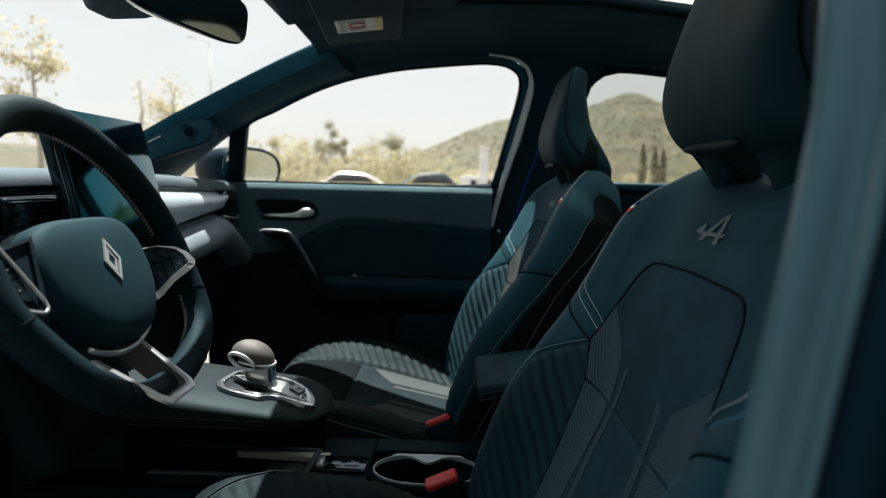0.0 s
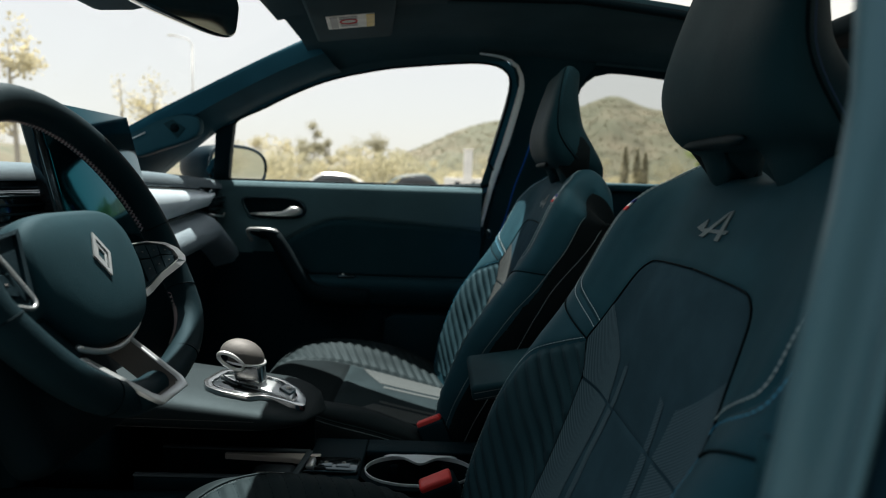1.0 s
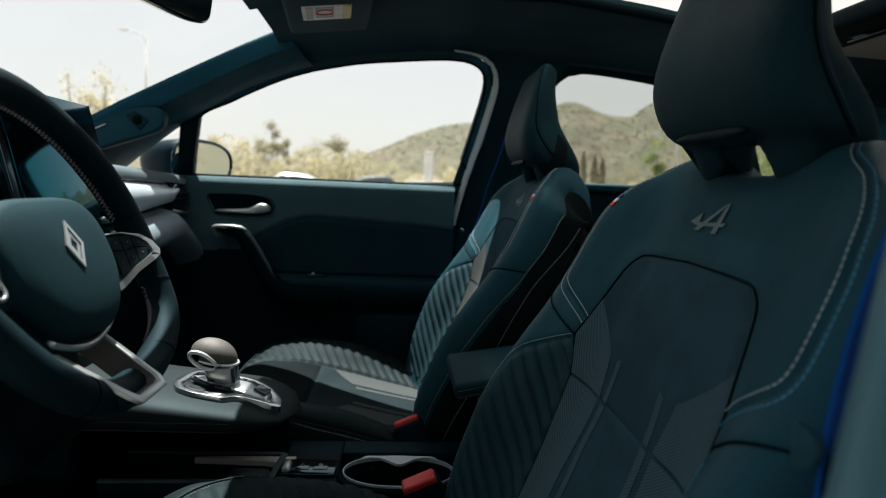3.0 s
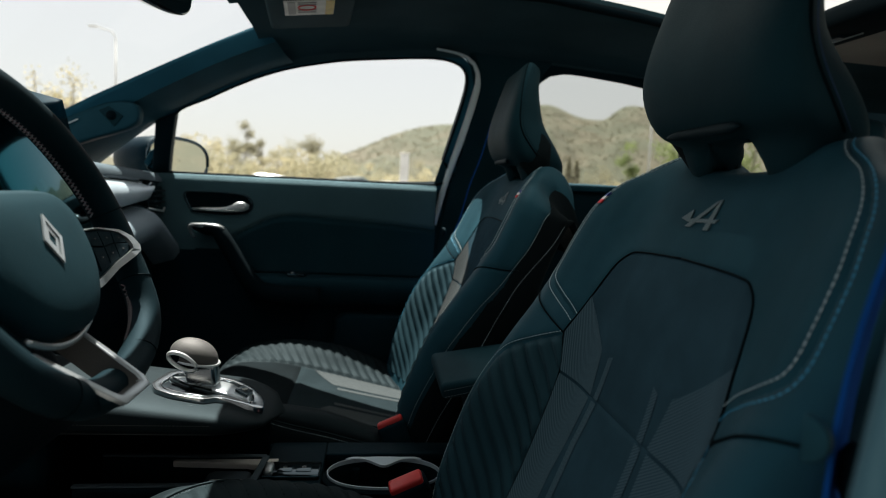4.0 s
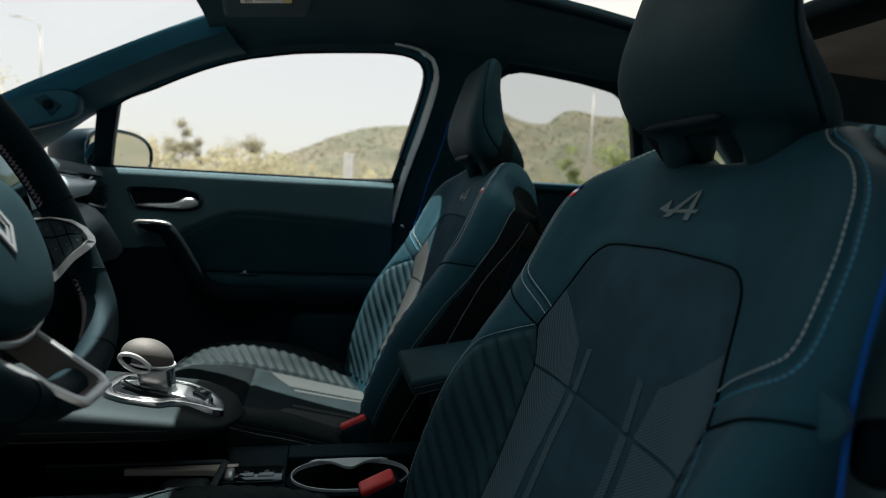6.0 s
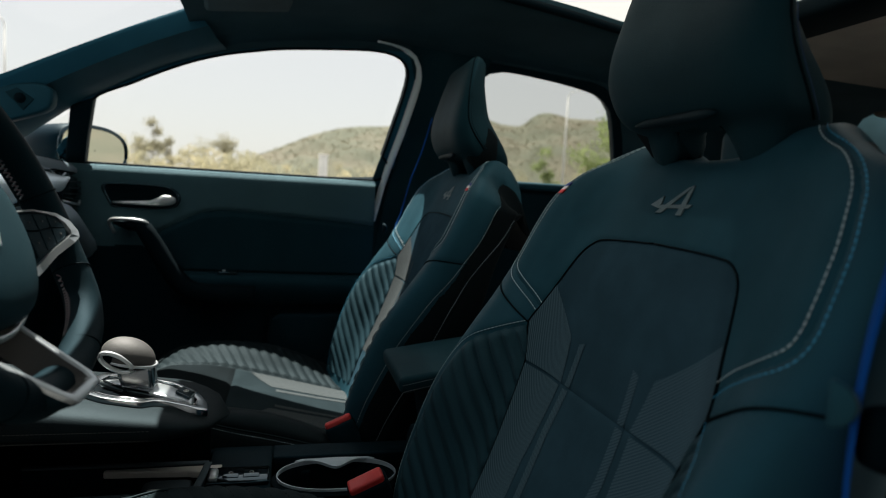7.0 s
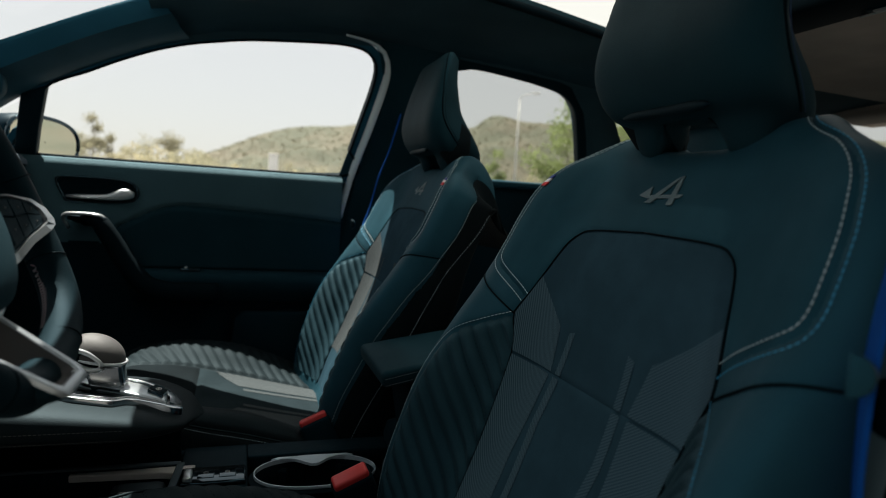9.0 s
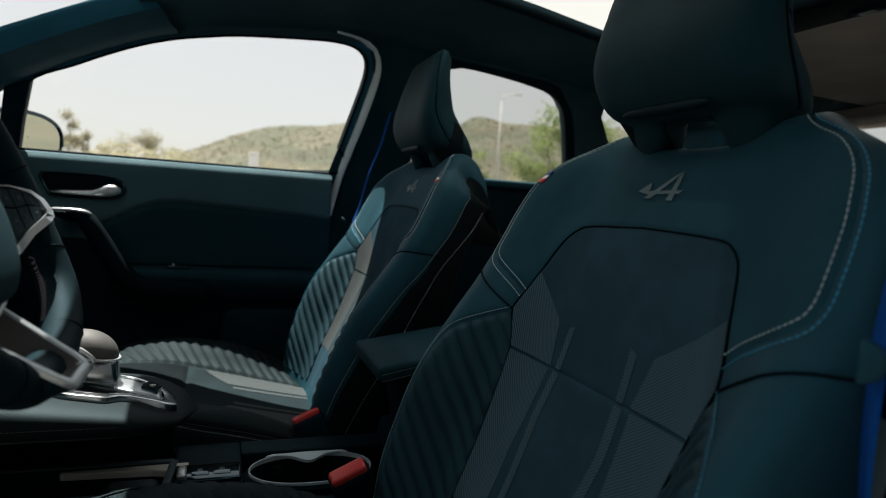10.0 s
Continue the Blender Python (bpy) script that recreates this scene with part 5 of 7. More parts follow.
# vents behind the wheel
for yv in (-0.66, -0.10):
    v2 = part("air_vent", box(-0.858, yv, 1.088, 0.012, 0.13, 0.05, 0.004), PIANO, dash, "black air vent")
    for k in range(4):
        part("slat", box(-0.851, yv, 1.071 + 0.012 * k, 0.012, 0.12, 0.0028, 0.001), PLASTIC, v2, "thin slat")
    part("vent_trim", box(-0.850, yv, 1.062, 0.006, 0.12, 0.0025, 0.001), SILVER, v2, "silver vent line")

# ---------------------------------------------------------------- screens
def tilted(cx, cy, cz, tilt):
    t = radians(tilt)
    return Matrix(((0, -math.sin(t), math.cos(t), cx), (1, 0, 0, cy), (0, math.cos(t), math.sin(t), cz), (0, 0, 0, 1)))


SM = tilted(-0.834, 0.055, 1.126, 14)
tablet = thing("touchscreen", "dark upright touchscreen standing on the dashboard, switched off", "screen", (-0.83, 0.07, 1.0))
bm = box(0, 0, 0, 0.275, 0.239, 0.018, 0.004, None, 3)
bmesh.ops.transform(bm, matrix=SM, verts=bm.verts)
part("housing", bm, PIANO, tablet, "black screen housing")
bm = box(0.008, 0, 0.0100, 0.258, 0.239, 0.004, 0.001)
bmesh.ops.transform(bm, matrix=SM, verts=bm.verts)
part("glass", bm, SCREEN, tablet, "dark reflecting screen glass")
bm = box(0, -0.14, -0.02, 0.10, 0.08, 0.03, 0.006)
bmesh.ops.transform(bm, matrix=SM, verts=bm.verts)
part("stand", bm, PLASTIC, tablet, "black stand")
CM = tilted(-0.86, -0.385, 1.11, 18)
cluster = thing("instrument_display", "dark digital instrument display behind the wheel", "display", (-0.86, -0.385, 1.05))
bm = box(0, -0.02, 0, 0.26, 0.10, 0.02, 0.006)
bmesh.ops.transform(bm, matrix=CM, verts=bm.verts)
part("housing", bm, PLASTIC, cluster)
bm = box(0, -0.02, 0.0115, 0.245, 0.088, 0.003, 0.001)
bmesh.ops.transform(bm, matrix=CM, verts=bm.verts)
part("glass", bm, SCREEN, cluster, "dark glass")

# ---------------------------------------------------------------- tweeter on the windscreen pillar
tw = thing("pillar_speaker", "dark speaker cover on the windscreen pillar", "speaker", (-0.95, 0.6, 1.25))
part("cover", prism([(x, 0.582, z) for x, z in smooth_line([(-1.052, 1.240), (-0.985, 1.276), (-0.925, 1.291), (-0.886, 1.290), (-0.872, 1.280), (-0.871, 1.252), (-0.890, 1.233), (-0.960, 1.207), (-1.04, 1.185)], 0.012, True)], (0, 1, 0), 0.035, 0.008), LEATHER, tw)
part("inset", prism([(-0.958, 0.5795, 1.268), (-0.936, 0.5795, 1.279), (-0.904, 0.5795, 1.258), (-0.924, 0.5795, 1.233)], (0, 1, 0), 0.004, 0.0012), HEAD, tw, "dark square grille panel")
part("grille", tube([(-0.930, 0.581, 1.258), (-0.930, 0.577, 1.258)], [0.0115, 0.0105], segs=20), RUBBER, tw, "small round grille")
part("mark", box(-1.018, 0.579, 1.237, 0.036, 0.003, 0.003, 0.001, Euler((0, radians(-26), 0)).to_matrix().to_4x4()), SILVER, tw, "thin silver line")

# ---------------------------------------------------------------- interior mirror
im = thing("rear_view_mirror", "black frameless rear-view mirror under the windscreen", "mirror", (-0.64, -0.06, 1.45))
MM = Matrix.Translation((-0.640, -0.070, 1.392)) @ Euler((0, radians(8), radians(-14))).to_matrix().to_4x4()
hous = []
for s, w in ((0.25, -0.045), (0.7, -0.038), (0.92, -0.022), (1.0, -0.004), (1.0, 0.006), (0.97, 0.010)):
    ring = []
    for k in range(40):
        t = 2 * math.pi * k / 40
        c, q = math.cos(t), math.sin(t)
        ring.append(tuple(MM @ Vector((w, 0.128 * s * math.copysign(abs(c) ** 0.5, c), 0.036 * s * math.copysign(abs(q) ** 0.5, q) * (1 + 0.12 * c)))))
    hous.append(ring)
part("housing", loft(hous, True, True), PIANO, im, "black mirror housing")
bm = loft([[tuple(MM @ Vector((0.0108, 0.122 * s * math.copysign(abs(math.cos(t)) ** 0.5, math.cos(t)), 0.033 * s * math.copysign(abs(math.sin(t)) ** 0.5, math.sin(t)) * (1 + 0.12 * math.cos(t))))) for t in np.linspace(0, 2 * math.pi, 40, endpoint=False)] for s in (1.0, 0.02)], False, True)
part("mirror_glass", bm, MIRROR, im, "mirror glass")
part("stem", tube([(-0.67, -0.07, 1.40), (-0.69, -0.06, 1.44)], 0.012), PLASTIC, im, "black stem")
cov = thing("sensor_cover", "grey plastic sensor cover at the top of the windscreen", "sensor cover", (-0.7, -0.06, 1.45))
part("cover", prism([(-0.64, -0.15, 1.470), (-0.64, 0.03, 1.470), (-0.75, 0.015, 1.413), (-0.79, -0.03, 1.400), (-0.79, -0.09, 1.400), (-0.75, -0.135, 1.413)], (0.3, 0, -0.9), 0.028, 0.010), DASH_TOP, cov)

# ---------------------------------------------------------------- sun visor
vis = thing("sun_visor", "dark cloth sun visor folded up with a warning label", "sun visor", (-0.45, 0.27, 1.45))
VM = Matrix.Translation((-0.452, 0.262, 1.462)) @ Euler((0, radians(-8), radians(6))).to_matrix().to_4x4()
bm = box(0, 0, 0, 0.165, 0.36, 0.020, 0.009, None, 3)
bmesh.ops.transform(bm, matrix=VM, verts=bm.verts)
part("board", bm, LINER, vis, "dark cloth board")
bm = box(-0.004, 0.018, -0.0106, 0.092, 0.095, 0.0012)
bmesh.ops.transform(bm, matrix=VM, verts=bm.verts)
lab_ = part("warning_label", bm, LABEL, vis, "white warning label", smooth=False)
for cx, cy, a, b, mt in ((0.034, 0.018, 0.016, 0.09, LABEL_Y), (-0.036, 0.018, 0.014, 0.08, LABEL_G), (-0.008, 0.044, 0.034, 0.006, LABEL_G), (-0.008, 0.030, 0.034, 0.005, LABEL_G), (-0.008, -0.006, 0.034, 0.005, LABEL_G), (-0.008, -0.018, 0.034, 0.005, LABEL_G)):
    bm = box(cx, cy, -0.0116, a, b, 0.0008)
    bmesh.ops.transform(bm, matrix=VM, verts=bm.verts)
    part("print_bar", bm, mt, lab_, "printed bar", smooth=False)
part("ring", tube([tuple(VM @ Vector((-0.008 + 0.016 * math.cos(t), 0.012 + 0.016 * math.sin(t), -0.0117))) for t in np.linspace(0, 2 * math.pi, 24, endpoint=False)], 0.0016, True, 6), TAG_R, lab_, "red ring sign")
part("hinge", tube([tuple(VM @ Vector((-0.07, 0.17, 0.0))), tuple(VM @ Vector((-0.07, 0.20, 0.012)))], 0.008), PLASTIC, vis, "black hinge")
part("clip", box(-0.52, 0.07, 1.468, 0.02, 0.03, 0.02, 0.005), PLASTIC, vis, "black clip")

# ---------------------------------------------------------------- centre console
con = thing("centre_console", "black centre console with cup holders and open tray", "centre console", (-0.4, 0, 0.45))
for sg in (1, -1):
    part("side_wall", box(-0.42, sg * 0.098, 0.55, 0.98, 0.018, 0.262, 0.006), PLASTIC, con, "black console side")
part("base", box(-0.42, 0, 0.50, 0.98, 0.19, 0.14, 0.01), PLASTIC, con, "black console base")
part("front_wall", box(-0.90, 0, 0.66, 0.04, 0.2, 0.3, 0.01), PLASTIC, con)
TOP = 0.690
# tray: walls with paler edges round a sunk floor
tray = part("tray_floor", box(-0.60, -0.01, 0.60, 0.24, 0.15, 0.012, 0.004), RUBBER, con, "black rubber tray floor")
for a, b in (((-0.72, 0.028), (-0.475, 0.022)), ((-0.475, 0.022), (-0.482, -0.070)), ((-0.482, -0.070), (-0.72, -0.072))):
    d = math.hypot(b[0] - a[0], b[1] - a[1])
    m = Matrix.Rotation(math.atan2(b[1] - a[1], b[0] - a[0]), 4, "Z")
    part("tray_wall", box((a[0] + b[0]) / 2, (a[1] + b[1]) / 2, 0.648, d, 0.014, 0.09, 0.005, m), PLASTIC, con, "black tray wall")
    part("tray_edge", box((a[0] + b[0]) / 2, (a[1] + b[1]) / 2, 0.6945, d, 0.010, 0.003, 0.001, m), DASH_TOP, con, "grey tray edge")
part("tray_divider", box(-0.525, -0.030, 0.655, 0.07, 0.075, 0.055, 0.012), DASH_TOP, con, "dark grey tray divider")
part("deck", prism([(-0.475, -0.09, TOP), (-0.475, 0.088, TOP), (-0.385, 0.088, TOP), (-0.385, -0.09, TOP)], (0, 0, -1), 0.02, 0.003), PLASTIC, con, "black switch deck")
part("deck", prism([(-0.385, 0.040, TOP), (-0.385, 0.088, TOP), (-0.16, 0.088, TOP), (-0.16, 0.040, TOP)], (0, 0, -1), 0.02, 0.003), PLASTIC, con)
# two patches of sun on the tray's rim, put in as pale ledges
part("ledge", prism([(x, y, TOP + 0.003) for x, y in ((-0.612, 0.008), (-0.612, 0.016), (-0.455, 0.018), (-0.465, -0.012), (-0.500, 0.0))], (0, 0, -1), 0.010, 0.002), TRAY_SUN, con, "ledge beside the tray, pale for the sun patch on it", smooth=False)
part("ledge", prism([(x, y, TOP + 0.003) for x, y in ((-0.545, -0.049), (-0.490, -0.050), (-0.488, -0.066), (-0.505, -0.064))], (0, 0, -1), 0.010, 0.002), TRAY_SUN, con, "corner of the tray, pale for the sun patch on it", smooth=False)
sw = part("switch_panel", box(-0.43, -0.025, TOP + 0.003, 0.085, 0.050, 0.008, 0.003), PIANO, con, "gloss black switch panel")
part("silver_switch", box(-0.463, -0.030, TOP + 0.008, 0.012, 0.030, 0.010, 0.003), SILVER, sw, "silver toggle")
for xs_ in (-0.44, -0.412):
    part("button", box(xs_, -0.023, TOP + 0.0060, 0.022, 0.030, 0.0035, 0.001), PIANO, sw, "black button")
    part("button_mark", tube([(xs_ + 0.0028 * math.cos(t), -0.023 + 0.0028 * math.sin(t), TOP + 0.0080) for t in np.linspace(0, 6.28, 14, endpoint=False)], 0.0004, True, 5), LABEL, sw, "small pale sign")


def oval(cx, cy, a, b, n=56, waist=0.18):
    pts = []
    for k in range(n):
        t = 2 * math.pi * k / n
        c, s = math.cos(t), math.sin(t)
        r = 1 - waist * math.exp(-(c / 0.22) ** 2)
        pts.append((cx + a * math.copysign(abs(c) ** 0.85, c), cy + b * s * r))
    return pts


cup = part("cup_holder", loft([[(x, y, z) for x, y in oval(-0.292, -0.030, 0.085 * s, 0.051 * s, waist=0.0)] for s, z in ((1.10, TOP - 0.004), (1.02, TOP + 0.0005), (0.97, TOP - 0.004), (0.95, TOP - 0.03), (0.93, TOP - 0.085), (0.02, TOP - 0.086))], False, True), RUBBER, con, "black double cup holder")
o_ = oval(-0.292, -0.030, 0.0860, 0.0515, 72, 0.0)
i_ = oval(-0.292, -0.030, 0.0845, 0.0498, 72, 0.0)
bm = loft([[(x, y, TOP - 0.002) for x, y in o_], [(x, y, TOP + 0.004) for x, y in o_], [(x, y, TOP + 0.004) for x, y in i_], [(x, y, TOP - 0.006) for x, y in i_]], False, True)
part("ring", bm, DASH_SATIN, cup, "bright satin metal ring", smooth=False)
# the ring widens between the two cups, on the far side
br = [(-0.292 + u, 0.019) for u in np.linspace(-0.050, 0.050, 9)] + [(-0.292 + u, 0.013 - 0.024 * math.exp(-(u / 0.020) ** 2)) for u in np.linspace(0.060, -0.060, 21)]
part("bridge", prism([(x, y, TOP + 0.0045) for x, y in br], (0, 0, -1), 0.004), DASH_SATIN, cup, "satin metal bridge between the cups", smooth=False)
for cx in (-0.335, -0.250):
    part("finger", box(cx, 0.012, TOP - 0.025, 0.014, 0.010, 0.030, 0.003), RUBBER, cup, "rubber finger")
part("rear_block", box(-0.06, 0.0, 0.63, 0.22, 0.19, 0.19, 0.02), PLASTIC, con, "black rear part of the console")

# armrest lid
arm = thing("armrest", "black padded centre armrest with grey stitching", "armrest", (-0.12, 0, 0.72))
AM = Matrix.Translation((-0.070, -0.014, 0.8625)) @ Euler((0, radians(-9), 0)).to_matrix().to_4x4()
bm = box(0, 0, 0.004, 0.30, 0.165, 0.024, 0.008, None, 4)
for v in bm.verts:
    if v.co.x < -0.10:
        v.co.z -= 0.003 * ((-0.10 - v.co.x) / 0.05)
bmesh.ops.transform(bm, matrix=AM, verts=bm.verts)
part("lid", bm, HEAD, arm, "black padded lid")
part("box", prism([(-0.175, -0.085, 0.830), (-0.150, -0.085, 0.70), (0.05, -0.085, 0.70), (0.06, -0.085, 0.86)], (0, 1, 0), 0.15, 0.012), PLASTIC, arm, "black box below")
sv, sf = [], []
for k in range(64):
    for row in (0, 1):
        s = k / 64
        x = -0.146 + 0.28 * s
        for e in (0,):
            p = AM @ Vector((x, -0.0832, 0.006 - 0.009 * row - (0.003 * max(0, (-0.10 - x) / 0.05))))
            q = AM @ Vector((x + 0.0032, -0.0832, 0.006 - 0.009 * row - (0.003 * max(0, (-0.10 - x) / 0.05))))
            b = len(sv)
            sv += [p + Vector((0, 0, 0.00045)), p - Vector((0, 0, 0.00045)), q - Vector((0, 0, 0.00045)), q + Vector((0, 0, 0.00045))]
            sf.append((b, b + 1, b + 2, b + 3))
child("stitching", mesh_of("stitching", sv, sf, THREAD_D), arm, "grey stitching", "stuff")

# ---------------------------------------------------------------- floating gear console
gear = thing("gear_console", "raised black leather gear console with chrome plate", "gear console", (-0.6, 0, 0.7))
rows = []
for s in np.linspace(0, 1, 24):
    x = -0.92 + 0.474 * s
    e = max(0.0, (s - 0.80) / 0.20)
    hw = 0.094 * math.sqrt(max(0.0, 1 - e ** 2.4)) + 0.004
    ztop = 0.856 - 0.060 * s - 0.020 * e ** 2
    zbot = 0.764 + 0.004 * s + 0.008 * e
    cyy = 0.0
    ring = []
    for k in range(32):
        t = 2 * math.pi * k / 32
        c, q = math.cos(t), math.sin(t)
        yy = hw * math.copysign(abs(c) ** 0.55, c)
        hz = (ztop - zbot) / 2
        zz = (ztop + zbot) / 2 + hz * math.copysign(abs(q) ** 0.6, q)
        ring.append((x, cyy + yy, zz))
    rows.append(ring)
body = part("body", loft(rows, True, True), LEATHER_SUN, gear, "black leather-covered body")
part("far_skirt", box(-0.70, 0.088, 0.690, 0.44, 0.008, 0.17, 0.002), RUBBER, gear, "black skirt under the console")
part("support", box(-0.84, 0, 0.715, 0.16, 0.12, 0.12, 0.02), PLASTIC, gear, "black support")


def top_z(x):
    s = (x + 0.92) / 0.482
    return 0.856 - 0.060 * s - 0.020 * max(0, (s - 0.8) / 0.2) ** 2


def on_top(pts, lift):
    return [(x, y, top_z(x) + lift) for x, y in pts]


def ring_plate(outer, inner, z0, z1):
    """A flat frame between two outlines of one count, with upright sides."""
    return loft([on_top(outer, z0), on_top(outer, z1 - 0.001), on_top([(x * 0.985 + ix * 0.015, y * 0.985 + iy * 0.015) for (x, y), (ix, iy) in zip(outer, inner)], z1), on_top(inner, z1), on_top(inner, z0)], False, True)


plate_o = [(-0.634, -0.026), (-0.626, 0.040), (-0.600, 0.056), (-0.526, 0.040), (-0.492, 0.016), (-0.474, -0.016), (-0.470, -0.052), (-0.484, -0.063), (-0.536, -0.059), (-0.551, -0.074), (-0.598, -0.068), (-0.622, -0.054)]
plate_i = [(-0.622, -0.024), (-0.615, 0.030), (-0.596, 0.044), (-0.530, 0.030), (-0.502, 0.010), (-0.488, -0.018), (-0.486, -0.042), (-0.494, -0.050), (-0.534, -0.049), (-0.553, -0.061), (-0.592, -0.056), (-0.611, -0.046)]


def softened(pts, k=4):
    """The corners of an outline rounded a little, the same count for each outline."""
    p = [np.array(q) for q in pts]
    out = []
    for a, b, c in zip(p[-1:] + p[:-1], p, p[1:] + p[:1]):
        q0, q1 = b + (a - b) * 0.22, b + (c - b) * 0.22
        for t in np.linspace(0, 1, k):
            out.append(tuple(q0 * (1 - t) ** 2 + 2 * b * t * (1 - t) + q1 * t ** 2))
    return out


plate_o, plate_i = ([(x, y * (0.82 if y < 0 else 1.0)) for x, y in q] for q in (plate_o, plate_i))
plate_o, plate_i = softened(plate_o), softened(plate_i)
bm = ring_plate(plate_o, plate_i, -0.004, 0.0055)
rounded(bm, 0.0016, 3, 50)
plate = part("plate", bm, GEAR_METAL, gear, "satin chrome gear plate")
part("edge", tube(on_top(plate_i, 0.0056), 0.0009, True, 6), CHROME, plate, "polished inner edge")
part("gate", prism(on_top(plate_i, 0.0035), (0, 0, -1), 0.008), PIANO, plate, "gloss black gate", smooth=False)
part("slot", prism(on_top([(-0.608, -0.026), (-0.590, -0.046), (-0.566, -0.054), (-0.540, -0.043), (-0.560, -0.030), (-0.592, -0.020)], 0.0042), (0, 0, -1), 0.004), PIANO, plate, "gloss black slot", smooth=False)
part("slot", prism(on_top([(-0.606, 0.016), (-0.596, 0.034), (-0.545, 0.028), (-0.515, 0.012), (-0.540, 0.018), (-0.575, 0.028)], 0.0042), (0, 0, -1), 0.004), PIANO, plate, "gloss black slot", smooth=False)
part("blade", prism(on_top([(-0.618, 0.006), (-0.590, -0.014), (-0.548, -0.026), (-0.508, -0.040), (-0.490, -0.044), (-0.492, -0.012), (-0.530, 0.014), (-0.575, 0.024)], 0.0085), (0, 0, -1), 0.009, 0.0035, 3), SATIN, plate, "satin grey shoulder of the gate")
part("blade_line", prism(on_top([(-0.612, 0.002), (-0.588, -0.018), (-0.546, -0.031), (-0.546, -0.027), (-0.588, -0.013)], 0.0105), (0, 0, -1), 0.004, 0.0006), CHROME, plate, "polished edge", smooth=False)
part("brake_switch", prism(on_top([(-0.516, -0.020), (-0.509, 0.004), (-0.492, -0.008), (-0.496, -0.034)], 0.0125), (0, 0, -1), 0.006, 0.0012), PIANO, plate, "black parking switch", smooth=False)
part("switch_mark", tube([(-0.503 + 0.0035 * math.cos(t), -0.014 + 0.0035 * math.sin(t), top_z(-0.503) + 0.0128) for t in np.linspace(0, 6.28, 14, endpoint=False)], 0.0006, True, 5), LABEL, plate, "small pale sign")
part("mark_bar", box(-0.503, -0.014, top_z(-0.503) + 0.0128, 0.0012, 0.009, 0.0008), LABEL, plate, "small pale sign")
# stitching along the body's side
sv, sf = [], []
for k in range(70):
    for row in (0, 1):
        s = 0.10 + 0.72 * k / 70
        x = -0.92 + 0.474 * s
        z = 0.793 - 0.002 * k / 70 - 0.012 * row
        e = max(0.0, (s - 0.80) / 0.20)
        hw = 0.094 * math.sqrt(max(0.0, 1 - e ** 2.4)) + 0.0046
        b = len(sv)
        sv += [(x, -hw, z + 0.00045), (x, -hw, z - 0.00045), (x + 0.0032, -hw, z - 0.00045), (x + 0.0032, -hw, z + 0.00045)]
        sf.append((b, b + 1, b + 2, b + 3))
child("stitching", mesh_of("stitching", sv, sf, KNOB), body, "grey stitching", "stuff")

# gear lever
lev = thing("gear_lever", "grey leather gear knob with a chrome loop", "gear lever", (-0.555, 0, 0.81))
part("neck", prism([(-0.594, -0.018, 0.850), (-0.548, -0.018, 0.850), (-0.543, -0.020, 0.815), (-0.583, -0.020, 0.815)], (0, 1, 0), 0.036, 0.006, 3), GEAR_METAL, lev, "satin chrome neck")
ring_t = np.linspace(0, 2 * math.pi, 40, endpoint=False)
kb = []
for t_ in np.linspace(0.03, 0.5 * math.pi, 14):
    w, h = math.sin(t_), math.cos(t_)
    kb.append([(-0.580 + 0.0345 * w * math.copysign(abs(math.cos(t)) ** 0.9, math.cos(t)), 0.028 * w * math.sin(t), 0.8575 + 0.0290 * h ** 0.9 - 0.006 * w * math.cos(t)) for t in ring_t])
kb.append([(-0.580 + 0.0320 * math.cos(t), 0.025 * math.sin(t), 0.851 - 0.006 * math.cos(t)) for t in ring_t])
kb.append([(-0.580 + 0.001 * math.cos(t), 0.001 * math.sin(t), 0.851) for t in ring_t])
part("knob", loft(kb, True, True), KNOB, lev, "grey leather-covered knob")
part("chrome_band", tube([(-0.578 + 0.0335 * math.cos(t), 0.0275 * math.sin(t), 0.8545 - 0.006 * math.cos(t)) for t in ring_t], 0.0026, True, 8, (1.0, 0.8)), SILVER, lev, "satin chrome band")
loop_ = [(-0.589 + 0.0195 * math.cos(t), -0.0262, 0.8585 + 0.0100 * math.sin(t) - 0.0085 * math.cos(t)) for t in ring_t]
part("loop", tube(loop_, 0.0033, True, 8), SILVER, lev, "satin chrome loop")
part("loop_fill", prism([(x, y + 0.0005, z) for x, y, z in loop_], (0, 1, 0), 0.014), RUBBER, lev, "dark hollow inside the loop")


# ---------------------------------------------------------------- belt buckles
def buckle(x, y, z, lean, label):
    b = thing("belt_buckle", label, "belt buckle", (x, y, z - 0.12), "belt buckles")
    m = Matrix.Translation((x, y, z)) @ Euler((radians(lean), radians(-24), 0)).to_matrix().to_4x4()
    bm = box(0, 0, -0.04, 0.052, 0.030, 0.085, 0.007, None, 3)
    bmesh.ops.transform(bm, matrix=m, verts=bm.verts)
    part("housing", bm, PLASTIC, b, "black buckle housing")
    bm = box(0.0, -0.002, 0.004, 0.046, 0.021, 0.012, 0.004, None, 3)
    bmesh.ops.transform(bm, matrix=m, verts=bm.verts)
    part("button", bm, RED, b, "red release button")
    bm = box(0, 0, -0.12, 0.03, 0.012, 0.10, 0.003)
    bmesh.ops.transform(bm, matrix=m, verts=bm.verts)
    part("strap", bm, PLASTIC, b, "black strap")


buckle(-0.266, -0.155, 0.737, 18, "red and black belt buckle beside the driver's seat")
buckle(-0.278, 0.128, 0.706, -12, "red and black belt buckle beside the passenger's seat")


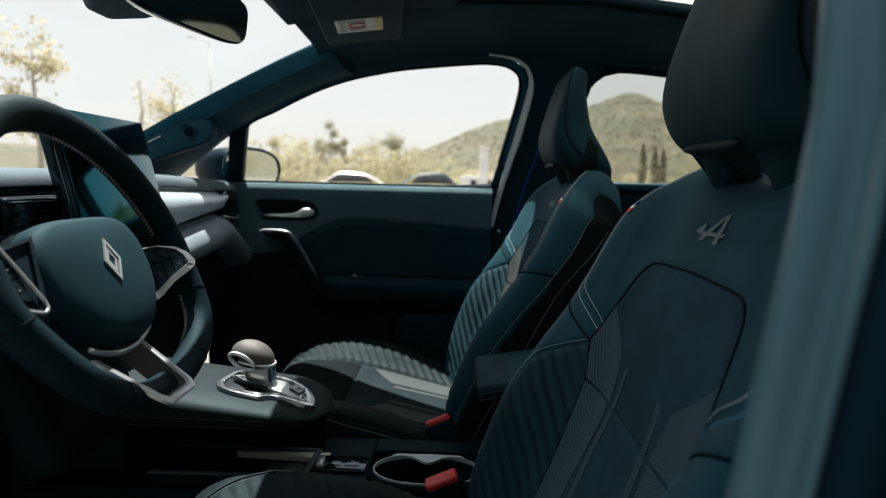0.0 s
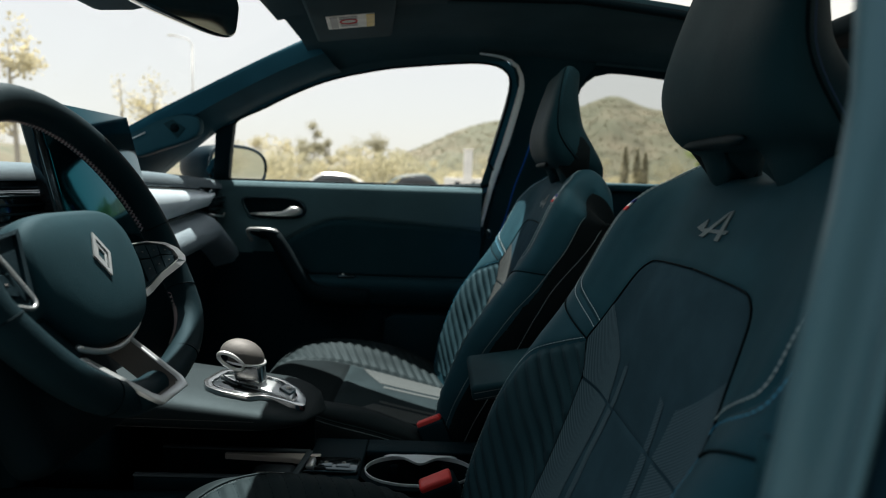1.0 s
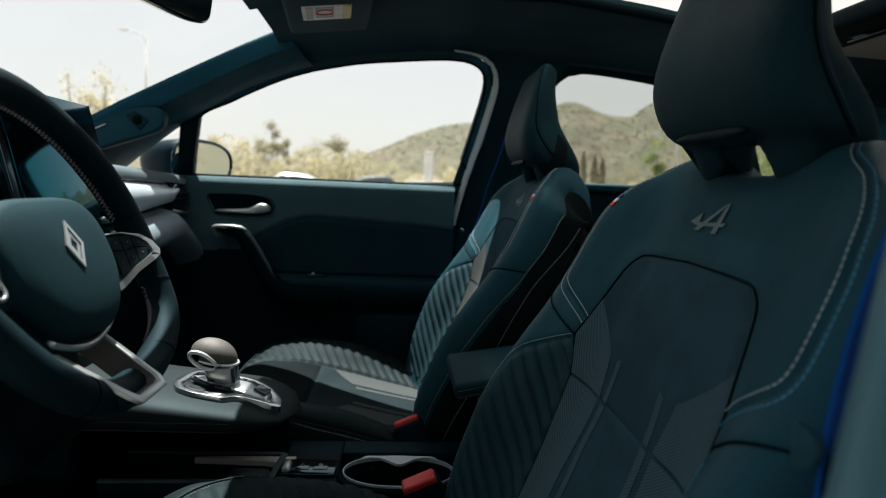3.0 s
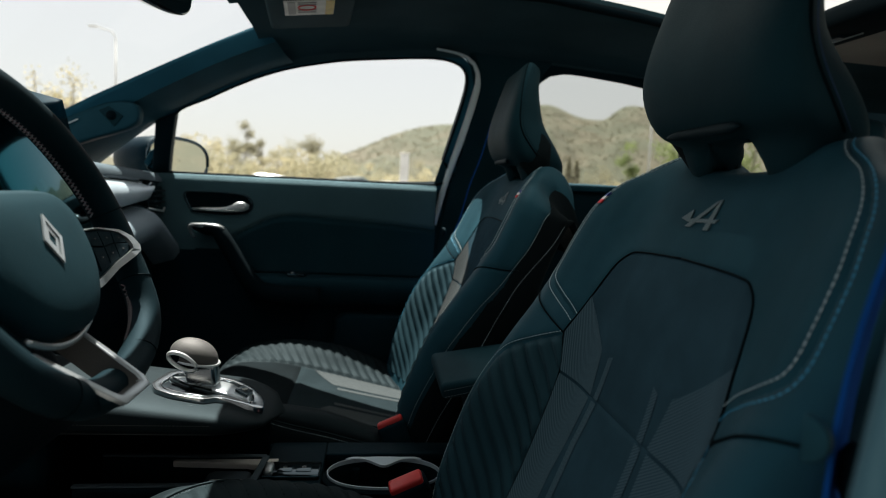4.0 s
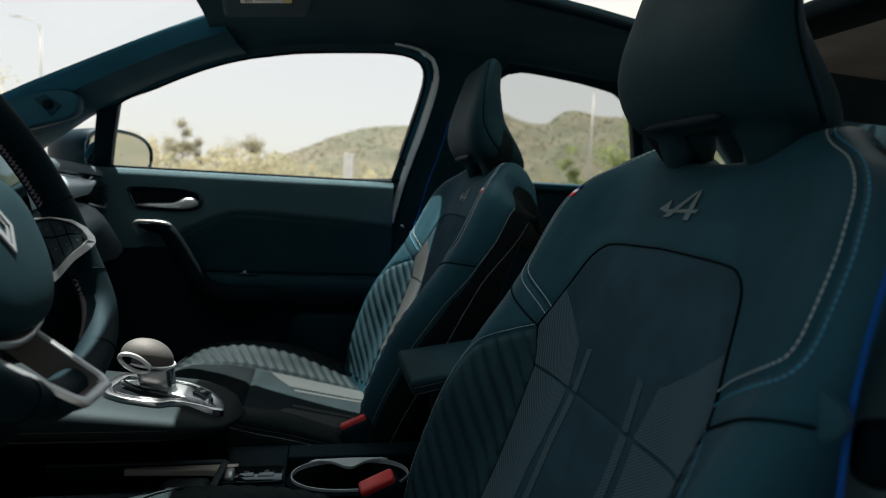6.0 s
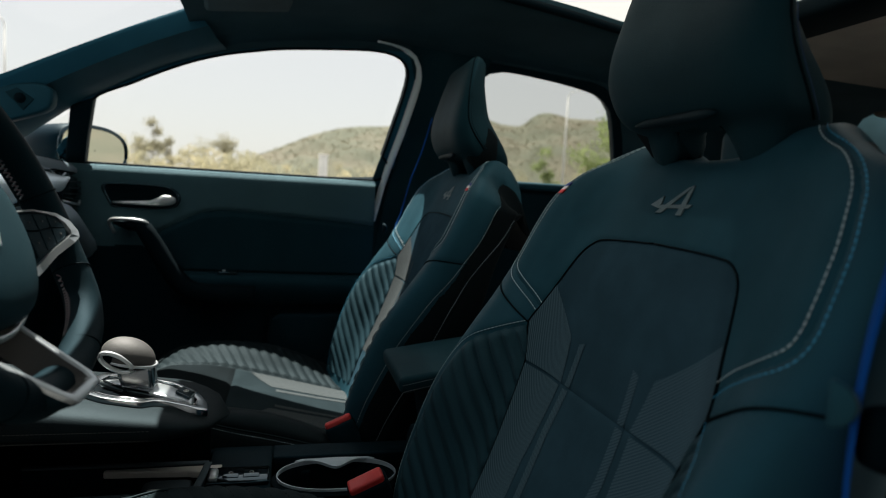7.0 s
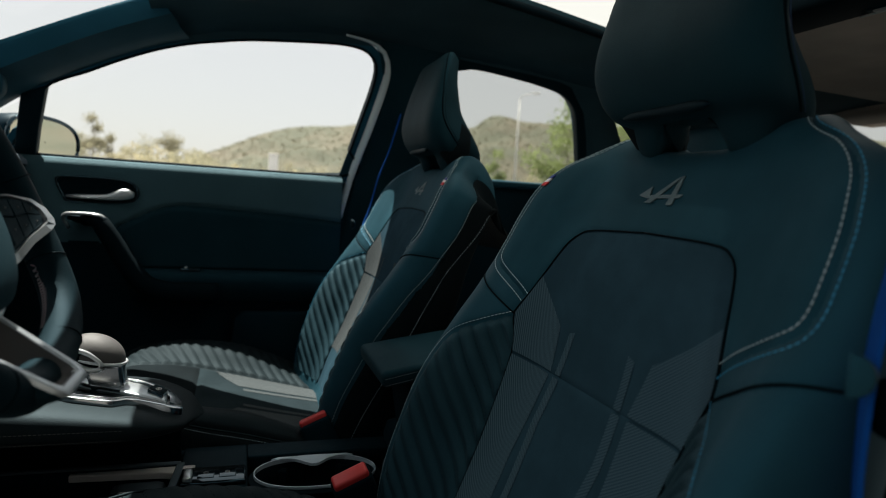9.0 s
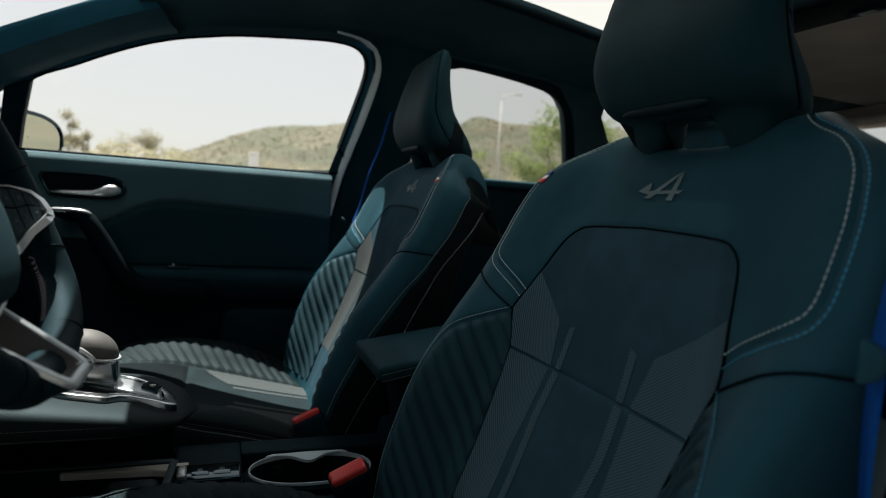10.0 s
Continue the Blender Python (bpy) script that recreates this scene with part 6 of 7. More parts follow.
# ---------------------------------------------------------------- seat belts
def belt(pts, name, label, guide):
    b = thing("seat_belt", label, "seat belt", pts[-1], "seat belts")
    ln = smooth_line(pts, 0.02)
    ax = np.array([0.743, 0.669, 0]) if pts[0][1] < 0 else np.array([0.165, 0.986, 0])
    nx = np.array([-ax[1], ax[0], 0])
    rows = [[p - ax * 0.023 - nx * 0.0012, p + ax * 0.023 - nx * 0.0012, p + ax * 0.023 + nx * 0.0012, p - ax * 0.023 + nx * 0.0012] for p in ln]
    part("webbing", loft(rows, True, True), BELT_B, b, "bright blue belt webbing", smooth=False)
    g = Vector(guide)
    face = Vector((-0.857, -0.514, 0))
    aside = Vector((0.514, -0.857, 0))
    t = g + aside * 0.020
    part("tongue", box(t.x, t.y, t.z - 0.006, 0.030, 0.022, 0.034, 0.008), RUBBER, b, "black belt tongue")
    c = g + face * 0.030 + aside * -0.003 + Vector((0, 0, 0.012))
    half = [c + aside * 0.0125 * math.cos(a) + Vector((0, 0, 0.0120 * math.sin(a))) for a in np.linspace(-1.62, 1.62, 18)]
    part("button", prism([tuple(p) for p in half], -face, 0.006, 0.0012), PLASTIC if g.y > 0 else LEATHER, b, "grey half-round stop")
    return b


belt([(-0.02, -0.70, 1.36), (-0.055, -0.675, 1.20), (-0.078, -0.655, 1.07), (-0.082, -0.650, 0.96), (-0.070, -0.652, 0.86), (-0.04, -0.66, 0.60), (-0.02, -0.67, 0.45)], "belt", "blue seat belt hanging beside the driver's seat", (-0.084, -0.648, 1.000))
belt([(-0.030, 0.655, 1.30), (-0.055, 0.645, 1.21), (-0.080, 0.640, 1.14), (-0.100, 0.636, 1.06), (-0.118, 0.632, 1.00), (-0.13, 0.63, 0.86), (-0.12, 0.64, 0.5)], "belt", "blue seat belt hanging on the passenger's pillar", (-0.122, 0.628, 1.005))

# ---------------------------------------------------------------- rear bench
bench = thing("rear_bench", "black rear bench seat with three headrests", "rear seat", (0.8, 0, 0.45))
rows = []
for y in np.linspace(-0.66, 0.66, 25):
    k = 0.012 * math.cos(y / 0.22 * math.pi)
    rows.append([(x - k * (0.6 < z < 1.0), y, z) for x, z in ((0.66, 0.66), (0.70, 0.72), (0.76, 0.85), (0.80, 0.97), (0.83, 1.06), (0.86, 1.085), (0.91, 1.08), (0.93, 1.03), (0.93, 0.6))])
part("backrest", loft(rows), LEATHER, bench, "black backrest")
part("cushion", box(0.50, 0, 0.63, 0.44, 1.3, 0.16, 0.05, None, 4), LEATHER, bench, "black cushion")
for y in (-0.42, 0.0, 0.42):
    part("headrest", box(0.76 if y else 0.84, y, 1.225 if y else 1.13, 0.08, 0.21, 0.20, 0.03, None, 4), LEATHER, bench, "black rear headrest")
shelf = thing("parcel_shelf", "black parcel shelf behind the rear bench", "parcel shelf", (1.25, 0, 1.02))
part("board", box(1.26, 0, 1.03, 0.64, 1.36, 0.02, 0.006), CARPET, shelf)

# ---------------------------------------------------------------- passenger's front door
door = thing("door_1", "black passenger door trim with silver handle, closed", "car door", (-0.53, 0.72, 0.45), kind="structure")
DOOR = shape([(0.42, 0.70), (0.60, 0.702), (0.75, 0.708), (0.88, 0.714), (0.95, 0.716), (1.04, 0.714), (1.09, 0.715), (1.110, 0.717), (1.122, 0.721), (1.129, 0.728)])


def door_fn(a, v):
    return a, DOOR(v)[..., 0] + 0 * a, v + 0 * a


CURVE = [(-0.712, 0.955), (-0.69, 0.972), (-0.655, 0.995), (-0.60, 1.024), (-0.565, 1.034), (-0.52, 1.038), (-0.42, 1.033), (-0.30, 1.027), (-0.20, 1.020), (-0.15, 1.015)]
cl = [tuple(p) for p in smooth_line(CURVE, 0.012)]
inner_poly = cl + [(-0.145, 0.885), (-0.62, 0.885), (-0.66, 0.91)]


def door_relief(A, V, d):
    ins = inside(inner_poly, A, V)
    return np.where(ins, 0.006 * np.clip(d / 0.012, 0, 1), 0)


got = upholstery(door_fn, -0.94, -0.158, 0.42, 1.129, 0.0042, [cl], [("lower", [(-0.95, 0.41), (-0.95, 0.93), (-0.72, 0.945), (-0.655, 0.888), (-0.10, 0.888), (-0.10, 0.41)]), ("inner", inner_poly)], "skin", door_relief, 0.006, 0.005)
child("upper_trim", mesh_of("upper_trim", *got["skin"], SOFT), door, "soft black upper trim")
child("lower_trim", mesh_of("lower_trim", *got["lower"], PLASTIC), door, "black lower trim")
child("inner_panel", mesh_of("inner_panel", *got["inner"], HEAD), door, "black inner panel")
part("sill", thick(loft([[(x, 0.729, 1.1290), (x, 0.748, 1.1335), (x, 0.780, 1.1340)] for x in np.linspace(-0.94, -0.158, 12)]), 0.004), SOFT, door, "window sill trim")
part("sill_seal", tube([(x, 0.762, 1.1345) for x in np.linspace(-0.86, -0.160, 12)], 0.005, segs=8), RUBBER, door, "black sill seal")
# opening handle in its recess
rec = smooth_line([(-0.805, 1.084), (-0.770, 1.090), (-0.700, 1.090), (-0.655, 1.084), (-0.638, 1.064), (-0.648, 1.042), (-0.69, 1.034), (-0.775, 1.034), (-0.790, 1.045)], 0.008, True)
c_ = rec.mean(0)


def dy(x, z, off):
    return (x, float(DOOR(np.array(z))[0]) + off, z)


hb_ = part("handle_bezel", loft([[dy(x, z, o) for x, z in c_ + (rec - c_) * s] for s, o in ((1.06, 0.003), (1.03, -0.006), (0.96, -0.005), (0.93, 0.012))], False, True), PIANO, door, "gloss black handle bezel")
part("recess", loft([[dy(x, z, o) for x, z in c_ + (rec - c_) * s] for s, o in ((0.97, -0.0045), (0.90, -0.0030), (0.02, -0.0025))], False, True), RUBBER, hb_, "dark handle recess")
part("handle", loft([[dy(x, zc + h * math.sin(t), -0.008 + y0 + 0.006 * math.cos(t)) for t in np.linspace(0, 2 * math.pi, 14, endpoint=False)] for x, zc, h, y0 in
     ((-0.785, 1.0455, 0.0025, 0.004), (-0.76, 1.046, 0.0045, 0.0), (-0.73, 1.0465, 0.0055, -0.002), (-0.70, 1.0475, 0.007, -0.004), (-0.685, 1.051, 0.0105, -0.006), (-0.670, 1.055, 0.0135, -0.007), (-0.655, 1.056, 0.012, -0.006), (-0.644, 1.056, 0.006, -0.002))], True, True), SILVER, door, "satin silver opening handle")
# pull grip: from the silver cap down and back into the armrest
g = smooth_line([(-0.742, 0.668, 1.000), (-0.712, 0.660, 0.996), (-0.692, 0.654, 0.972), (-0.662, 0.648, 0.925), (-0.630, 0.642, 0.878), (-0.600, 0.640, 0.850), (-0.55, 0.640, 0.838), (-0.45, 0.642, 0.835)], 0.012)
gr = part("pull_grip", tube(g, [float(np.interp(i / len(g), [0, 0.1, 0.3, 0.6, 1], [0.014, 0.020, 0.022, 0.024, 0.026])) for i in range(len(g))], segs=14, squash=(0.8, 1.0)), RUBBER, door, "black pull grip")
cap = smooth_line([(-0.772, 0.682, 0.975), (-0.780, 0.672, 0.995), (-0.776, 0.662, 1.006), (-0.75, 0.654, 1.009), (-0.715, 0.648, 1.008), (-0.696, 0.650, 1.002), (-0.700, 0.654, 0.990)], 0.006)
part("grip_cap", tube(cap, 0.0042, segs=8), SILVER, gr, "satin silver grip edge")
part("grip_top", prism([(-0.776, 0.672, 0.996), (-0.772, 0.660, 1.004), (-0.704, 0.652, 1.004), (-0.704, 0.66, 0.985), (-0.74, 0.675, 0.980)], (0, 1, 0), 0.04, 0.005), PLASTIC, gr, "black grip mount")
# armrest shelf with a tray
sh = []
for x in np.linspace(-0.655, -0.175, 26):
    e = min(1.0, max(0.0, (x + 0.655) / 0.06))
    d_ = 0.072 * math.sqrt(e)
    sh.append([(x, 0.716, 0.885), (x, 0.716 - d_ * 0.85, 0.884), (x, 0.716 - d_, 0.876), (x, 0.716 - d_, 0.862), (x, 0.716 - d_ * 0.9, 0.846), (x, 0.716 - d_ * 0.55, 0.815), (x, 0.712, 0.800)])
shelf_ = part("armrest", loft(sh), GRIP, door, "soft black door armrest")
part("window_switch", box(-0.515, 0.672, 0.888, 0.045, 0.030, 0.008, 0.003), PIANO, shelf_, "black window switch")
part("switch_tip", box(-0.525, 0.668, 0.893, 0.006, 0.012, 0.004, 0.001), SILVER, shelf_, "small silver switch edge")
part("pocket", prism([(-0.435, 0.66, 0.45), (-0.415, 0.66, 0.775), (-0.39, 0.66, 0.790), (-0.19, 0.66, 0.790), (-0.18, 0.66, 0.45)], (0, 1, 0), 0.05, 0.010), PLASTIC, door, "dark door pocket")
part("outer_skin", prism([(-0.98, 0.80, 0.40), (-0.98, 0.80, 1.10), (-0.16, 0.80, 1.12), (-0.20, 0.80, 0.40)], (0, 1, 0), 0.02), PAINT, door, "dark blue outer door skin")

# ---------------------------------------------------------------- door mirror outside
om = thing("door_mirror", "dark blue door mirror outside the passenger window", "door mirror", (-0.92, 0.9, 1.1))
OM = Matrix.Translation((-0.925, 0.955, 1.172)) @ Euler((0, 0, radians(-28))).to_matrix().to_4x4()
rows = []
for s, w in ((0.08, -0.178), (0.34, -0.165), (0.60, -0.135), (0.82, -0.09), (0.96, -0.04), (1.0, 0.01), (0.98, 0.035), (0.93, 0.042)):
    ring = []
    for k in range(36):
        t = 2 * math.pi * k / 36
        c, q = math.cos(t), math.sin(t)
        ring.append(tuple(OM @ Vector((w, 0.118 * s * math.copysign(abs(c) ** 0.7, c), 0.066 * s * math.copysign(abs(q) ** 0.75, q) * (1.0 - 0.12 * c)))))
    rows.append(ring)
part("housing", loft(rows, True, True), PAINT, om, "dark blue mirror housing")
part("mirror_glass", loft([[tuple(OM @ Vector((0.0435, 0.106 * s * math.copysign(abs(math.cos(t)) ** 0.7, math.cos(t)), 0.057 * s * math.copysign(abs(math.sin(t)) ** 0.75, math.sin(t)) * (1 - 0.12 * math.cos(t)))))
     for t in np.linspace(0, 2 * math.pi, 36, endpoint=False)] for s in (1.0, 0.5, 0.02)], False, True), MIRROR, om, "mirror glass")
rim_ = [tuple(OM @ Vector((0.043, 0.112 * math.copysign(abs(math.cos(t)) ** 0.7, math.cos(t)), 0.062 * math.copysign(abs(math.sin(t)) ** 0.75, math.sin(t)) * (1 - 0.12 * math.cos(t))))) for t in np.linspace(0, 2 * math.pi, 48, endpoint=False)]
part("rim", tube(rim_, 0.0055, True, 8), PIANO, om, "black rim round the glass")
part("foot", tube([(-0.95, 0.80, 1.10), (-0.94, 0.86, 1.12), (-0.93, 0.91, 1.14)], [0.028, 0.024, 0.022], segs=14), PAINT, om, "mirror foot")
part("outer_sill", box(-0.55, 0.80, 1.105, 0.9, 0.03, 0.02, 0.006), RUBBER, door, "black outer sill strip")
part("bonnet", thick(loft([[(x, y, 1.03 - 0.10 * k - 0.05 * (y / 0.7) ** 2) for y in np.linspace(-0.74, 0.74, 9)] for x, k in ((-1.48, 0.0), (-1.7, 0.25), (-2.0, 0.8), (-2.25, 1.6))]), 0.004), PAINT, shell, "dark blue bonnet")

# ---------------------------------------------------------------- outside
def toward(az, dist, height=0.0):
    """A place outside at an angle (to the left of +y) and distance from the car."""
    a = radians(az)
    return -0.3 - dist * math.sin(a), -0.92 + dist * math.cos(a), height


ASPHALT = material("pale_dusty_asphalt", (0.185, 0.178, 0.168), 0.95, scale=40, bump=0.4, grain=0.4, patch=0.15, vary=0.25)
HILL = material("dry_scrub_hillside", (0.150, 0.126, 0.090), 1.0, scale=0.12, grain=0.6, patch=0.025, vary=0.3, second=(0.088, 0.095, 0.066))
BARK = material("grey_brown_bark", (0.40, 0.37, 0.31), 0.95, scale=30, bump=0.6, grain=0.5)
# colours of the far leaves and scrub: paled and dulled for distance haze
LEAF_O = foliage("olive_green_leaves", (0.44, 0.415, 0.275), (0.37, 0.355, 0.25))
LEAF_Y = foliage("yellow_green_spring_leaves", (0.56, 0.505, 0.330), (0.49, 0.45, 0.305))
LEAF_D = foliage("haze_paled_dark_leaves", (0.40, 0.375, 0.265), (0.33, 0.315, 0.225))
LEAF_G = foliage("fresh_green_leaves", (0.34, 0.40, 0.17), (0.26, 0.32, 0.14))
SCRUB = foliage("hazed_olive_scrub", (0.185, 0.172, 0.118), (0.160, 0.154, 0.106))
WHITE = material("white_painted_wall", (0.84, 0.83, 0.80), 0.8, scale=8, bump=0.2, patch=0.8)
STEEL = material("galvanised_steel", (0.66, 0.66, 0.64), 0.6, 0.0, scale=30, patch=2)
CAR_W = material("silver_car_paint", (0.62, 0.63, 0.64), 0.3, 0.3, coat=0.6, patch=1)
CAR_D = material("dark_teal_car_paint", (0.045, 0.075, 0.085), 0.55, 0.0, spec=0.2, patch=1)
CAR_G = material("dark_car_glass", (0.02, 0.025, 0.03), 0.08, coat=0.3, patch=1)

ground = thing("ground", "pale dusty car park ground reaching to the hills", "ground", kind="structure")
rows = []
for r in (0.0, 3, 8, 20, 50, 120, 300, 800, 2500):
    rows.append([(-0.3 + max(r, 0.01) * math.cos(t), max(r, 0.01) * math.sin(t), 0.0) for t in np.linspace(0, 2 * math.pi, 48, endpoint=False)])
part("surface", loft(rows, False, True), ASPHALT, ground)


# unseen wall, added to cut the sky light on the driver's side
WALL = material("dark_grey_light_block", (0.060, 0.064, 0.068), 0.9, scale=30, bump=0.4, grain=0.4, patch=0.5, vary=0.2)
wall_s = thing("shade_wall_south", "unseen dark wall added to dim light on the driver's side", "wall", (0, -4.6, 0), kind="structure")
part("wall_body", box(0.5, -4.6, 2.7, 16.0, 0.30, 5.4, 0.02), WALL, wall_s)
part("coping", box(0.5, -4.6, 5.45, 16.1, 0.40, 0.10, 0.02), WALL, wall_s, "flat coping")


# hills: skyline height in degrees by angle
RIDGE = shape([(-180, 2.0), (-120, 2.5), (-80, 4.5), (-55, 6.5), (-40, 7.6), (-29, 7.65), (-25.7, 7.65), (-21.6, 7.7), (-20.9, 7.1), (-19.3, 6.9), (-18, 7.2), (-15.5, 8.1), (-12.5, 7.2), (-8, 6.15), (-4.9, 5.9), (-2.9, 5.4), (-1.1, 4.7), (0.2, 4.1), (2.7, 2.9), (5, 1.8), (9, 1.2),
               (16, 1.0), (25, 1.6), (35, 2.0), (50, 2.2), (80, 2.0), (180, 2.0)])
hills = thing("hills", "dry scrub-covered hills behind the car park", "hills", kind="structure")
az = np.concatenate([np.linspace(-179, -60, 60), np.linspace(-59, 40, 260), np.linspace(41, 179, 70)])
rows = []
levels = np.linspace(0, 1, 26)
for k in levels:
    row = []
    for a in az:
        top = math.tan(radians(float(RIDGE(np.array(a))[0]))) * 620 + 1.1
        d = 430 + 190 * k
        n = noise.fractal(Vector((a * 0.35, k * 5.0, 1.7)), 1.0, 2.0, 5)
        h = top * (k ** 0.85) + n * 7.0 * math.sin(math.pi * min(1.0, k * 1.02)) + (0.8 * n if k == 1 else 0)
        row.append(toward(a, d, h))
    rows.append(row)
back_row = [toward(a, 900, 0) for a in az]
part("slope", loft(rows + [back_row]), HILL, hills)
# scrub on the slopes
rng = np.random.default_rng(5)


def leaf_mesh(centres, sizes, rng_, flat=0.6):
    """Many small bent leaves, two faces each."""
    v, f = [], []
    for c, s in zip(centres, sizes):
        u = rng_.normal(size=3)
        u /= np.linalg.norm(u)
        w = np.cross(u, rng_.normal(size=3))
        w /= np.linalg.norm(w)
        n = np.cross(u, w)
        b = len(v)
        v += [c - u * s, c + w * s * flat + n * s * 0.2, c + u * s, c - w * s * flat + n * s * 0.2]
        f += [(b, b + 1, b + 2), (b, b + 2, b + 3)]
    return v, f


cs, ss = [], []
for _ in range(3400):
    a = rng.uniform(-34, 4)
    k = rng.uniform(0.02, 0.97) ** 0.8
    top = math.tan(radians(float(RIDGE(np.array(a))[0]))) * 620 + 1.1
    n = noise.fractal(Vector((a * 0.35, k * 5.0, 1.7)), 1.0, 2.0, 5)
    p = np.array(toward(a, 430 + 190 * k, top * (k ** 0.85) + n * 7.0 * math.sin(math.pi * min(1.0, k * 1.02))))
    for _ in range(3):
        cs.append(p + rng.normal(size=3) * (1.4, 1.4, 0.7))
        ss.append(rng.uniform(0.5, 1.3))
v, f = leaf_mesh(cs, ss, rng)
child("scrub", mesh_of("scrub", v, f, SCRUB, False), hills, "scattered olive scrub", "stuff")


def tree(az_, dist, height, spread, mat, seed, label, trunk=0.16, low=0.25, leaves=900, lean=0.0):
    """A tapered trunk with limbs and a crown of small leaves in uneven clumps."""
    rg = np.random.default_rng(seed)
    x, y, _ = toward(az_, dist)
    t = thing("tree", label, "tree", (x, y, 0), "trees")
    base = np.array([x, y, 0.0])
    bm = bmesh.new()
    tips = []

    def limb(p, q, r0, r1):
        pts = [p + (q - p) * s + rg.normal(size=3) * 0.02 * np.linalg.norm(q - p) * (0 < s < 1) for s in np.linspace(0, 1, 5)]
        b2 = tube(pts, np.linspace(r0, r1, 5), segs=6)
        me = bpy.data.meshes.new("tmp")
        b2.to_mesh(me)
        b2.free()
        bm.from_mesh(me)
        bpy.data.meshes.remove(me)

    top = base + np.array([lean, 0, height * 0.86])
    limb(base, top, trunk * height / 9, trunk * 0.25 * height / 9)
    for k in range(9):
        s = rg.uniform(low, 0.95)
        p = base + (top - base) * s
        ang = rg.uniform(0, 2 * math.pi)
        ln = spread * rg.uniform(0.5, 1.0) * (1.15 - 0.6 * s)
        q = p + np.array([math.cos(ang) * ln, math.sin(ang) * ln, ln * rg.uniform(0.4, 0.9)])
        limb(p, q, trunk * 0.4 * height / 9, trunk * 0.08 * height / 9)
        tips += [p + (q - p) * rg.uniform(0.5, 1.05) for _ in range(4)]
    tips += [top + rg.normal(size=3) * spread * 0.15 for _ in range(4)]
    part("trunk", bm, BARK, t, "grey-brown trunk and limbs")
    cs_, ss_ = [], []
    for _ in range(leaves * 3):
        c = tips[rg.integers(len(tips))]
        cs_.append(c + rg.normal(size=3) * spread * np.array([0.17, 0.17, 0.14]))
        ss_.append(rg.uniform(0.05, 0.15) * height / 8)
    v_, f_ = leaf_mesh(cs_, ss_, rg)
    child("crown", mesh_of("crown", v_, f_, mat, False), t, "loose uneven crown of leaves", "stuff")


def height_at(el, dist):
    return 1.12 + math.tan(radians(el)) * dist


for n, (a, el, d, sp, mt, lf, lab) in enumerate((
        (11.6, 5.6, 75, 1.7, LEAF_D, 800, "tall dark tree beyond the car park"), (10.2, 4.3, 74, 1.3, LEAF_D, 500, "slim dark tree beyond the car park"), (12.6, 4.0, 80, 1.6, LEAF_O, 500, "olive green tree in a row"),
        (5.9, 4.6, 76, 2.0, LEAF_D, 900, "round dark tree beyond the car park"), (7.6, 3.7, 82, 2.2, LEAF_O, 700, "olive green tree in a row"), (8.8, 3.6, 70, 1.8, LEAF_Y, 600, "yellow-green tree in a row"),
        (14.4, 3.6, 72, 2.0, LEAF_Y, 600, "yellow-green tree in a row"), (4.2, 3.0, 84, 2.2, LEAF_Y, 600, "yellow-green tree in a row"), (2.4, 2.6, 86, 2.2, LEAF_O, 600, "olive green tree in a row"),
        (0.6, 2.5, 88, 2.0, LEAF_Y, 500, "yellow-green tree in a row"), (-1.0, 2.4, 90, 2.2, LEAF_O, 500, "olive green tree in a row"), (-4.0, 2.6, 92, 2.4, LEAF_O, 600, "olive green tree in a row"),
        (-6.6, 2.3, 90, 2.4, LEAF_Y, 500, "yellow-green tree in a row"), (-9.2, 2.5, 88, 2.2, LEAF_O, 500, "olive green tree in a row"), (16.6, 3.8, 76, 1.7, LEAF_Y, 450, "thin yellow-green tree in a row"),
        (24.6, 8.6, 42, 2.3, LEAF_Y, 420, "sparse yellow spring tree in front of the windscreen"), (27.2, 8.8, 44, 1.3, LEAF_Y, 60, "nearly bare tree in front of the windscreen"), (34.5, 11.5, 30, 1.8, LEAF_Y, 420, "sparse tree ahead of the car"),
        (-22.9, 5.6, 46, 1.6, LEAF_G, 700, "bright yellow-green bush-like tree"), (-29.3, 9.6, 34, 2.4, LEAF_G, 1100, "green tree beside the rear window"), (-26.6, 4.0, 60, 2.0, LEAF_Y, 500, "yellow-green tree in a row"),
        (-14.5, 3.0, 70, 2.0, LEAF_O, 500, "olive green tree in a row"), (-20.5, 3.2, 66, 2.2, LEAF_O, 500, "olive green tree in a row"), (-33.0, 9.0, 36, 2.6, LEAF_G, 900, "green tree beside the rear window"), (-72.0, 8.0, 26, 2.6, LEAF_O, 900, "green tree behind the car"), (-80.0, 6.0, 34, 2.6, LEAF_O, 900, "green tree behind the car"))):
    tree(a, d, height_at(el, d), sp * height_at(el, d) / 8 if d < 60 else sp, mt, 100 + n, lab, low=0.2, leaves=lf)
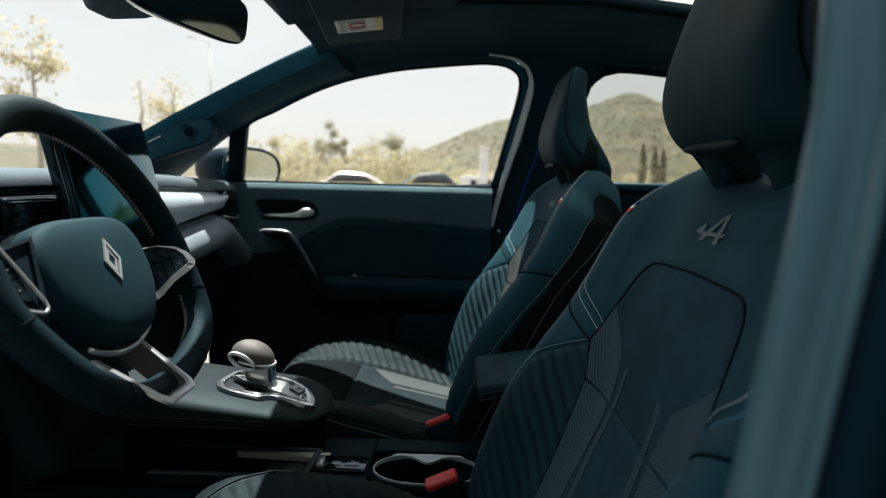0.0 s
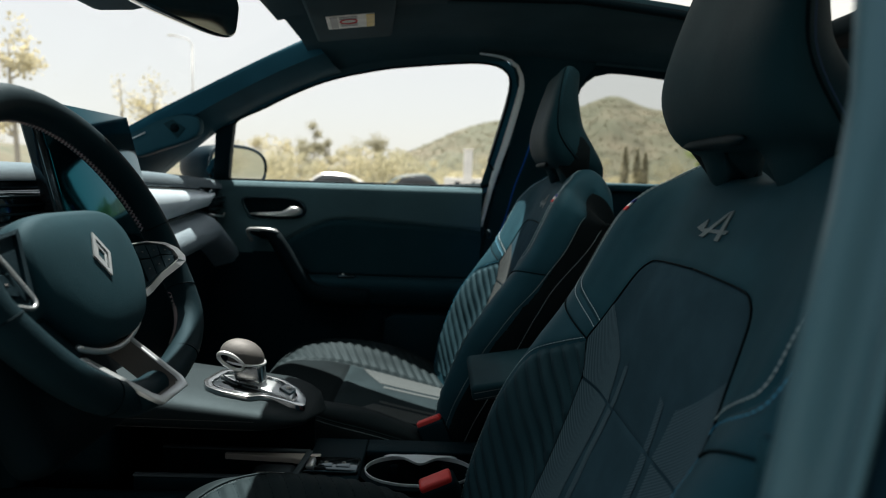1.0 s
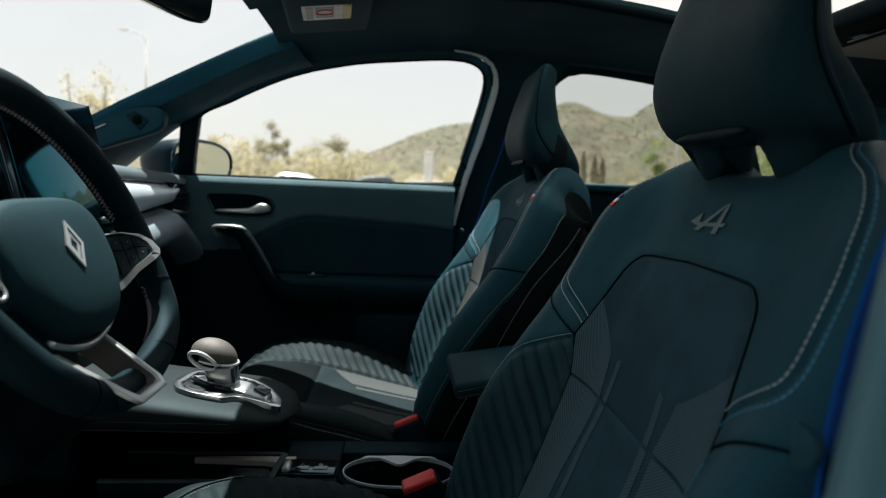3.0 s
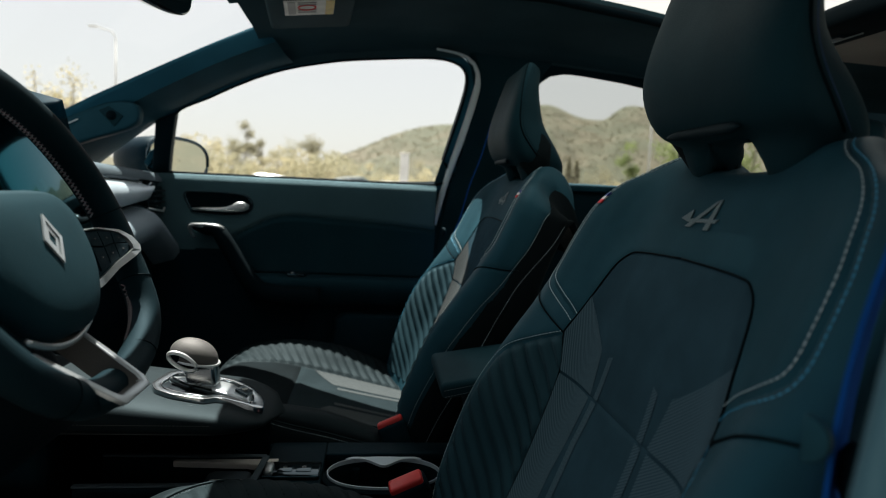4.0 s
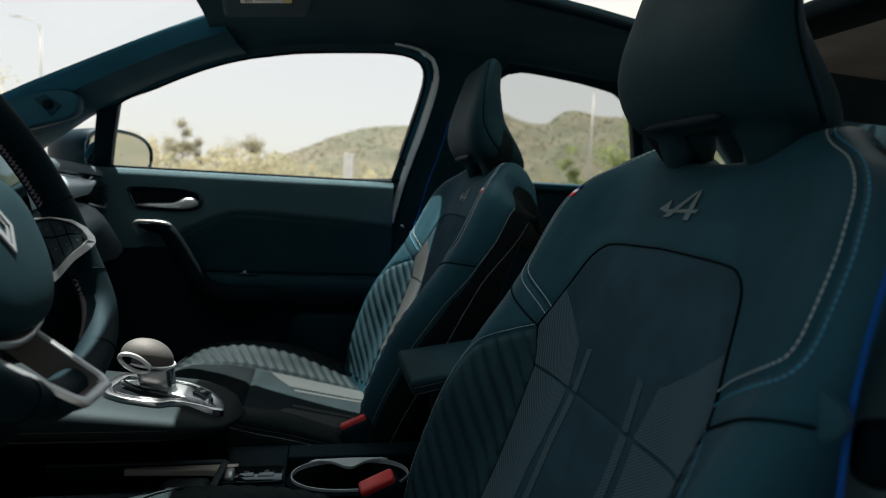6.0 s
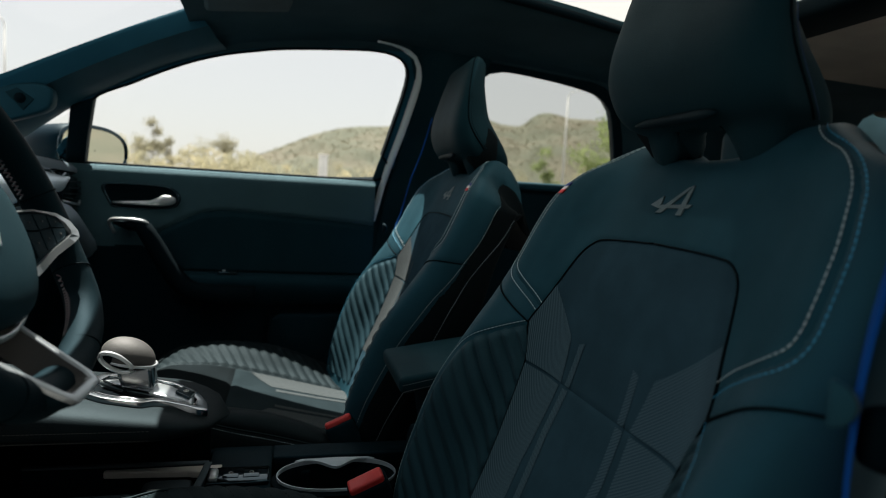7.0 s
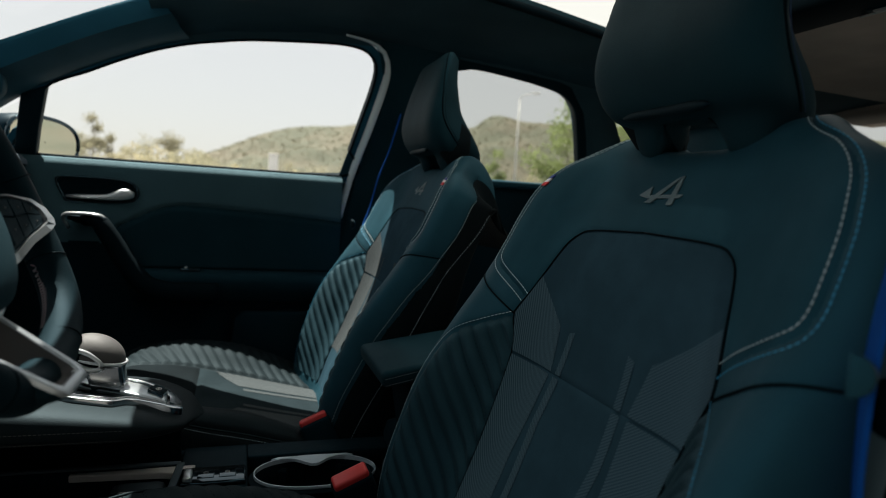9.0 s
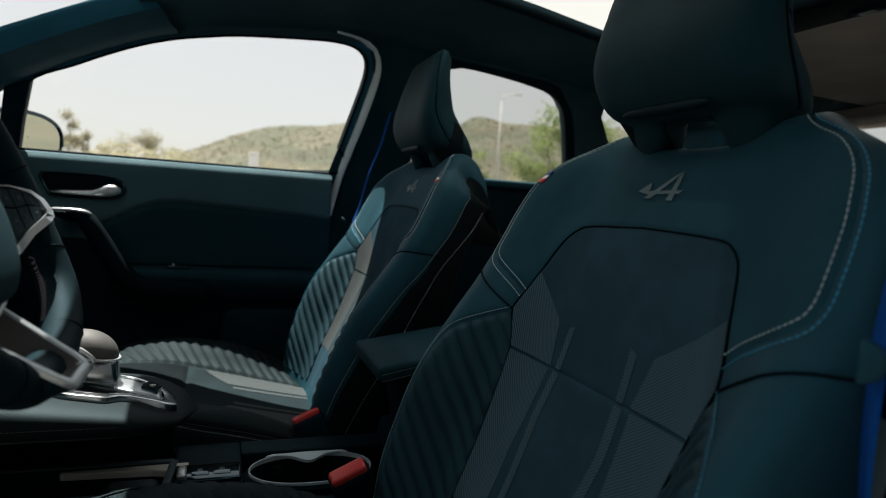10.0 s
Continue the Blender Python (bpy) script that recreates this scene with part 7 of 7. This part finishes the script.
# slim cypresses
for n, (a, el, d) in enumerate(((-16.7, 3.8, 60), (-17.7, 3.6, 62), (-18.4, 3.3, 62))):
    x, y, _ = toward(a, d)
    h = height_at(el, d)
    t = thing("cypress", "slim dark cypress tree", "tree", (x, y, 0), "cypresses")
    part("trunk", tube([(x, y, 0), (x, y, h * 0.9)], [0.08, 0.02], segs=6), BARK, t)
    rg = np.random.default_rng(40 + n)
    zz = rg.uniform(0.1, 1, 700)
    rr = 0.42 * np.sin(math.pi * np.clip(zz * 0.85 + 0.12, 0, 1)) * rg.uniform(0.6, 1, 700)
    aa = rg.uniform(0, 6.28, 700)
    v, f = leaf_mesh(np.stack([x + rr * np.cos(aa), y + rr * np.sin(aa), zz * h], 1), rg.uniform(0.08, 0.18, 700), rg)
    child("crown", mesh_of("crown", v, f, LEAF_D, False), t, "narrow dark crown", "stuff")
# undergrowth along the edge of the car park: soft, uneven masses of bushes
hedge = thing("undergrowth", "yellow and olive undergrowth along the car park", "bushes", toward(0, 75), kind="stuff")
for mt, seed, lab in ((LEAF_Y, 3, "yellow-green leaves"), (LEAF_O, 4, "olive leaves")):
    rg = np.random.default_rng(seed)
    cs, ss = [], []
    while len(cs) < 36000:
        # one bush: a lumpy clump of leaves
        a, d = rg.uniform(-36, 20), rg.uniform(60, 95)
        lim = 4.1 + 1.9 * noise.noise(Vector((a * 0.35, 3.3 + seed, 0))) + 0.8 * noise.noise(Vector((a * 1.3, 9.3, seed)))
        if a < 2.0:
            lim *= 0.6
        r = rg.uniform(0.5, 1.3)
        c = np.array(toward(a, d, max(r * 0.6, rg.uniform(0.1, 1.0) * lim - r * 0.4)))
        k = int(70 * r)
        off = rg.normal(size=(k, 3))
        off /= np.linalg.norm(off, axis=1, keepdims=True)
        off *= r * rg.uniform(0.4, 1.0, (k, 1)) ** 0.5 * np.array([1.0, 1.0, 0.8])
        q = c + off
        q[:, 2] = np.abs(q[:, 2])
        cs += list(q)
        ss += list(rg.uniform(0.08, 0.20, k))
    v, f = leaf_mesh(cs, ss, rg)
    child("leaves", mesh_of("leaves", v, f, mt, False), hedge, lab, "stuff")


def lamp_post(a, d, h, arm_dir, label):
    x, y, _ = toward(a, d)
    p = thing("street_lamp", label, "street lamp", (x, y, 0), "street lamps")
    part("mast", tube([(x, y, 0), (x, y, h * 0.5), (x, y, h)], [0.10, 0.08, 0.05], segs=10), STEEL, p, "grey steel mast")
    part("arm", tube(smooth_line([(x, y, h - 0.02), (x + 0.25 * arm_dir, y, h + 0.35), (x + 1.1 * arm_dir, y, h + 0.6)], 0.1), 0.035, segs=8), STEEL, p, "curved arm")
    part("head", box(x + 1.35 * arm_dir, y, h + 0.62, 0.6, 0.25, 0.10, 0.03), STEEL, p, "flat lamp head")


lamp_post(-24.6, 48, height_at(9.6, 48), 1, "tall grey street lamp with one arm")
lamp_post(21.7, 46, height_at(10.8, 46), -1, "tall thin street lamp ahead of the car")
# white tower-like building and low walls far off
bl = thing("white_building", "small white building with a tower beyond the trees", "building", toward(-2.6, 56), "")
x, y, _ = toward(-2.6, 56)
part("tower", box(x, y, 2.1, 0.75, 0.75, 4.2, 0.03), WHITE, bl, "white tower")
part("tower_cap", box(x, y, 4.22, 0.9, 0.9, 0.12, 0.03), WHITE, bl, "white cap")
part("wall", box(x - 0.3, y + 1.2, 0.85, 3.6, 1.6, 1.7, 0.04), WHITE, bl, "low white wall")
for k in range(2):
    part("window", box(x - 0.9 + 1.4 * k, y + 0.39, 1.1, 0.5, 0.06, 0.5, 0.01), CAR_G, bl, "dark window")


def parked_car(a, d, length, height, mat, turn, label, roof=0.5):
    x, y, _ = toward(a, d)
    c = thing("car", label, "car", (x, y, 0), "parked cars")
    m = Matrix.Translation((x, y, 0)) @ Matrix.Rotation(radians(turn), 4, "Z")
    L, Hh, Wd = length / 2, height, 0.88
    prof = smooth_line([(-L, 0.45), (-L * 0.98, 0.75), (-L * 0.62, 0.92), (-L * 0.42, 0.98), (-L * 0.12, Hh * 0.97), (L * 0.18, Hh), (L * 0.55, Hh * 0.93), (L * 0.86, Hh * 0.68), (L * 0.97, 0.85), (L, 0.5)], 0.15)
    rows = []
    for s, sh in ((-1, 0.94), (-0.86, 1.0), (0, 1.0), (0.86, 1.0), (1, 0.94)):
        rows.append([tuple(m @ Vector((px * (0.98 if abs(s) == 1 else 1), s * Wd * (1 - 0.22 * max(0, pz - 0.95) / 0.6), pz * sh if pz > 0.9 else pz))) for px, pz in prof])
    bm = loft(rows)
    bl_ = part("body", bm, mat, c, "painted body")
    for s in (-1, 1):
        bm = prism([tuple(m @ Vector((px, s * (Wd * (1 - 0.22 * (pz - 0.95) / 0.6) + 0.012), pz))) for px, pz in ((-L * 0.36, 1.0), (-L * 0.1, Hh * 0.92), (L * 0.2, Hh * 0.95), (L * 0.5, Hh * 0.88), (L * 0.68, 1.0))], m.to_3x3() @ Vector((0, -s, 0)), 0.02)
        part("side_window", bm, CAR_G, bl_, "dark side window")
        for px in (-L * 0.62, L * 0.62):
            cc = m @ Vector((px, s * (Wd - 0.10), 0.33))
            dv = m.to_3x3() @ Vector((0, s, 0))
            w_ = part("wheel", tube([tuple(cc - dv * 0.1), tuple(cc + dv * 0.1)], 0.33, segs=20), RUBBER, c, "wheel")
            part("rim", tube([tuple(cc + dv * 0.10), tuple(cc + dv * 0.115)], 0.21, segs=16), STEEL, w_, "rim")
        part("side_skirt", prism([tuple(m @ Vector((px, s * Wd * 0.99, pz))) for px, pz in ((-L * 0.98, 0.35), (-L * 0.98, 0.75), (L * 0.98, 0.8), (L * 0.98, 0.35))], m.to_3x3() @ Vector((0, -s, 0)), 0.05), mat, c, "lower side")


parked_car(10.3, 32, 4.5, 1.50, CAR_W, 6, "silver parked car seen over the window sill")
parked_car(1.5, 33, 4.4, 1.60, CAR_D, 186, "dark teal parked estate car")
